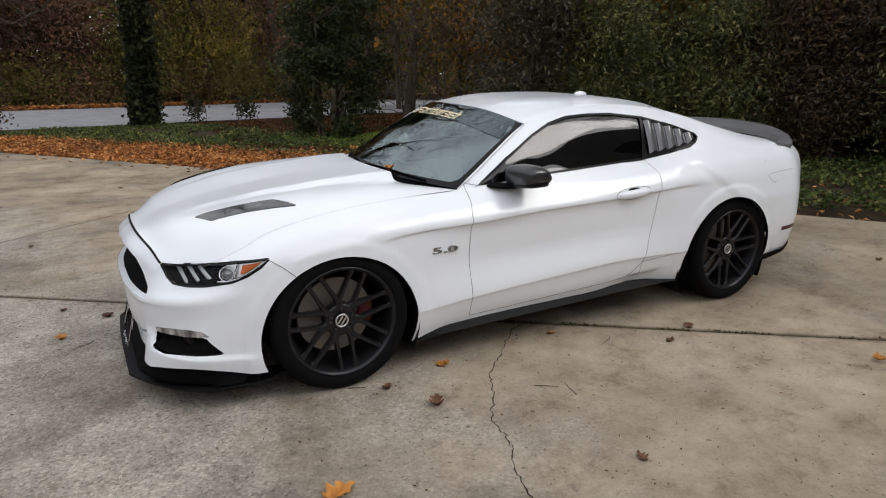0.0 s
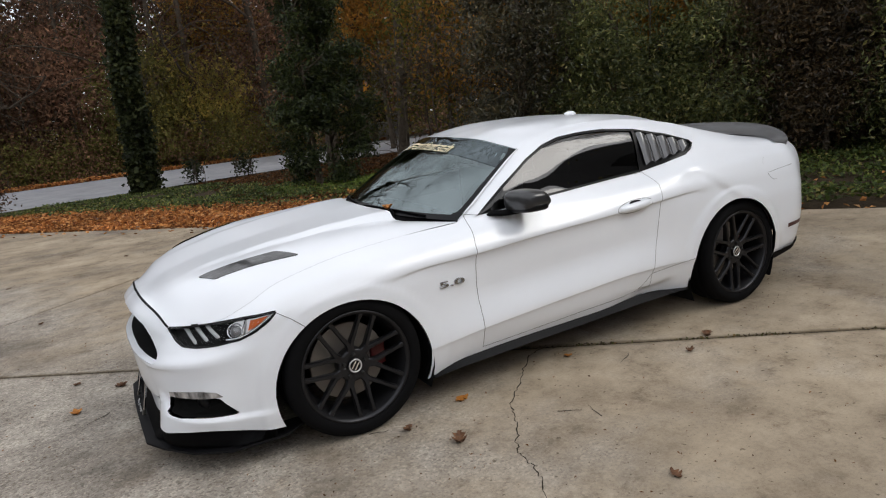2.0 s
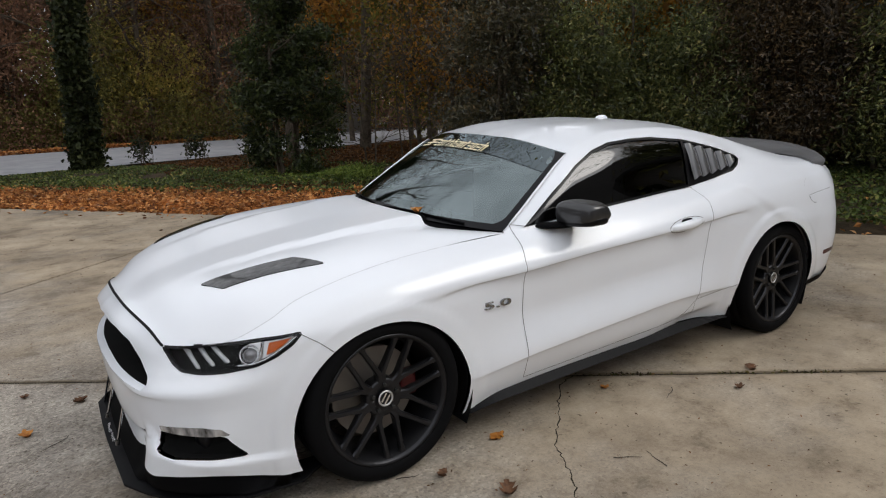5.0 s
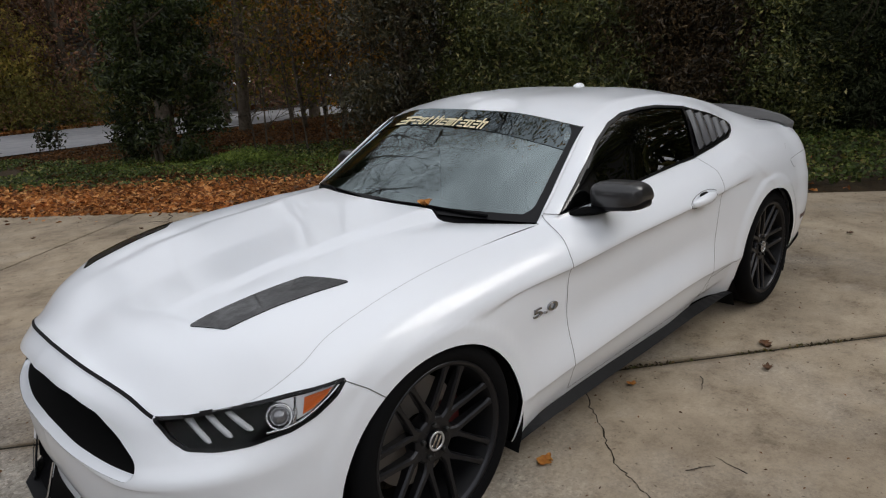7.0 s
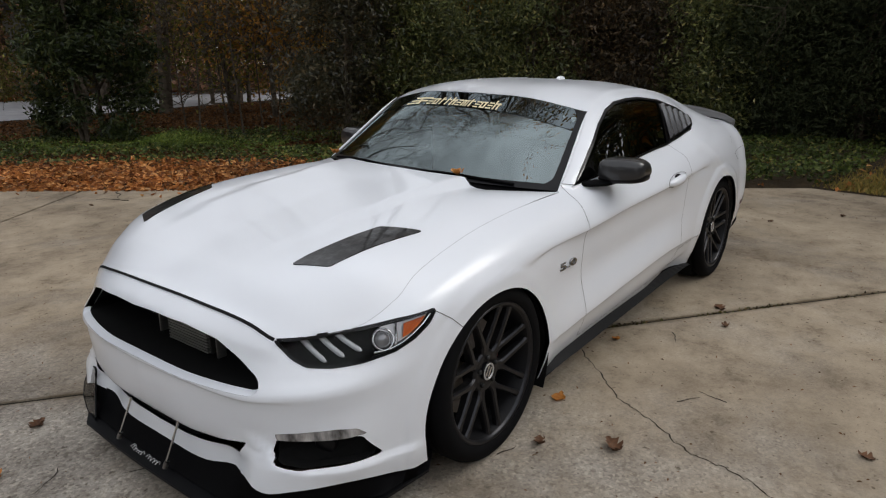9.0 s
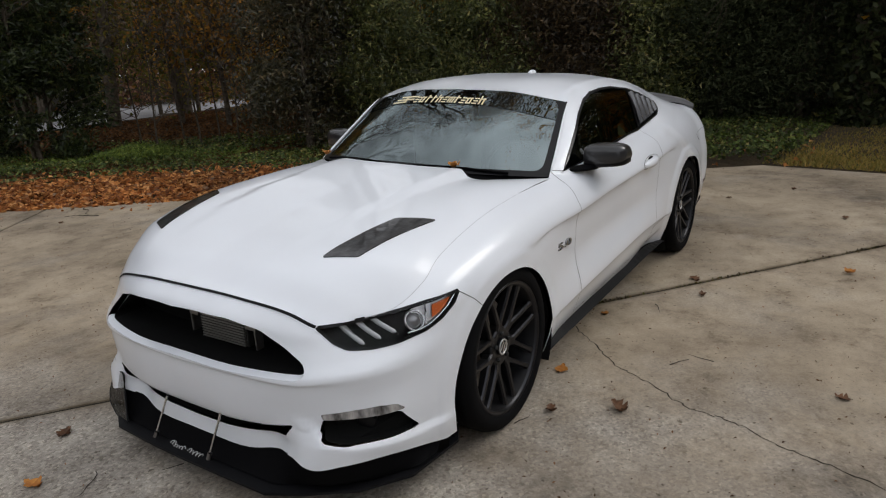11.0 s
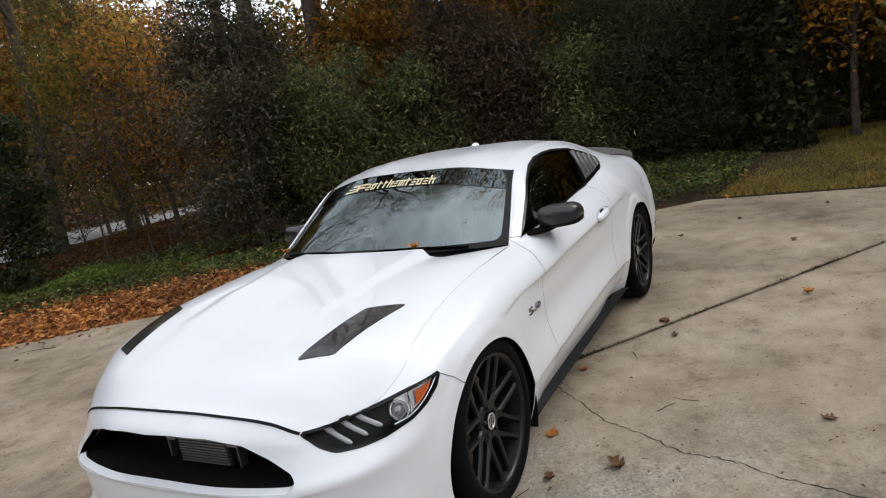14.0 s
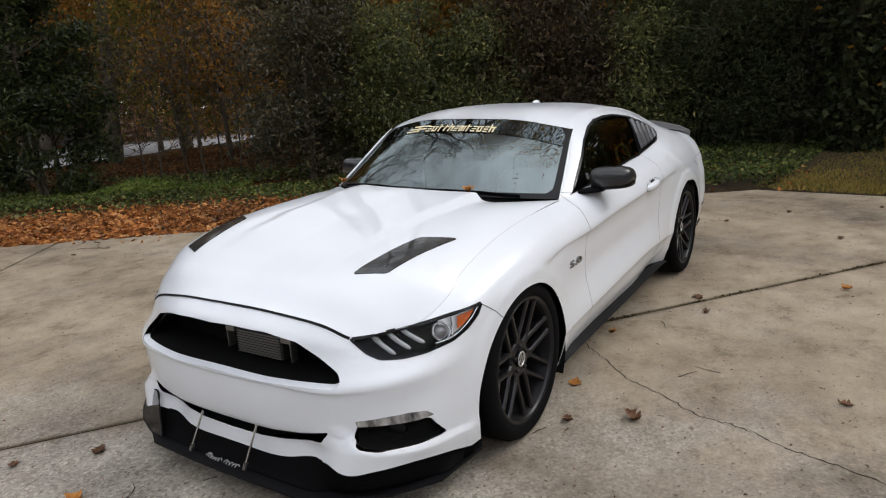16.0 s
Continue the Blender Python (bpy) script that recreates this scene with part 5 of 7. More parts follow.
def panel(name, regs, material, parent=None, both="merge", offset=0.0, lip=0.0, label="", shadow=True):
    """Panels from the cut body: both='merge' joins the mirrored half, 'pair' makes a left and a right one."""
    fs = [f for r in regs for f in faces_of.get(r, [])]
    made = []
    for sides in ([(1, -1)] if both == "merge" else [(1,), (-1,)]):
        verts, faces, nors, index = [], [], [], {}
        for sg in sides:
            for f in fs:
                loop = []
                for v in f.verts:
                    key = (v.index, 0 if abs(v.co.y) < 1e-4 else sg)
                    if key not in index:
                        n = vert_normal[v.index]
                        n = Vector((n.x, n.y * sg, n.z))
                        co = Vector((v.co.x, v.co.y * sg, v.co.z)) + n * offset
                        index[key] = len(verts)
                        verts.append(co[:])
                        nors.append(n[:])
                    loop.append(index[key])
                faces.append(loop if sg == 1 else loop[::-1])
            if lip:
                # turned-in edge, so that the sheet has thickness
                fset = set(fs)
                for f in fs:
                    for e in f.edges:
                        if sum(g in fset for g in e.link_faces) == 1 and not all(abs(v.co.y) < 1e-4 for v in e.verts):
                            a, b = [index[(v.index, 0 if abs(v.co.y) < 1e-4 else sg)] for v in e.verts]
                            pa, pb = Vector(verts[a]), Vector(verts[b])
                            arch = pa.z < 0.72 and -0.46 < pa.x < 0.46
                            da, db = [Vector((0, 1 if p.y > 0 else -1, 0)) if arch else Vector(nors[i]) for p, i in ((pa, a), (pb, b))]
                            q = [pa, pb, pb - db * lip, pa - da * lip]
                            c = f.calc_center_median()
                            out_n = (pb - pa).cross(Vector(nors[a])).normalized()
                            if out_n.dot(pa - Vector((c.x, c.y * sg, c.z))) < 0:
                                out_n = -out_n
                                q = q[::-1]
                            base = len(verts)
                            for p in q:
                                verts.append(p[:])
                                nors.append(out_n[:])
                            faces.append([base, base + 1, base + 2, base + 3])
        me = bpy.data.meshes.new(name)
        me.from_pydata(verts, [], faces)
        me.polygons.foreach_set("use_smooth", [True] * len(me.polygons))
        me.materials.append(material)
        me.update()
        me.normals_split_custom_set_from_vertices(nors)
        ob = child(name, me, parent or car, label)
        ob.visible_shadow = shadow
        made.append(ob)
    return made


def seam(name, regs_a, regs_b, parent, which=0, width=0.0042, material=None):
    """Dark shut lines along the edges between two groups of panels."""
    verts, faces = [], []
    for e in body.edges:
        if len(e.link_faces) != 2:
            continue
        k = [kind_of[f] for f in e.link_faces]
        if not ((k[0] in regs_a and k[1] in regs_b) or (k[1] in regs_a and k[0] in regs_b)):
            continue
        a, b = e.verts
        d = (b.co - a.co)
        if d.length < 1e-5:
            continue
        n = (vert_normal[a.index] + vert_normal[b.index]).normalized()
        sd = d.normalized().cross(n) * width / 2
        d = d.normalized() * 0.0006
        for sg in ((which,) if which else (1, -1)):
            q = [a.co - d - sd, b.co + d - sd, b.co + d + sd, a.co - d + sd]
            base = len(verts)
            verts += [Vector((p.x + n.x * 0.0012, (p.y + n.y * 0.0012) * sg, p.z + n.z * 0.0012))[:] for p in q]
            faces.append([base, base + 1, base + 2, base + 3])
    if faces:
        me = mesh_np(name, verts, faces, material or M_GAP)
        if width >= 0.003:
            bm = bmesh.new()
            bm.from_mesh(me)
            bmesh.ops.remove_doubles(bm, verts=bm.verts, dist=0.0019)
            bm.to_mesh(me)
            bm.free()
        return child(name, me, parent)


P_HOOD = panel("hood", ["hood"], M_PAINT, lip=0.02)[0]
P_BUMPER = panel("front_bumper", ["front_bumper"], M_PAINT, lip=0.025)[0]
P_FENDER = panel("fender", ["fender"], M_PAINT, both="pair", lip=0.02)
P_DOOR = panel("door", ["door"], M_PAINT, both="pair", lip=0.015)
P_QUARTER = panel("quarter_panel", ["quarter_panel"], M_PAINT, both="pair", lip=0.02)
panel("sill", ["sill"], M_PAINT, both="pair", lip=0.02)
P_ROOF = panel("roof", ["roof"], M_PAINT, lip=0.012)[0]
panel("trunk_lid", ["deck"], M_PAINT, lip=0.012)
panel("rear_bumper", ["rear_bumper"], M_PAINT, lip=0.02)
panel("window_trim", ["window_trim"], M_TRIM, both="pair", offset=0.002, lip=0.012)
panel("side_window", ["side_glass"], M_TINT, both="pair", offset=-0.004, label="dark tinted side window", shadow=False)
P_QGLASS = panel("quarter_window", ["quarter_glass"], M_TRIM, both="pair", offset=-0.010)
P_SCREEN = panel("windshield", ["windscreen"], M_WSCREEN, offset=-0.001, label="tinted windshield with a sun band", shadow=False)[0]
panel("rear_window", ["rear_glass"], M_TINT, offset=-0.002)
panel("hood_vent", ["vent"], M_VENT, both="pair", offset=0.003, lip=0.012, label="carbon fibre hood vent")
panel("turn_signal", ["signal"], M_SIGNAL, both="pair", offset=0.001, label="clear strip light over the fog lamp")
for sg, k in ((1, 0), (-1, 1)):
    seam("door_gap", {"door"}, {"fender", "quarter_panel", "sill", "roof"}, P_DOOR[k], sg, 0.0030, M_SHUT)
    seam("sill_gap", {"sill"}, {"quarter_panel"}, P_QUARTER[k], sg, 0.0028, M_SHUT)
    seam("fender_gap", {"hood"}, {"fender"}, P_FENDER[k], sg, 0.0016, M_FINE)
    seam("bumper_gap", {"front_bumper"}, {"fender"}, P_FENDER[k], sg, 0.0029, M_SHUT)
seam("hood_gap", {"hood"}, {"front_bumper"}, P_HOOD, 0, 0.011)
# white pillar edge standing proud beside the windshield
for sg in (1, -1):
    line = {}
    for e in body.edges:
        if len(e.link_faces) == 2 and sorted(kind_of[f] == "windscreen" for f in e.link_faces) == [False, True]:
            p, q = e.verts[0].co, e.verts[1].co
            if abs(p.x - q.x) > abs(p.y - q.y):
                for v in e.verts:
                    line[v.index] = v.co + vert_normal[v.index] * 0.004
    pts = sorted(line.values(), key=lambda c: c.x)
    if len(pts) > 3:
        va, fa = tube_arrays(np.array([(c.x, (abs(c.y) + 0.006) * -sg, c.z) for c in pts]), np.interp(np.arange(len(pts)), (0, 6, len(pts) - 5, len(pts) - 1), (0.001, 0.0065, 0.0065, 0.001)), 8)
        child("pillar_edge", mesh_np("pillar_edge", va, fa, M_PAINT, True), P_ROOF)
for sg in (1, -1):
    seam("screen_seal", {"windscreen"}, {"roof"}, P_SCREEN, sg, 0.010, M_TRIM)


# ---- car details ----
from mathutils.bvhtree import BVHTree

SKIN = BVHTree.FromBMesh(body)


def on_side(x, z, out=0.0):
    """The place on the left flank at x, z, and the normal there."""
    p, n, *_ = SKIN.ray_cast(Vector((x, -2.5, z)), Vector((0, 1, 0)))
    if n.y > 0:
        n = -n
    return p + n * out, n


def on_lamp(u, z, out=0.0):
    """The place on the front corner at the lamp's own coordinates."""
    base = Vector((0.837 * u, -0.546 * u, z)) - Vector((0.546, 0.837, 0)) * 3
    p, n, *_ = SKIN.ray_cast(base, Vector((0.546, 0.837, 0)))
    if n.dot(Vector((0.546, 0.837, 0))) > 0:
        n = -n
    return p + n * out, n


def strip(bm, pts_a, pts_b):
    """Quads between two rows of points."""
    a, b = [bm.verts.new(p) for p in pts_a], [bm.verts.new(p) for p in pts_b]
    for i in range(len(a) - 1):
        bm.faces.new((a[i], a[i + 1], b[i + 1], b[i]))
    return a, b


def flip(pts, sg):
    return [Vector((p[0], p[1] * sg, p[2])) for p in pts]


def tube(name, path, radius, material, parent, sides=8, label=""):
    v, f = tube_arrays(path, np.full(len(path), radius) if np.isscalar(radius) else radius, sides)
    return child(name, mesh_np(name, v, f, material, True), parent, label)


def revolve(profile, n=64):
    """Verts and quads of a profile (radius, y) turned round the y axis."""
    ang = np.linspace(0, 2 * np.pi, n, endpoint=False)
    pr = np.array(profile)
    v = np.stack([pr[None, :, 0] * np.cos(ang)[:, None], np.broadcast_to(pr[None, :, 1], (n, len(pr))), pr[None, :, 0] * np.sin(ang)[:, None]], -1).reshape(-1, 3)
    m = len(pr)
    f = [(i * m + j, i * m + j + 1, ((i + 1) % n) * m + j + 1, ((i + 1) % n) * m + j) for i in range(n) for j in range(m - 1)]
    return v, np.array(f)


# wheels: tyre, seven twin-armed spokes, cap, nuts
def build_wheel():
    v, f = revolve([(0.2715, -0.114), (0.2725, -0.122), (0.266, -0.123), (0.259, -0.116), (0.252, -0.108), (0.240, -0.06), (0.228, 0.0), (0.236, 0.10), (0.262, 0.125)], 72)
    wheel = child("wheel", mesh_np("wheel", v, f, M_BARREL, True), car, "satin graphite multi-spoke alloy wheel")
    v, f = revolve([(0.2745, -0.112), (0.2735, -0.1232), (0.266, -0.1245), (0.2585, -0.1175), (0.2535, -0.109)], 72)
    child("rim_lip", mesh_np("rim_lip", v, f, M_RIM, True), wheel)
    v, f = revolve([(0.262, -0.108), (0.271, -0.121), (0.285, -0.130), (0.304, -0.133), (0.322, -0.128), (0.335, -0.117), (0.3425, -0.100), (0.345, -0.092), (0.345, -0.066), (0.339, -0.063), (0.339, -0.055), (0.345, -0.052), (0.345, -0.012), (0.338, -0.008), (0.338, 0.008), (0.345, 0.012), (0.345, 0.052), (0.339, 0.055), (0.339, 0.063), (0.345, 0.066), (0.342, 0.10), (0.325, 0.128), (0.30, 0.133), (0.262, 0.12)], 80)
    child("tyre", mesh_np("tyre", v, f, M_RUBBER, True), wheel, "low-profile black tyre")
    for k in range(7):
        th = radians(275 + k * 360 / 7)
        bm = bmesh.new()
        c, s = np.array([math.cos(th), math.sin(th)]), np.array([-math.sin(th), math.cos(th)])
        for sg in (-1, 1):                # two arms side by side, with a round-ended slot between them
            rs = np.array([0.046, 0.062, 0.074, 0.084, 0.094, 0.106, 0.125, 0.155, 0.190, 0.225, 0.250, 0.262])
            rows = []
            for i, r in enumerate(rs):
                t = (r - 0.046) / 0.216
                o = (0.0370 - 0.0025 * t) * sg
                inner = 0.0095 + 0.026 * max(0.0, (0.106 - r) / 0.040) ** 1.6 + (0.005 if i >= 10 else 0.0)
                outer = 0.0115 + 0.005 * max(0.0, (0.155 - r) / 0.09) + (0.005 if i >= 10 else 0.0)
                inner = min(inner, 0.036)
                lo, hi = (o - inner, o + outer) if sg > 0 else (o - outer, o + inner)
                yf = -0.0845 - 0.031 * max(0.0, t - 0.12) ** 0.9
                d = 0.044 - 0.018 * t
                sect = [(lo, 0.008), (lo * 0.8 + hi * 0.2, 0.0), (lo * 0.2 + hi * 0.8, 0.0), (hi, 0.008), (lo * 0.1 + hi * 0.9, d), (lo * 0.9 + hi * 0.1, d)]
                rows.append([bm.verts.new((c[0] * r + s[0] * q, yf + e, c[1] * r + s[1] * q)) for q, e in sect])
            for i in range(len(rs) - 1):
                for j in range(6):
                    bm.faces.new((rows[i][j], rows[i][(j + 1) % 6], rows[i + 1][(j + 1) % 6], rows[i + 1][j]))
            bm.faces.new(rows[-1])
        part("spoke", bm, M_RIM, wheel)
    v, f = revolve([(0.001, -0.080), (0.036, -0.080), (0.056, -0.084), (0.070, -0.085), (0.078, -0.082), (0.082, -0.074), (0.082, -0.03)], 56)
    child("hub", mesh_np("hub", v, f, M_RIM, True), wheel)
    v, f = revolve([(0.001, -0.0915), (0.026, -0.0915), (0.029, -0.094), (0.034, -0.094), (0.036, -0.090), (0.036, -0.08)], 40)
    child("center_cap", mesh_np("center_cap", v, f, M_TRIM, True), wheel, "round black cap")
    v, f = revolve([(0.026, -0.0925), (0.0275, -0.0955), (0.033, -0.0955), (0.0345, -0.0925)], 40)
    child("cap_ring", mesh_np("cap_ring", v, f, M_SILVER, True), wheel, "silver ring round the cap")
    for o in (-0.009, 0.009):
        bm = bmesh.new()
        add_box(bm, o - 0.004, o + 0.004, -0.0945, -0.090, -0.021, 0.021, 0.001)
        bmesh.ops.rotate(bm, verts=bm.verts, cent=(0, 0, 0), matrix=Matrix.Rotation(radians(35), 3, "Y"))
        part("cap_bar", bm, M_CHROME, wheel)
    for k in range(5):
        a = radians(90 + 72 * k)
        v, f = revolve([(0.0005, -0.101), (0.007, -0.101), (0.0095, -0.097), (0.0095, -0.08)], 8)
        v = v + np.array([0.056 * math.cos(a), 0.004, 0.056 * math.sin(a)])
        child("lug_nut", mesh_np("lug_nut", v, f, M_STEELD), wheel)
    return wheel


WHEEL_Y, WHEEL_Z = 0.798, 0.345
first = build_wheel()
first.matrix_basis = pose(0, -WHEEL_Y, WHEEL_Z)
for x, y, turn, rz in ((2.72, -WHEEL_Y - 0.012, 12, 0), (0, WHEEL_Y, 4, 180), (2.72, WHEEL_Y + 0.012, 20, 180)):
    copy_thing(first, pose(x, y, WHEEL_Z, 0, 0, rz) @ pose(0, 0, 0, 0, turn, 0))
for x in (0.0, 2.72):
    for sg in (1, -1):
        v, f = revolve([(0.06, 0.0), (0.188, 0.0), (0.188, 0.028), (0.06, 0.028)], 48)
        ob = child("brake_disc", mesh_np("brake_disc", v, f, M_DISC), car, "worn steel brake disc")
        ob.location = (x, -sg * 0.79 - (0 if sg > 0 else 0.028), WHEEL_Z)
        bm = bmesh.new()
        add_box(bm, 0.115, 0.190, -0.02, 0.06, -0.06, 0.06, 0.012)
        ob = part("brake_caliper", bm, M_CALIPER, car, "red brake caliper")
        ob.location = (x, -sg * 0.79 - (0 if sg > 0 else 0.03), WHEEL_Z)

# wheel houses and underbody
for cx, rx, rz in ((0.0, 0.405, 0.392), (2.66, 0.418, 0.432)):
    for sg in (1, -1):
        bm = bmesh.new()
        ring = arc(cx, 0.295, rx, rz, -25, 205, 30)
        rim_w = lambda x: 0.922 - 0.046 * min(1.0, max(0.0, (cx - x - 0.12) / 0.26)) * (cx < 1)
        strip(bm, [(x, -rim_w(x) * sg, z) for x, z in ring], [(x, -0.45 * sg, z) for x, z in ring])
        bm.faces.new([bm.verts.new((x, -0.45 * sg, z)) for x, z in ring])
        part("wheel_liner", bm, M_LINER, car, smooth=True)
bm = bmesh.new()
add_box(bm, -0.82, 3.55, -0.46, 0.46, 0.15, 0.20)
add_box(bm, 0.44, 2.22, -0.86, 0.86, 0.19, 0.22)
part("underbody", bm, M_LINER, car)

# front splitter with its air dam
OUT = [(-0.936, 0.0), (-0.934, 0.2), (-0.930, 0.47), (-0.868, 0.595), (-0.762, 0.750), (-0.610, 0.862), (-0.49, 0.878), (-0.365, 0.892)]
plan = [(x, -w) for x, w in OUT[::-1]] + [(x, w) for x, w in OUT[1:]]
bm = bmesh.new()
rise = lambda x: 0.016 + 0.014 * min(1, max(0, (x + 0.84) / 0.46))
fr = [bm.verts.new((x, y, 0.094 + rise(x))) for x, y in plan]
bk = [bm.verts.new((x + 0.20, y * 0.86, 0.100 + rise(x))) for x, y in plan]
for i in range(len(plan) - 1):
    bm.faces.new((fr[i], fr[i + 1], bk[i + 1], bk[i]))
r = bmesh.ops.extrude_face_region(bm, geom=bm.faces[:])
for g in r["geom"]:
    if isinstance(g, bmesh.types.BMVert):
        g.co.z -= 0.010
splitter = part("front_splitter", bm, M_SKIRT, car, "satin black front splitter lip")
sv = S_ALL[S_ALL <= -0.40]
low = R0.at(sv)
chin = [(x, -w, z) for x, w, z in low[::-1]] + [(x, w, z) for x, w, z in low[1:]]


def plate_in(p, k):
    """A point of the dam's foot, inside the plate's edge."""
    w = abs(p[1])
    xs = np.interp(w, [o[1] for o in OUT], [o[0] for o in OUT])
    return (min(xs + k, p[0] + 0.03), p[1], 0.100 + rise(p[0]))


bm = bmesh.new()
top = [Vector((x + 0.004, y * 0.997, z + 0.012)) for x, y, z in chin]
midl = [Vector((p[0] - 0.006, p[1] * 1.004, p[2] * 0.45 + 0.092 * 0.55)) for p in chin]
foot = [Vector(plate_in(p, 0.045)) for p in chin]
for t_, m_, f_ in zip(top, midl, foot):
    m_.x = min(m_.x, (t_.x + f_.x) / 2 - 0.004)
rows = [[bm.verts.new(p) for p in row] for row in (top, midl, foot)]
for a, b in zip(rows, rows[1:]):
    for i in range(len(a) - 1):
        bm.faces.new((a[i], a[i + 1], b[i + 1], b[i]))
part("air_dam", bm, M_PLASTIC, splitter, smooth=True)
bm = bmesh.new()
pl = rounded([(0.44, 0.108), (0.57, 0.108), (0.655, 0.135), (0.665, 0.185), (0.635, 0.245), (0.585, 0.288), (0.53, 0.292), (0.50, 0.21)], 0.02)
on_plate = lambda w, z, k: (-0.905 + 0.16 * max(0, w - 0.45) + 0.25 * (z - 0.112) + k, w, z)
ring = [bm.verts.new(on_plate(w, z, 0.0)) for w, z in pl]
f = bm.faces.new(ring)
r = bmesh.ops.extrude_face_region(bm, geom=[f])
for g in r["geom"]:
    if isinstance(g, bmesh.types.BMVert):
        g.co += Vector((0.006, 0, 0))
end_plate = part("end_plate", bm, M_SMOKE, splitter, "smoky upright end plate")
edge = pl[len(pl) // 8:] + pl[:1]
tube("plate_rim", [on_plate(w, z, 0.003) for w, z in edge], 0.0045, M_TRIM, end_plate, 6)
for head, foot_ in (((-0.868, 0.153, 0.298), (-0.908, 0.220, 0.121)), ((-0.868, -0.199, 0.324), (-0.908, -0.129, 0.126))):
    rod = tube("support_rod", [head, foot_], 0.0048, M_CHROME, splitter, 10, "thin chrome splitter support rod")
    tube("rod_end", [Vector(foot_).lerp(Vector(head), 0.13), foot_], 0.009, M_STEEL, splitter, 8)
# the maker's script on the dam, as two plain looping strokes
for y0, y1, loops in ((0.100, 0.010, 5.5), (-0.015, -0.100, 4.5)):
    t = np.linspace(0, 1, 90)
    tall = np.interp(t, np.linspace(0, 1, 10), np.random.default_rng(int(y0 * 1000) + 300).uniform(0.25, 1.0, 10))
    up = (0.5 + 0.5 * np.sin(t * loops * 6.283)) * tall + 0.5 * np.exp(-((t - 0.08) / 0.06) ** 2)
    across = y0 + (y1 - y0) * t + 0.004 * np.cos(t * loops * 6.283) - 0.010 * up
    v, f = tube_arrays(np.stack([-0.921 + 0.62 * 0.020 * up, across, 0.129 + 0.017 * up], 1), np.full(90, 0.0010), 5)
    child("script_stroke", mesh_np("script_stroke", v, f, M_WHITEV, True), splitter, "white looping script stroke")

# side skirts
for sg in (1, -1):
    xs = np.linspace(0.40, 2.23, 30)
    up = R0.at(xs)
    a = [Vector((x, -(w + 0.004) * sg, z + 0.003)) for x, w, z in up]
    b = [Vector((x, -(0.915 + 0.012 * min(1, (x - 0.4) / 0.25)) * sg, min(z - 0.004, float(np.interp(x, (.40, .59, .94, 1.33, 1.77, 2.2), (.168, .184, .193, .199, .211, .212)))))) for x, w, z in up]
    c = [Vector((p.x, p.y * 0.985, p.z - 0.005)) for p in b]
    d = [Vector((p.x, -0.80 * sg, p.z - 0.004)) for p in b]
    bm = bmesh.new()
    rows = [[bm.verts.new(p) for p in row] for row in (a, b, c, d)]
    for r0, r1 in zip(rows, rows[1:]):
        for i in range(len(xs) - 1):
            bm.faces.new((r0[i], r0[i + 1], r1[i + 1], r1[i]))
    part("side_skirt", bm, M_SKIRT, car, "satin black side skirt")
    bm = bmesh.new()
    xs = np.linspace(3.05, 3.62, 14)
    s2 = np.linspace(3.06, 3.72, 14)
    up = R0.at(s2)
    r1_ = R1.at(s2)
    rows = [[bm.verts.new((x, -(w + o) * sg, z + dz)) for x, w, z in row] for row, o, dz in ((r1_, 0.004, -0.028), (up, 0.006, -0.012), (up * (1, 0.93, 1), 0.0, -0.06))]
    for ra, rb in zip(rows, rows[1:]):
        for i in range(13):
            bm.faces.new((ra[i], ra[i + 1], rb[i + 1], rb[i]))
    part("rear_valance", bm, M_PLASTIC, car, "satin black lower rear corner")


# mirrors
def superblob(bm, c, h, e=2.6, n=20, m=12, shear=(0, 0)):
    rows = []
    for i in range(m + 1):
        ph = -math.pi / 2 + math.pi * i / m
        row = []
        for j in range(n):
            th = 2 * math.pi * j / n
            f = lambda v: math.copysign(abs(v) ** (2 / e), v)
            x, y, z = f(math.cos(ph)) * f(math.cos(th)), f(math.cos(ph)) * f(math.sin(th)), f(math.sin(ph))
            row.append(bm.verts.new((c[0] + h[0] * x + shear[0] * y, c[1] + h[1] * y, c[2] + h[2] * z + shear[1] * y)))
        rows.append(row)
    for a, b in zip(rows, rows[1:]):
        for j in range(n):
            bm.faces.new((a[j], a[(j + 1) % n], b[(j + 1) % n], b[j]))


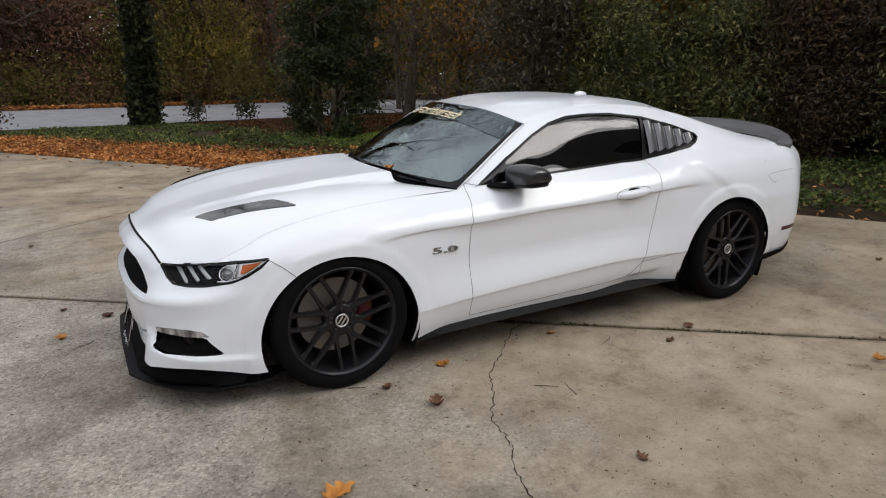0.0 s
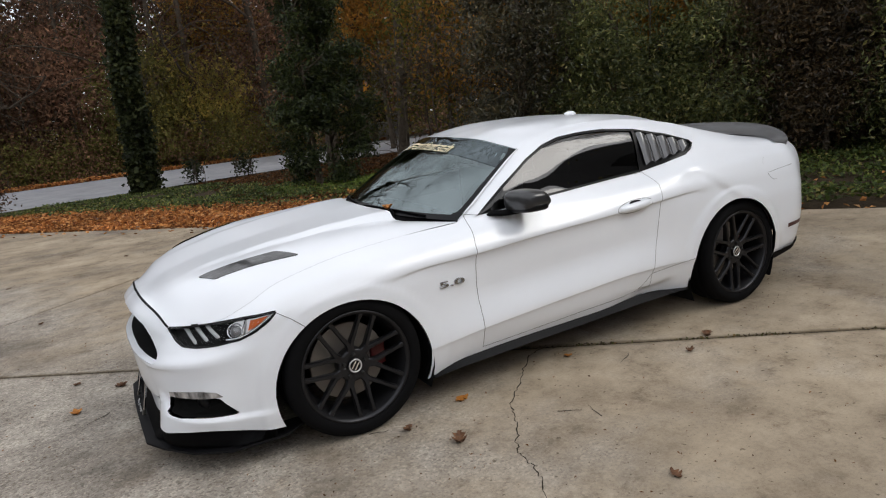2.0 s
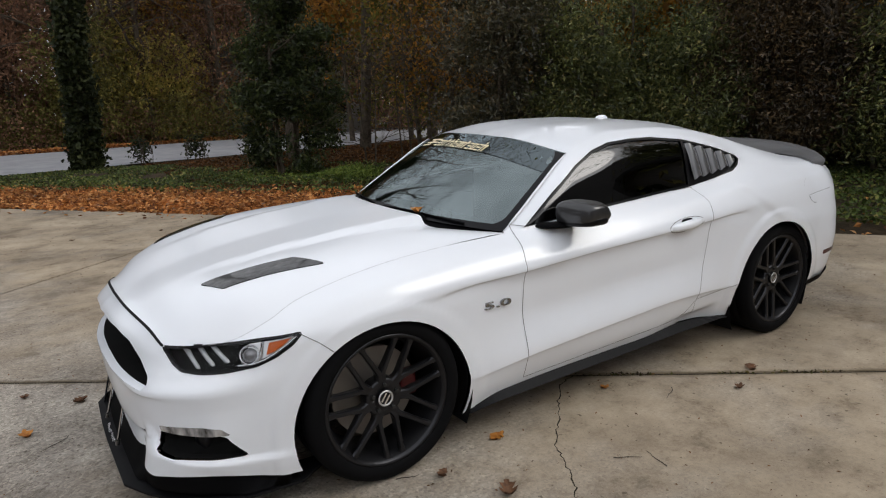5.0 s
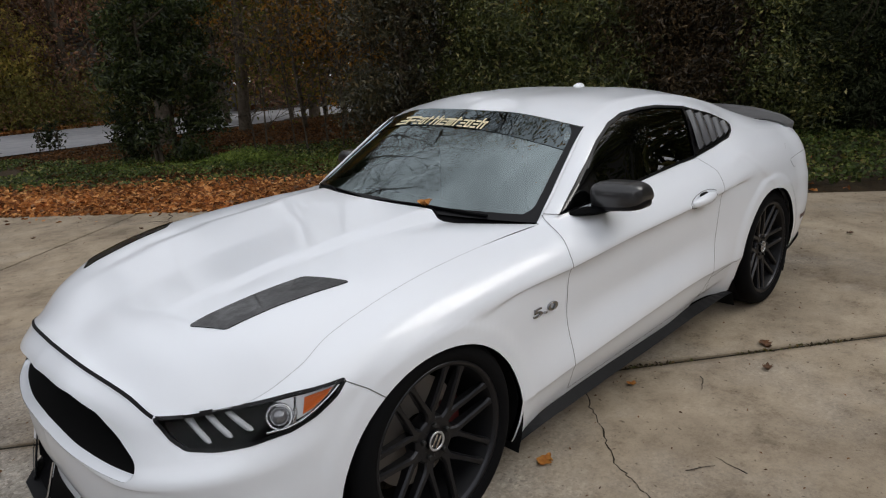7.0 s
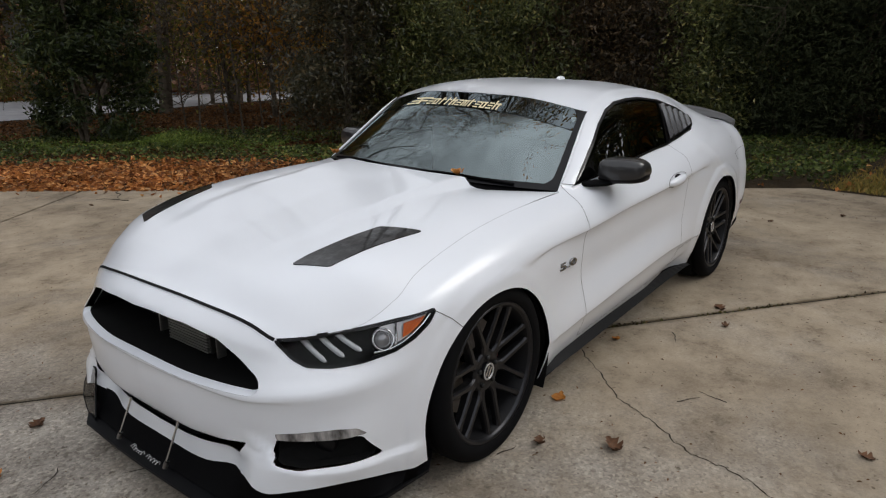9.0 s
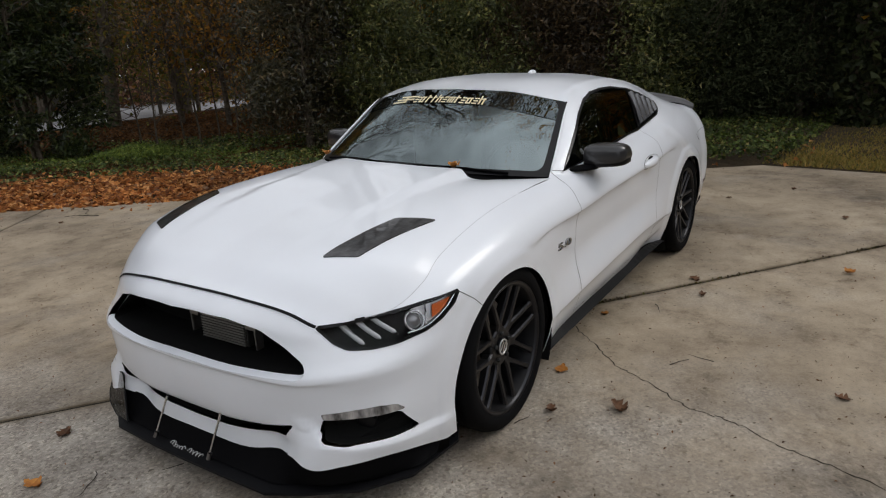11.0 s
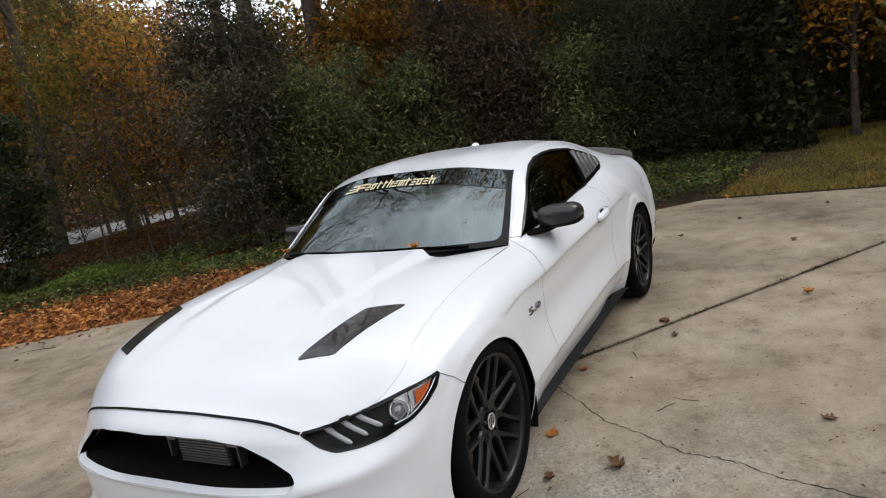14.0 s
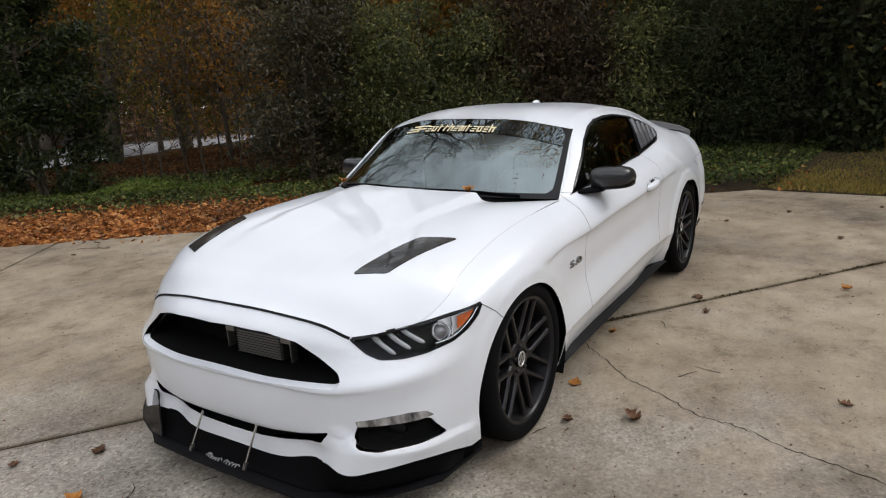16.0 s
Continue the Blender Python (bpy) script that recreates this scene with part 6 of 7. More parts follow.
for sg in (1, -1):
    bm = bmesh.new()
    superblob(bm, (1.02 if sg > 0 else 1.06, -0.950 * sg if sg > 0 else 0.91, 0.972), (0.070, 0.104, 0.057), 3.4, 44, 26, shear=(-0.020 * sg, -0.006 * sg))
    for v in bm.verts:
        w = abs(v.co.y)
        k = (w - 0.855) / 0.2
        v.co.x += 0.028 * (1 - min(1, abs(v.co.z - 0.968) / 0.052)) * (1 if v.co.x > 1.02 else -0.2)
        v.co.z += 0.016 * (0.5 - k) * (1 if v.co.z > 0.968 else 0.2)
    bmesh.ops.remove_doubles(bm, verts=bm.verts, dist=1e-4)
    mirror = part("door_mirror", bm, M_CARBON, car, "carbon fibre door mirror housing", True)
    bm = bmesh.new()
    superblob(bm, (0.945, -0.865 * sg, 0.915), (0.072, 0.062, 0.014), 2.4, shear=(-0.05 * sg, 0))
    bmesh.ops.remove_doubles(bm, verts=bm.verts, dist=1e-4)
    part("mirror_arm", bm, M_PLASTIC, mirror, "", True)
    bm = bmesh.new()
    superblob(bm, (1.024 if sg > 0 else 1.064, -0.950 * sg if sg > 0 else 0.91, 0.938), (0.071, 0.106, 0.026), 3.4, 36, 14, shear=(-0.020 * sg, -0.006 * sg))
    bmesh.ops.remove_doubles(bm, verts=bm.verts, dist=1e-4)
    part("mirror_base", bm, M_TRIM, mirror, "black lower mirror shell", True)

# handle, badge, marker, fuel flap
for sg in (1, -1):
    bm = bmesh.new()
    secs = []
    for t in np.linspace(0, 1, 15):
        x = 1.672 + 0.235 * t
        z = 0.803 + 0.014 * t
        p, n = on_side(x, z)
        bow = math.sin(math.pi * t) ** 0.55
        hh = 0.011 + 0.013 * bow
        o = 0.002 + 0.026 * bow
        secs.append([bm.verts.new((p.x + 0 * n.x, (p.y + n.y * d) * sg, z + e)) for e, d in ((-hh, -0.004), (-hh * 0.9, o * 0.7), (-hh * 0.3, o), (hh * 0.3, o), (hh * 0.9, o * 0.7), (hh, -0.004))])
    for a, b in zip(secs, secs[1:]):
        for j in range(5):
            bm.faces.new((a[j], a[j + 1], b[j + 1], b[j]))
    handle = part("door_handle", bm, M_PAINT, P_DOOR[0 if sg > 0 else 1], "white body-coloured door handle", True)
    # no hollow here: recess shade is a dark blob, its rim a grey tube
    bm = bmesh.new()
    superblob(bm, (0, 0, 0), (0.046, 0.004, 0.012), 2.2, 16, 8)
    p, n = on_side(1.792, 0.833)
    for v in bm.verts:
        v.co = Vector((p.x + v.co.x, (p.y + v.co.y - 0.001 + 0.25 * v.co.z) * sg, p.z + v.co.z))
    part("handle_recess", bm, M_GAP, handle, "dark patch painting the shade behind the handle", True)
    loop = [flip([on_side(1.790 + 0.136 * math.cos(a), 0.812 + 0.008 * math.cos(a) + 0.035 * math.sin(a), 0.0004)[0]], sg)[0] for a in np.linspace(radians(20), radians(352), 40)]
    tube("recess_edge", loop, 0.0014, M_SHUT, handle, 5)
    bm = bmesh.new()
    a_, b_ = [[flip([on_side(3.20 + 0.17 * t, z0 + 0.010 * t, 0.004)[0]], sg)[0] for t in np.linspace(0, 1, 7)] for z0 in (0.424, 0.452)]
    strip(bm, a_, b_)
    part("side_marker", bm, M_REDLAMP, car, "small dark red side marker lamp")
bm = bmesh.new()
arc_a = np.linspace(radians(105), radians(150), 9)
strip(bm, [on_side(3.075 + 0.088 * math.cos(a), 0.838 + 0.092 * math.sin(a), 0.0012)[0] for a in arc_a], [on_side(3.075 + 0.0872 * math.cos(a), 0.838 + 0.0912 * math.sin(a), 0.0012)[0] for a in arc_a])
part("fuel_flap_gap", bm, M_SHUT, P_QUARTER[0])
tube("fuel_flap_gap", [on_side(3.10 + 0.088 * math.cos(a), 0.86 + 0.088 * math.sin(a), 0.0004)[0] for a in np.linspace(radians(205), radians(275), 12)], 0.0011, M_SHUT, P_QUARTER[0], 5)
# flat grey strip painting the shadow of the fold by the fuel flap
bm = bmesh.new()
for_line = [(3.028 + 0.274 * t, 0.826 + 0.019 * t) for t in np.linspace(0, 1, 9)]
strip(bm, [on_side(x, z, 0.0012)[0] for x, z in for_line], [on_side(x, z + 0.002, 0.0012)[0] for x, z in for_line])
part("flap_crease", bm, M_SHUT, P_QUARTER[0])


def lettering(text, height, name, material, parent, matrix, extrude, label):
    cu = bpy.data.curves.new(name, "FONT")
    cu.body, cu.size, cu.extrude, cu.align_x, cu.align_y = text, height, extrude, "CENTER", "CENTER"
    cu.bevel_depth = height * 0.03
    cu.offset = -height * 0.012
    tmp = bpy.data.objects.new(name, cu)
    scene.collection.objects.link(tmp)
    me = bpy.data.meshes.new_from_object(tmp.evaluated_get(bpy.context.evaluated_depsgraph_get()))
    bpy.data.objects.remove(tmp)
    me.materials.clear()
    me.materials.append(material)
    ob = child(name, me, parent, label)
    ob.matrix_basis = matrix
    return ob


p, n = on_side(0.548, 0.632, 0.004)
base = Matrix(((1.0, 0, 0, p.x), (0, 0, -1, p.y), (0.02, 1, 0, p.z), (0, 0, 0, 1)))
lettering("5.0", 0.066, "badge", M_BADGE, P_FENDER[0], base @ Matrix.Diagonal((1.85, 0.66, 1, 1)), 0.003, "dark chrome 5.0 badge")
base = Matrix(((-1.0, 0, 0, p.x), (0, 0, 1, -p.y), (0.02, 1, 0, p.z), (0, 0, 0, 1)))
lettering("5.0", 0.066, "badge", M_BADGE, P_FENDER[1], base @ Matrix.Diagonal((1.85, 0.66, 1, 1)), 0.003, "dark chrome 5.0 badge")

# quarter-window louvres
for sg in (1, -1):
    edges = np.linspace(2.038, 2.445, 6)
    for k in range(5):
        x0, x1 = edges[k] + 0.003, edges[k + 1] - 0.002
        bm = bmesh.new()
        cols = []
        for t in np.linspace(0, 1, 7):
            x = x0 + (x1 - x0) * t
            zt = np.interp(x, [d[0] for d in DLO[5:10]], [d[1] for d in DLO[5:10]]) - 0.024
            zb = np.interp(x, (1.98, 2.2, 2.38, 2.44, 2.485), (.978, 1.002, 1.030, 1.055, 1.09)) + 0.024 + 0.012 * math.sin(math.pi * t)
            o = 0.002 + 0.016 * math.sin(math.pi * t ** 0.7)
            col = []
            for q in np.linspace(0, 1, 5):
                p, n = on_side(x, zb + (zt - zb) * q, o)
                col.append(bm.verts.new((p.x, p.y * sg, p.z)))
            cols.append(col)
        for a, b in zip(cols, cols[1:]):
            for j in range(4):
                bm.faces.new((a[j], a[j + 1], b[j + 1], b[j]))
        part("louvre", bm, M_LOUVRE, P_QGLASS[0 if sg > 0 else 1], "glossy grey louvre blade", True)

# lamps
for k, sg in enumerate((1, -1)):
    lens = panel("headlight", ["lamp"], M_LENS, both="pair", offset=0.0015, label="clear headlight lens over black housing", shadow=False) if k == 0 else lens
    lamp = lens[k]

    def L(u, z, out):
        p, n = on_lamp(u, z, out)
        return Vector((p.x, p.y * sg, p.z))

    bm = bmesh.new()
    rows = []
    for f in faces_of["lamp"]:
        vs = []
        for v in f.verts:
            n = vert_normal[v.index]
            vs.append(bm.verts.new(((v.co - n * 0.028).x, (v.co - n * 0.028).y * sg, (v.co - n * 0.028).z)))
        bm.faces.new(vs)
    bmesh.ops.remove_doubles(bm, verts=bm.verts, dist=1e-5)
    part("lamp_housing", bm, M_PLASTIC, lamp, "black lamp interior")
    seam("lamp_bezel", {"lamp"}, {"front_bumper", "fender", "hood"}, lamp, sg, 0.010, M_TRIM)
    for i, u0 in enumerate((-0.190, -0.133, -0.077)):
        bm = bmesh.new()
        rows = []
        for t in (-0.12, 0.15, 0.4, 0.65, 0.85, 0.95, 1.0):
            u, z = u0 + 0.058 * t - 0.018, 0.662 - 0.056 * t * (1 - 0.12 * i) + 0.003 * i
            rows.append([bm.verts.new(L(u + o, z + 0.006 * o / 0.011, -0.016 + d)) for o, d in [(q * (1 if t < 0.9 else 0.55), e) for q, e in ((-0.0075, -0.006), (-0.004, 0.003), (0.004, 0.003), (0.0075, -0.006))]])
        for a, b in zip(rows, rows[1:]):
            for j in range(3):
                bm.faces.new((a[j], a[j + 1], b[j + 1], b[j]))
        part("light_bar", bm, M_DRL, lamp, "slanting pale running-light bar", True)
    # projector with a chrome ring
    c = L(0.036, 0.647, -0.020)
    n = (L(0.036, 0.647, 0.01) - c).normalized()
    turn = n.to_track_quat("-Y", "Z").to_matrix().to_4x4()
    v, f = revolve([(0.029, 0.0), (0.031, -0.007), (0.034, -0.007), (0.038, 0.002), (0.038, 0.02)], 32)
    ob = child("projector_ring", mesh_np("projector_ring", v, f, M_CHROME, True), lamp)
    ob.matrix_basis = Matrix.Translation(c) @ turn
    v, f = revolve([(0.0005, -0.014), (0.012, -0.012), (0.022, -0.005), (0.029, 0.004), (0.031, 0.02)], 28)
    ob = child("projector_lens", mesh_np("projector_lens", v, f, M_PROJ, True), lamp)
    ob.matrix_basis = Matrix.Translation(c) @ turn
    bm = bmesh.new()
    quad = [(0.106, 0.683), (0.186, 0.691), (0.158, 0.669), (0.126, 0.649), (0.098, 0.640)]
    vs = [bm.verts.new(L(u, z, -0.010)) for u, z in quad]
    f = bm.faces.new(vs)
    part("amber_reflector", bm, M_AMBER, lamp, "amber side reflector")
    tube("chrome_strip", [L(u, z, -0.008) for u, z in ((0.000, 0.612), (0.050, 0.612), (0.095, 0.624), (0.135, 0.645), (0.17, 0.668), (0.203, 0.692))], 0.0045, M_CHROME, lamp, 6, "bright strip under the amber reflector")
    bm = bmesh.new()
    us = np.linspace(0.030, 0.196, 10)
    strip(bm, [L(u, float(np.interp(u, (0.03, 0.10, 0.196), (0.684, 0.690, 0.699))), -0.017) for u in us], [L(u, float(np.interp(u, (0.03, 0.07, 0.124, 0.165, 0.196), (0.634, 0.622, 0.640, 0.667, 0.690))), -0.019) for u in us])
    part("reflector_bowl", bm, M_SILVER, lamp, "silvered reflector round the amber lens", True)
    tube("chrome_divider", [L(u, z, -0.010) for u, z in ((0.080, 0.686), (0.078, 0.655), (0.072, 0.622))], 0.006, M_CHROME, lamp, 6)

# grille, intake and fog recesses
def recess(name, poly, depth, parent, material, label="", scale=0.94, sg=1):
    """A tunnel behind an opening in the nose, closed at its back."""
    bm = bmesh.new()
    fr_, bk_ = [], []
    cw, cz_ = sum(p[0] for p in poly) / len(poly), sum(p[1] for p in poly) / len(poly)
    for w, z in poly:
        p, n, *_ = SKIN.ray_cast(Vector((-2.5, -max(w, 0.002), z)), Vector((1, 0, 0)))
        x = p.x if p is not None and p.x < -0.3 else -0.7
        fr_.append(bm.verts.new((x + 0.018, -w * sg, z)))
        bk_.append(bm.verts.new((x + depth, -(cw + (w - cw) * scale) * sg, cz_ + (z - cz_) * scale)))
    n = len(poly)
    for i in range(n):
        if abs(poly[i][0]) < 1e-6 and abs(poly[(i + 1) % n][0]) < 1e-6:
            continue
        bm.faces.new((fr_[i], fr_[(i + 1) % n], bk_[(i + 1) % n], bk_[i]))
    bm.faces.new(bk_)
    return part(name, bm, material, parent, label)


def both_halves(poly):
    right = [p for p in poly if p[0] > 0.001]
    i0 = max(range(len(right)), key=lambda i: right[i][1] - right[i][0])
    right = right[i0:] + right[:i0]
    return [(0.0, right[0][1])] + right + [(0.0, right[-1][1])]


full = lambda poly: [(-w, z) for w, z in reversed(both_halves(poly)[1:-1])] + both_halves(poly)[1:-1]


def recess_full(name, poly, depth, label, lip=0.010):
    bm = bmesh.new()
    pts = full(poly)
    fr_, bk_ = [], []
    dense = []
    for a, b in zip(pts, pts[1:] + pts[:1]):
        k = max(1, int(math.hypot(b[0] - a[0], b[1] - a[1]) / 0.03))
        dense += [(a[0] + (b[0] - a[0]) * i / k, a[1] + (b[1] - a[1]) * i / k) for i in range(k)]
    pts = dense
    edge, rim = [], []
    for (w, z), (w2, z2) in zip(pts, shrink(pts, lip)):
        p, n, *_ = SKIN.ray_cast(Vector((-2.5, -max(abs(w), 0.002), z)), Vector((1, 0, 0)))
        x = p.x if p is not None and p.x < -0.3 else -0.75
        edge.append((x + 0.001, -w, z))
        rim.append((x + (0.030 if lip else 0.012), -w2, z2))
        fr_.append(bm.verts.new(rim[-1]))
        bk_.append(bm.verts.new((max(x, -0.80) + depth, -w * 0.97, z + (0.006 if z < 0.57 else -0.006) * (1 if depth > 0.05 else 0))))
    n = len(pts)
    for i in range(n):
        bm.faces.new((fr_[i], fr_[(i + 1) % n], bk_[(i + 1) % n], bk_[i]))
    bm.faces.new(bk_)
    if not lip:
        return part(name, bm, M_LINER, P_BUMPER, label)
    ring = bmesh.new()
    strip(ring, edge + edge[:1], rim + rim[:1])
    part("opening_lip", ring, M_PAINT, P_BUMPER, "white turned-in lip")
    return part(name, bm, M_LINER, P_BUMPER, label)


grille = recess_full("grille", GRILLE, 0.13, "open black grille without a badge", 0.009)
recess_full("lower_intake", INTAKE, 0.10, "black lower intake slot", 0.0)
bm = bmesh.new()
add_box(bm, -0.762, -0.72, -0.002, 0.27, 0.535, 0.640, 0.006)
part("oil_cooler", bm, M_STEELD, grille, "grey finned cooler behind the grille")
for k in range(9):
    bm = bmesh.new()
    add_box(bm, -0.772, -0.760, 0.004, 0.264, 0.541 + k * 0.0105, 0.546 + k * 0.0105)
    part("cooler_fin", bm, M_FIN, grille)
for y0, y1, z0, z1 in ((-0.062, -0.008, 0.618, 0.655), (0.275, 0.335, 0.612, 0.65), (-0.058, -0.050, 0.55, 0.62), (0.325, 0.333, 0.54, 0.615)):
    bm = bmesh.new()
    add_box(bm, -0.775, -0.74, y0, y1, z0, z1, 0.006)
    part("cooler_bracket", bm, M_STEEL, grille, "bare metal bracket")
for o in list(grille.children):
    o.data.transform(Matrix.Diagonal((1, -1, 1, 1)))
for sg in (1, -1):
    fog = recess("fog_recess", FOG, 0.06, P_BUMPER, M_LINER, "black fog lamp recess", 0.93, sg)
    v, f = revolve([(0.0005, -0.006), (0.028, -0.004), (0.033, 0.0), (0.036, 0.012), (0.036, 0.03)], 24)
    ob = child("fog_lamp", mesh_np("fog_lamp", v, f, M_TRIM, True), fog, "small round fog lamp")
    ob.matrix_basis = Matrix.Translation((-0.680, -0.735 * sg, 0.318)) @ Matrix.Rotation(radians(-62 * sg), 4, "Z")

# spoiler on the trunk lid
bm = bmesh.new()
rows = []
for w in np.linspace(-0.80, 0.80, 33):
    k = abs(w) / 0.80
    xr = 3.755 - 0.34 * k ** 2.6
    xf = 3.36 - 0.10 * k ** 3
    zr = 1.098 - 0.055 * k ** 3
    row = []
    for t in np.linspace(0, 1, 9):
        x = xf + (xr - xf) * t
        p, n, *_ = SKIN.ray_cast(Vector((min(x, 3.58), -abs(w) * 0.985, 2.0)), Vector((0, 0, -1)))
        z0 = p.z if p is not None else 1.0
        lift = max(0, zr - 1.02) * t ** 1.9
        row.append((x, -w, max(z0, 0.985) + 0.006 + lift))
    row.append((xr + 0.006, -w, row[-1][2] - 0.012))
    row.append((xr - 0.02, -w, 0.95))
    rows.append([bm.verts.new(p) for p in row])
for a, b in zip(rows, rows[1:]):
    for j in range(len(a) - 1):
        bm.faces.new((a[j], a[j + 1], b[j + 1], b[j]))
bm.faces.new(rows[0])
bm.faces.new(rows[-1])
part("rear_spoiler", bm, M_SPOILER, car, "dark grey carbon ducktail spoiler", True)

# cowl, wipers, banner, antenna, interior
bm = bmesh.new()
fs = np.linspace(-1, 1, 41)
hood_edge = lambda f: Vector((float(np.interp(abs(f), (0, .3, .555, .62, 1), (.425, .445, .470, .475, .69))), -f * 0.785, float(np.interp(abs(f), (0, .5, .575, .66, 1), (.957, .943, .931, .910, .896))) - 0.012))
strip(bm, [hood_edge(f) for f in fs], [Vector((.475 + .245 * abs(f) ** 2.6, -f * 0.775, .957 - .052 * f**2)) for f in fs])
part("cowl", bm, M_PLASTIC, car, "black plastic cowl under the windshield", True)


def on_screen(f, a, out=0.0):
    """A point on the windscreen: f across (-1 to 1, left negative y for positive f), a up."""
    s = abs(f) * 20
    P = SCREEN_P
    i, j = a * (P.shape[0] - 1), s
    i0, j0 = min(int(i), P.shape[0] - 2), min(int(j), P.shape[1] - 2)
    fi, fj = i - i0, j - j0
    q = P[i0, j0] * (1 - fi) * (1 - fj) + P[i0 + 1, j0] * fi * (1 - fj) + P[i0, j0 + 1] * (1 - fi) * fj + P[i0 + 1, j0 + 1] * fi * fj
    return Vector((q[0] - 0.427 * out, -q[1] * (1 if f > 0 else -1), q[2] + 0.904 * out))


SCREEN_P = screen_points()
for f0, f1 in ((0.06, 0.80), (-0.86, -0.10)):
    pts = [on_screen(f0 + (f1 - f0) * t, 0.016 + 0.022 * math.sin(t * 3.0), 0.008) for t in np.linspace(0, 1, 9)]
    w_ = tube("wiper", pts, 0.006, M_PLASTIC, car, 6, "black wiper blade")
    arm = [hood_edge((f0 + f1) / 2 + 0.2) + Vector((-0.01, 0, 0.0)), on_screen((f0 + f1) / 2 + 0.1, 0.008, 0.014), on_screen((f0 + f1) / 2, 0.03, 0.012)]
    tube("wiper_arm", arm, 0.007, M_PLASTIC, w_, 6)
bm = bmesh.new()
strip(bm, [on_screen(f, 0.985, 0.0015) for f in np.linspace(-0.97, 0.97, 30)], [on_screen(f, 0.745, 0.0015) for f in np.linspace(-0.97, 0.97, 30)])
band = part("sun_band", bm, M_BAND, P_SCREEN, "dark sun band along the top", True)
bm = bmesh.new()
strip(bm, [on_screen(f, 0.0, 0.0015) for f in np.linspace(-1, 1, 30)], [on_screen(f, 0.05 + 0.03 * abs(f) ** 4, 0.0015) for f in np.linspace(-1, 1, 30)])
part("lower_border", bm, M_TRIM, P_SCREEN, "black ceramic border", True)
for sg in (1, -1):
    bm = bmesh.new()
    up_ = np.linspace(0.0, 0.985, 24)
    strip(bm, [on_screen(0.998 * sg, a, 0.0018) for a in up_], [on_screen(sg * (0.962 - 0.10 * max(0, (0.16 - a) / 0.16) ** 2 - 0.05 * max(0, (a - 0.86) / 0.125) ** 2), a, 0.0018) for a in up_])
    part("side_border", bm, M_TRIM, P_SCREEN, "black ceramic border", True)


def banner_piece(f0, f1, a0, a1, slant=0.0):
    """A flat slanted bar on the sun band."""
    bm = bmesh.new()
    a0, a1 = 0.752 + (a0 - 0.88) * 1.75, 0.752 + (a1 - 0.88) * 1.75
    q = [on_screen(f0, a0, 0.004), on_screen(f1, a0, 0.004), on_screen(f1 + slant, a1, 0.004), on_screen(f0 + slant, a1, 0.004)]
    bm.faces.new([bm.verts.new(p) for p in q])
    part("banner_mark", bm, M_CREAM, band, "cream lettering shape on the sun band")


# a plain emblem, then twelve letter-sized blocks, some with a tall stroke
banner_piece(-0.55, -0.42, 0.930, 0.945, -0.02)
banner_piece(-0.58, -0.44, 0.905, 0.918, -0.01)
banner_piece(-0.60, -0.47, 0.882, 0.895, -0.01)
banner_piece(-0.43, -0.34, 0.930, 0.945, -0.02)
banner_piece(-0.45, -0.37, 0.903, 0.918, -0.01)
banner_piece(-0.47, -0.44, 0.880, 0.930, -0.02)
x0 = -0.355
for k, ch in enumerate("soffHsmfsosH"):
    w_ = 0.0625
    if ch == "s":
        for a0 in (0.880, 0.902, 0.924):
            banner_piece(x0, x0 + w_ * 0.78, a0, a0 + 0.011, -0.006)
    elif ch == "o":
        banner_piece(x0, x0 + w_ * 0.78, 0.880, 0.891, -0.004)
        banner_piece(x0, x0 + w_ * 0.78, 0.924, 0.935, -0.004)
        banner_piece(x0, x0 + w_ * 0.26, 0.880, 0.935, -0.014)
        banner_piece(x0 + w_ * 0.54, x0 + w_ * 0.80, 0.880, 0.935, -0.014)
    elif ch == "m":
        for o in (0, 0.36, 0.72):
            banner_piece(x0 + w_ * o, x0 + w_ * (o + 0.22), 0.880, 0.935, -0.014)
        banner_piece(x0, x0 + w_ * 0.9, 0.924, 0.935, -0.004)
    elif ch == "f":
        banner_piece(x0 + w_ * 0.2, x0 + w_ * 0.46, 0.880, 0.950, -0.018)
        banner_piece(x0, x0 + w_ * 0.7, 0.924, 0.935, -0.004)
    else:
        banner_piece(x0, x0 + w_ * 0.26, 0.880, 0.955, -0.018)
        banner_piece(x0 + w_ * 0.54, x0 + w_ * 0.80, 0.880, 0.935, -0.014)
        banner_piece(x0, x0 + w_ * 0.8, 0.920, 0.933, -0.004)
    x0 += w_
bm = bmesh.new()
superblob(bm, (2.142, 0.030, 1.331), (0.055, 0.020, 0.022), 2.0, 16, 8)
bmesh.ops.remove_doubles(bm, verts=bm.verts, dist=1e-4)
part("roof_antenna", bm, M_PAINT, P_ROOF, "small white antenna fin", True)
bm = bmesh.new()
add_box(bm, 0.55, 0.98, -0.72, 0.72, 0.70, 0.86, 0.05)
part("dashboard", bm, M_INTERIOR, car, "dark dashboard", True)
bm = bmesh.new()
add_box(bm, 0.5, 3.2, -0.76, 0.76, 0.22, 0.30)
add_box(bm, 2.3, 3.2, -0.60, 0.60, 0.30, 0.98, 0.05)
part("cabin_floor", bm, M_INTERIOR, car, "dark cabin floor")
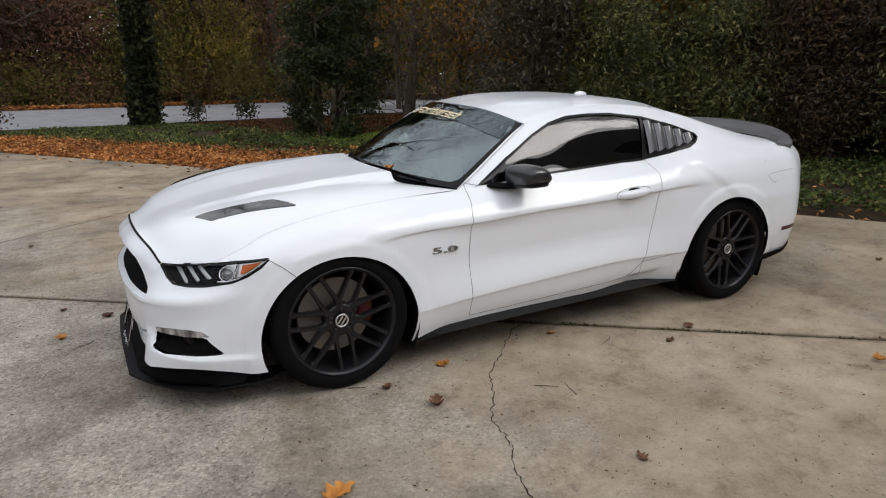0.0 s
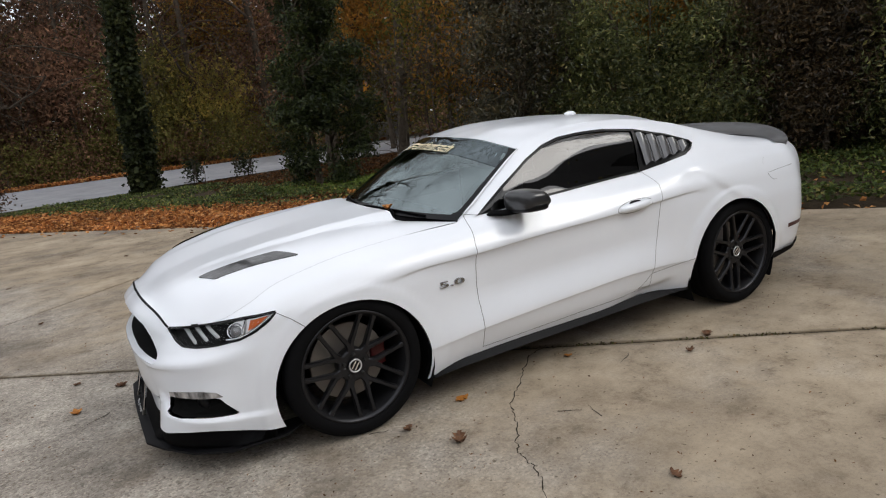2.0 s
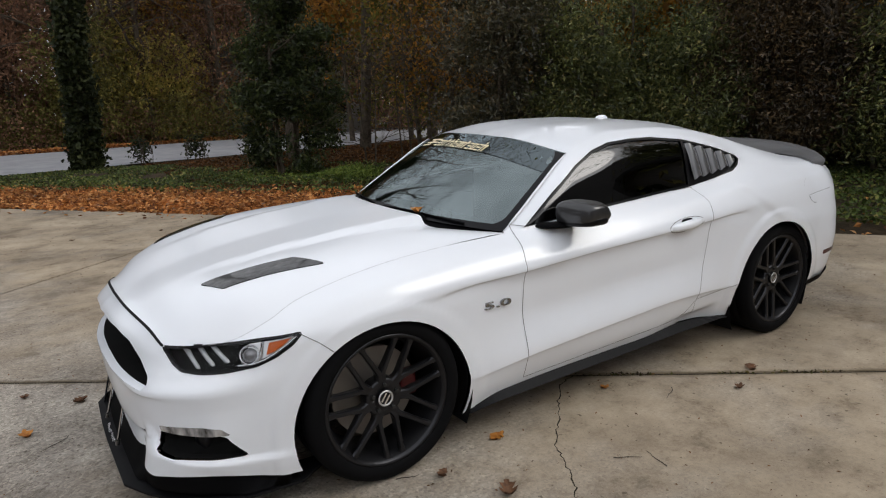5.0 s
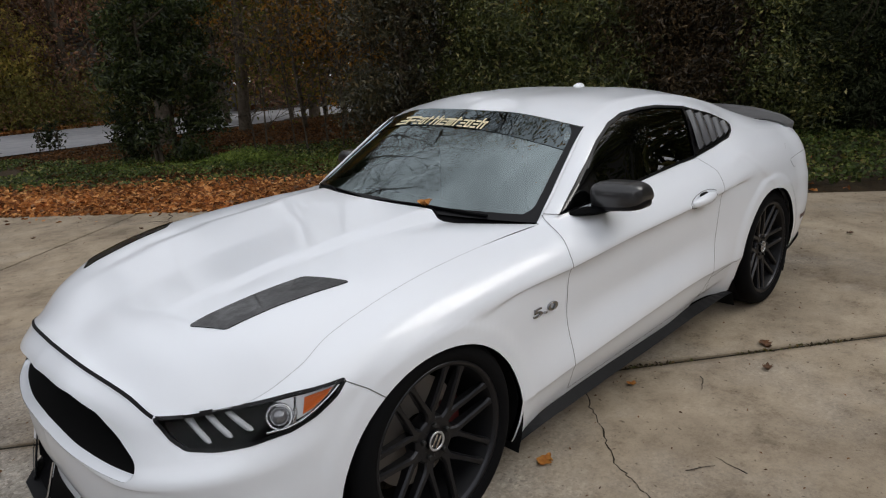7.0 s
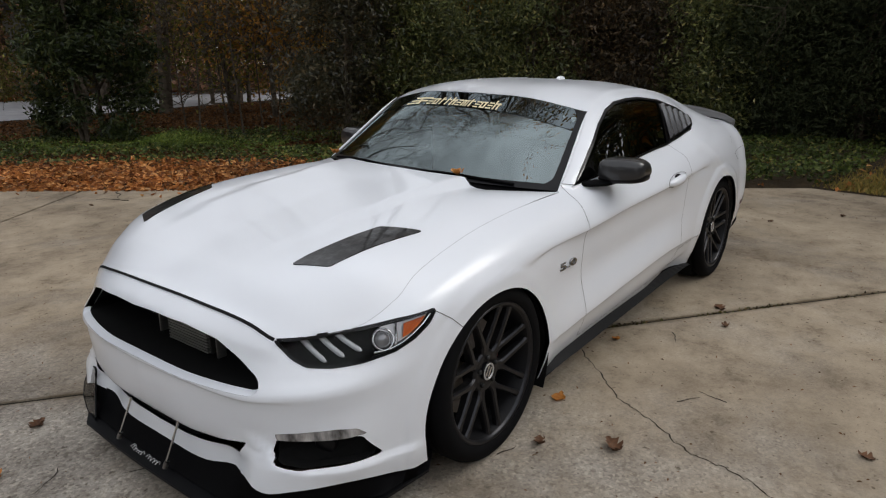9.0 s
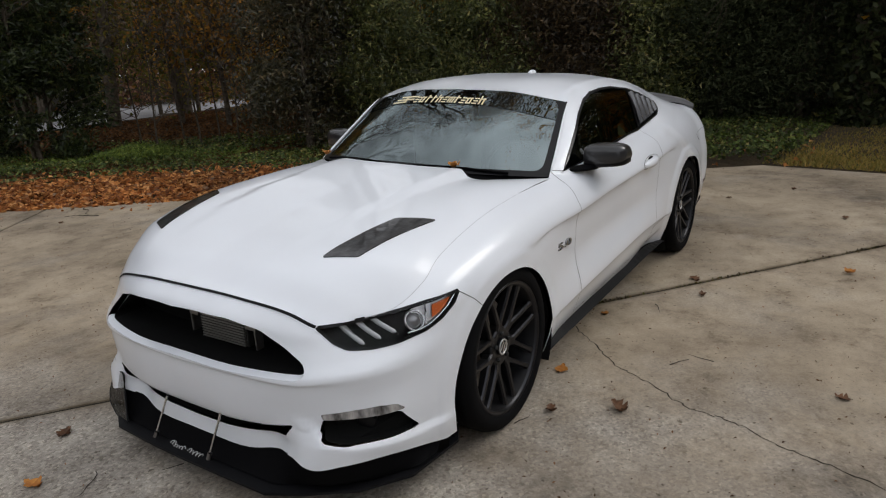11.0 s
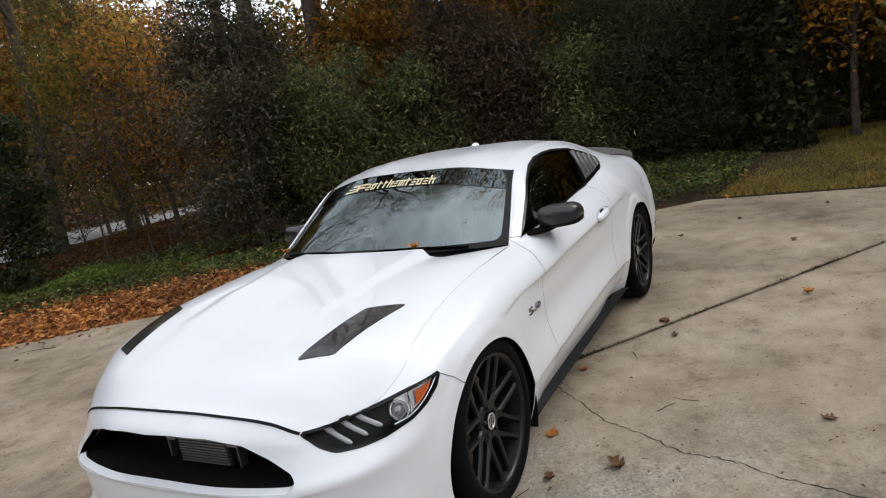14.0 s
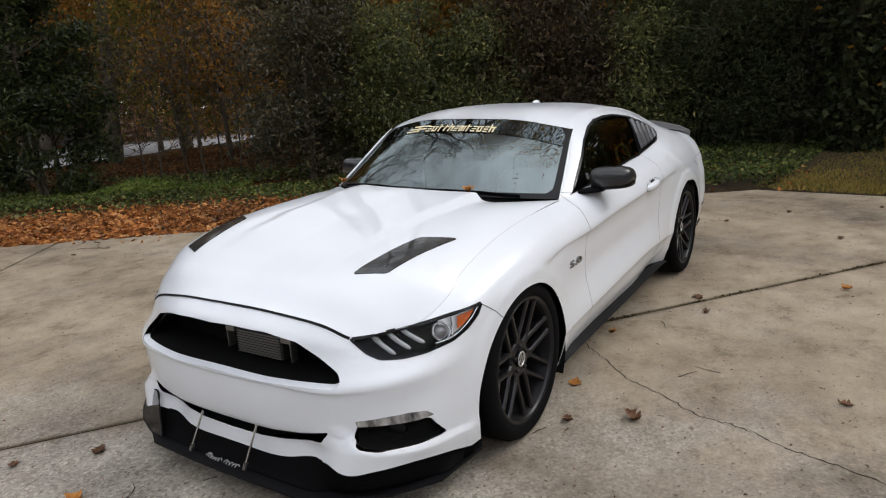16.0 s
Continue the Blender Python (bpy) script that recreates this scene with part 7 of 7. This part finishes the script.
for sg in (1, -1):
    bm = bmesh.new()
    add_box(bm, 1.55, 1.70, -0.62 * sg, -0.16 * sg, 0.40, 1.02, 0.05)
    add_box(bm, 1.58, 1.70, -0.52 * sg, -0.26 * sg, 1.00, 1.16, 0.04)
    add_box(bm, 1.15, 1.62, -0.62 * sg, -0.16 * sg, 0.36, 0.52, 0.05)
    part("front_seat", bm, M_INTERIOR, car, "dark front seat with headrest", True)
ang = np.linspace(0, 2 * np.pi, 25)
tube("steering_wheel", [(1.08 + 0.05 * math.sin(a), -0.38 + 0.18 * math.cos(a), 0.86 + 0.16 * math.sin(a)) for a in ang], 0.016, M_INTERIOR, car, 8)


def settle_rows(co):
    """The car leans a little on its springs: its far side sits higher and nearer the middle."""
    x, y, z = co[:, 0], co[:, 1], co[:, 2]
    k = np.clip(y + 0.5, 0, 1)
    low = np.clip((0.80 - z) / 0.15, 0, 1)
    front = 0.70 + 0.25 * low
    g = (front + (1 - front) * np.clip((x + 0.1) / 0.6, 0, 1)) * (1 - 0.55 * np.clip((x - 0.6) / 0.6, 0, 1))
    lift = 0.004 + 0.028 * np.clip((x + 0.80) / 0.6, 0, 1)
    sweep = 0.022 * low * np.clip((y - 0.1) / 0.6, 0, 1.2) ** 2 * np.clip((-x - 0.2) / 0.5, 0, 1)
    return np.stack([x + sweep, y - 2 * k * g * (0.035 + 0.032 * z), z + lift * (k * k + np.maximum(0, y - 0.5))], 1)


def settle(p):
    return Vector(settle_rows(np.array([p[:]], float))[0])


done = set()
for ob in car.children_recursive:
    top = ob
    while top.parent != car:
        top = top.parent
    if top.name.split(".")[0] in ("wheel", "brake_disc", "brake_caliper", "wheel_liner", "underbody") or ob.type != "MESH":
        continue
    m = ob.matrix_basis
    if m.translation.length > 1e-4 or top.name.split(".")[0] != ob.name.split(".")[0] and ob.parent.matrix_basis.translation.length > 1e-4:
        moved = settle(m.translation)
        ob.matrix_basis = Matrix.Translation(moved - m.translation) @ m
    elif ob.data.name not in done:
        done.add(ob.data.name)
        co = np.empty(len(ob.data.vertices) * 3, np.float32)
        ob.data.vertices.foreach_get("co", co)
        co = co.reshape(-1, 3)
        co = settle_rows(co).astype(np.float32)
        ob.data.vertices.foreach_set("co", co.ravel())
        ob.data.update()
body.free()


# ---- loose leaves and twigs on the drive ----
M_LEAF_O = mat("orange_leaf", (0.42, 0.16, 0.03), 0.6, spec=0.3)
ln(M_LEAF_O, ramp(M_LEAF_O, noise_fac(M_LEAF_O, 25.0, 4.0), [(0.3, (0.28, 0.085, 0.015)), (0.7, (0.55, 0.25, 0.05))]), bsdf(M_LEAF_O).inputs["Base Color"])
M_LEAF_B = mat("brown_leaf", (0.12, 0.06, 0.03), 0.7, spec=0.3)
ln(M_LEAF_B, ramp(M_LEAF_B, noise_fac(M_LEAF_B, 25.0, 4.0), [(0.3, (0.055, 0.028, 0.016)), (0.7, (0.20, 0.095, 0.045))]), bsdf(M_LEAF_B).inputs["Base Color"])


def oak_leaf(x, y, z, size, turn, curl, material, label, group="leaves on the drive"):
    """A lobed dry leaf, curled along its rib."""
    rg = np.random.default_rng(int(abs(x * 1000) + abs(y * 777)))
    t = np.linspace(0, 1, 11)
    half = size * 0.30 * np.sin(np.pi * t ** 0.8) * (1 + 0.45 * np.sin(t * 22)) + 0.002
    bm = bmesh.new()
    rows = []
    for ti, hw in zip(t, half):
        lift = curl * size * (0.25 * (2 * ti - 1) ** 2) + rg.normal(0, 0.004)
        row = []
        for k in (-1.0, -0.5, 0.0, 0.5, 1.0):
            row.append(bm.verts.new(((ti - 0.5) * size, k * hw, 0.004 + lift + curl * size * 0.22 * k * k * abs(hw) / (0.3 * size) + rg.normal(0, 0.002))))
        rows.append(row)
    for a, b in zip(rows, rows[1:]):
        for j in range(4):
            bm.faces.new((a[j], a[j + 1], b[j + 1], b[j]))
    lo = min(v.co.z for v in bm.verts)
    for v in bm.verts:
        v.co.z -= lo - 0.001
    ob = tagged(new("fallen_leaf", bm_mesh("fallen_leaf", bm, material, True)), label, "leaf", group)
    ob.matrix_basis = pose(x, y, z, 0, 0, turn)
    return ob


for x, y, size, turn, curl, kind in [
        (0.54, -0.91, 0.085, 10, 0.3, "o"), (0.31, -1.27, 0.115, 60, 1.0, "b"), (1.83, -1.27, 0.075, 20, 0.7, "b"), (-0.32, -1.69, 0.14, 15, 0.5, "o"), (0.82, -2.06, 0.075, 80, 0.8, "b"), (2.59, -2.0, 0.085, 40, 0.7, "o"),
        (-1.24, 0.49, 0.085, 100, 0.4, "o"), (-0.98, 0.75, 0.10, 30, 0.8, "b"), (1.30, -0.85, 0.06, 5, 0.3, "o"), (0.17, -1.02, 0.075, 25, 0.6, "b"), (-1.23, 1.0, 0.075, 70, 0.5, "b"),
        (2.10, -1.16, 0.11, 50, 0.6, "b"), (4.1, -1.9, 0.09, 15, 0.6, "b"), (4.6, -0.9, 0.07, 75, 0.6, "b"), (3.7, -2.6, 0.07, 130, 0.6, "b"), (5.2, -1.4, 0.08, 45, 0.6, "b"), (5.6, -2.2, 0.07, 160, 0.6, "b"), (-1.5, 3.0, 0.06, 30, 0.5, "b"), (-0.6, 6.0, 0.08, 0, 0.5, "b"), (0.4, 5.9, 0.08, 60, 0.5, "b"), (1.3, 5.2, 0.07, 110, 0.5, "b"), (-1.9, 5.2, 0.07, 20, 0.5, "b")]:
    oak_leaf(x, y, 0.001, size * (1.0 if kind == "o" else 0.82), turn, curl, M_LEAF_O if kind == "o" else M_LEAF_B, "flat orange fallen leaf on the concrete" if kind == "o" else "curled brown dry leaf on the concrete")
p = settle(on_screen(0.47, 0.03, 0.012))
oak_leaf(p.x - 0.01, p.y, p.z, 0.08, 70, 1.0, M_LEAF_O, "curled orange-brown leaf caught at the wiper", "leaves on the car")
p = settle(on_screen(-0.93, 0.05, 0.012))
oak_leaf(p.x - 0.01, p.y, p.z, 0.07, 20, 1.0, M_LEAF_O, "curled orange-brown leaf caught at the wiper", "leaves on the car")
rg = np.random.default_rng(31)
for x, y, length in [(0.86, -1.38, 0.11), (0.95, -1.45, 0.13), (1.5, -1.1, 0.14), (-1.12, 0.30, 0.16), (-0.9, 0.1, 0.08), (1.75, 5.5, 0.5), (1.6, 5.3, 0.42), (-0.2, -2.2, 0.08), (0.05, -0.95, 0.09)]:
    a = rg.uniform(0, 6.28)
    pts = [(x + math.cos(a) * length * (k / 5 - 0.5) + rg.normal(0, 0.04 * length), y + math.sin(a) * length * (k / 5 - 0.5) + rg.normal(0, 0.04 * length), 0.005) for k in range(6)]
    v, f = tube_arrays(pts, np.linspace(0.0022, 0.0009, 6) * (2.2 if length > 0.3 else 1), 5)
    tagged(new("twig", mesh_np("twig", v, f, M_TWIG, True)), "thin dark twig lying on the concrete", "twig", "twigs on the drive")
# crumbs of moss and leaf along the open joint
n = 3600
t = rg.uniform(1.6, 8.2, n) ** 1.0
off = rg.normal(0, 0.009, n)
dens = np.array([noise.noise(Vector((k * 2.2, 5, 1))) for k in t])
thin = dens > -0.15 + 0.5 * rg.random(n)
t, off = t[thin], off[thin]
pts = np.column_stack([-1.62 + 0.8 * t + 0.6 * off, 1.55 - 0.6 * t + 0.8 * off, rg.uniform(-0.016, 0.006, len(t))])
v, f = leaves(rg, pts, 0.022, 0.3, 0.6)
tagged(new("joint_debris", mesh_np("joint_debris", v, f, M_MOSS)), "moss and leaf crumbs along the slab joint", "debris", kind="stuff")
n = 5000
q = rg.uniform((-2.5, -3.0), (6.4, 7.5), (n, 2))
pts = np.column_stack([q, np.full(n, 0.003)])
pts = pts[beyond(pts) < -0.05]
v, f = leaves(rg, pts, 0.012, 0.9, 0.45, 0.7)
tagged(new("leaf_crumbs", mesh_np("leaf_crumbs", v, f, M_LITTER)), "small dry leaf crumbs scattered over the concrete", "debris", kind="stuff")

# ---- the neighbour's house and the road sign beyond the trees ----
M_SIDING = mat("grey_siding", (0.34, 0.33, 0.32), 0.8)
bump(M_SIDING, noise_fac(M_SIDING, 8.0, 4.0), 0.3, 0.02)
M_SHINGLE = mat("dark_shingle", (0.055, 0.05, 0.048), 0.9)
ln(M_SHINGLE, ramp(M_SHINGLE, noise_fac(M_SHINGLE, 6.0, 6.0, 0.7), [(0.3, (0.035, 0.032, 0.03)), (0.7, (0.075, 0.07, 0.066))]), bsdf(M_SHINGLE).inputs["Base Color"])
M_WINDOW = mat("dark_window", (0.02, 0.022, 0.025), 0.08)
M_WHITEW = mat("white_woodwork", (0.5, 0.49, 0.47), 0.6)
M_SIGN = mat("amber_sign", (0.75, 0.30, 0.02), 0.5)


def house(x, y, turn, w, d, h, ridge, label, wall_mat, roof_mat, windows=3):
    root = empty("house", (x, y, 0), label, "house")
    root.rotation_euler = (0, 0, radians(turn))
    bm = bmesh.new()
    add_box(bm, -w / 2, w / 2, -d / 2, d / 2, -0.2, h)
    part("wall", bm, wall_mat, root)
    bm = bmesh.new()
    o = 0.5
    a = [(-w / 2 - o, -d / 2 - o, h - 0.15), (-w / 2 - o, 0, ridge), (-w / 2 - o, d / 2 + o, h - 0.15)]
    b = [(w / 2 + o, p[1], p[2]) for p in a]
    top = [bm.verts.new(p) for p in a + b]
    low = [bm.verts.new((p[0], p[1], p[2] - 0.2)) for p in a + b]
    for q in ((0, 1, 4, 3), (1, 2, 5, 4)):
        bm.faces.new([top[i] for i in q])
        bm.faces.new([low[i] for i in q])
    for i, j in ((0, 3), (2, 5), (0, 1), (1, 2), (3, 4), (4, 5)):
        bm.faces.new((top[i], top[j], low[j], low[i]))
    part("roof", bm, roof_mat, root, "dark shingle roof")
    for sx in (-1, 1):
        bm = bmesh.new()
        bm.faces.new([bm.verts.new(p) for p in ((sx * w / 2, -d / 2, h), (sx * w / 2, d / 2, h), (sx * w / 2, 0, ridge - 0.35))])
        part("gable", bm, wall_mat, root)
    for sy in (-1, 1):
        for k in range(windows):
            cx = -w / 2 + w * (k + 0.5) / windows
            bm = bmesh.new()
            add_box(bm, cx - 0.62, cx + 0.62, sy * d / 2 - 0.03, sy * d / 2 + 0.03, 0.95, 2.35)
            win = part("window", bm, M_WHITEW, root, "white window frame")
            bm = bmesh.new()
            add_box(bm, cx - 0.52, cx + 0.52, sy * d / 2 - 0.045, sy * d / 2 + 0.045, 1.05, 2.25)
            part("pane", bm, M_WINDOW, win)
    return root


house(12.9, 35.4, -20, 9.0, 7.0, 4.2, 7.0, "grey-sided house with a dark roof beyond the road", M_SIDING, M_SHINGLE)
house(9.2, -12.2, 38, 11.0, 8.0, 4.9, 8.7, "dark shaded house behind the drive, mirrored in the car windows", M_SIDING, M_SHINGLE)
post = empty("road_sign", (12.80, 29.05, 0), "amber diamond warning sign on a wooden post", "sign")
bm = bmesh.new()
add_box(bm, -0.07, 0.07, -0.05, 0.05, -0.1, 2.83, 0.01)
part("post", bm, M_BARK, post)
bm = bmesh.new()
add_box(bm, -0.36, 0.36, -0.012, 0.012, -0.36, 0.36, 0.008)
bmesh.ops.rotate(bm, verts=bm.verts, cent=(0, 0, 0), matrix=Matrix.Rotation(radians(45), 3, "Y"))
bmesh.ops.translate(bm, verts=bm.verts, vec=(0, -0.07, 2.93))
part("sign_board", bm, M_SIGN, post, "amber board")
post.rotation_euler = (0, 0, radians(-22))

for k, (x, y, h, r) in enumerate([(11.4, -5.3, 8.2, 1.6), (14.2, -3.6, 9.0, 2.2)]):
    tree("evergreen_tree", "dense dark evergreen tree beside the lawn, mirrored in the side window", x, y, h, r, 0.2, M_GREEN, 9000, 0.22, 640 + k, 0.16, 80, stems=2, shape=0.5, group="trees beside the lawn")
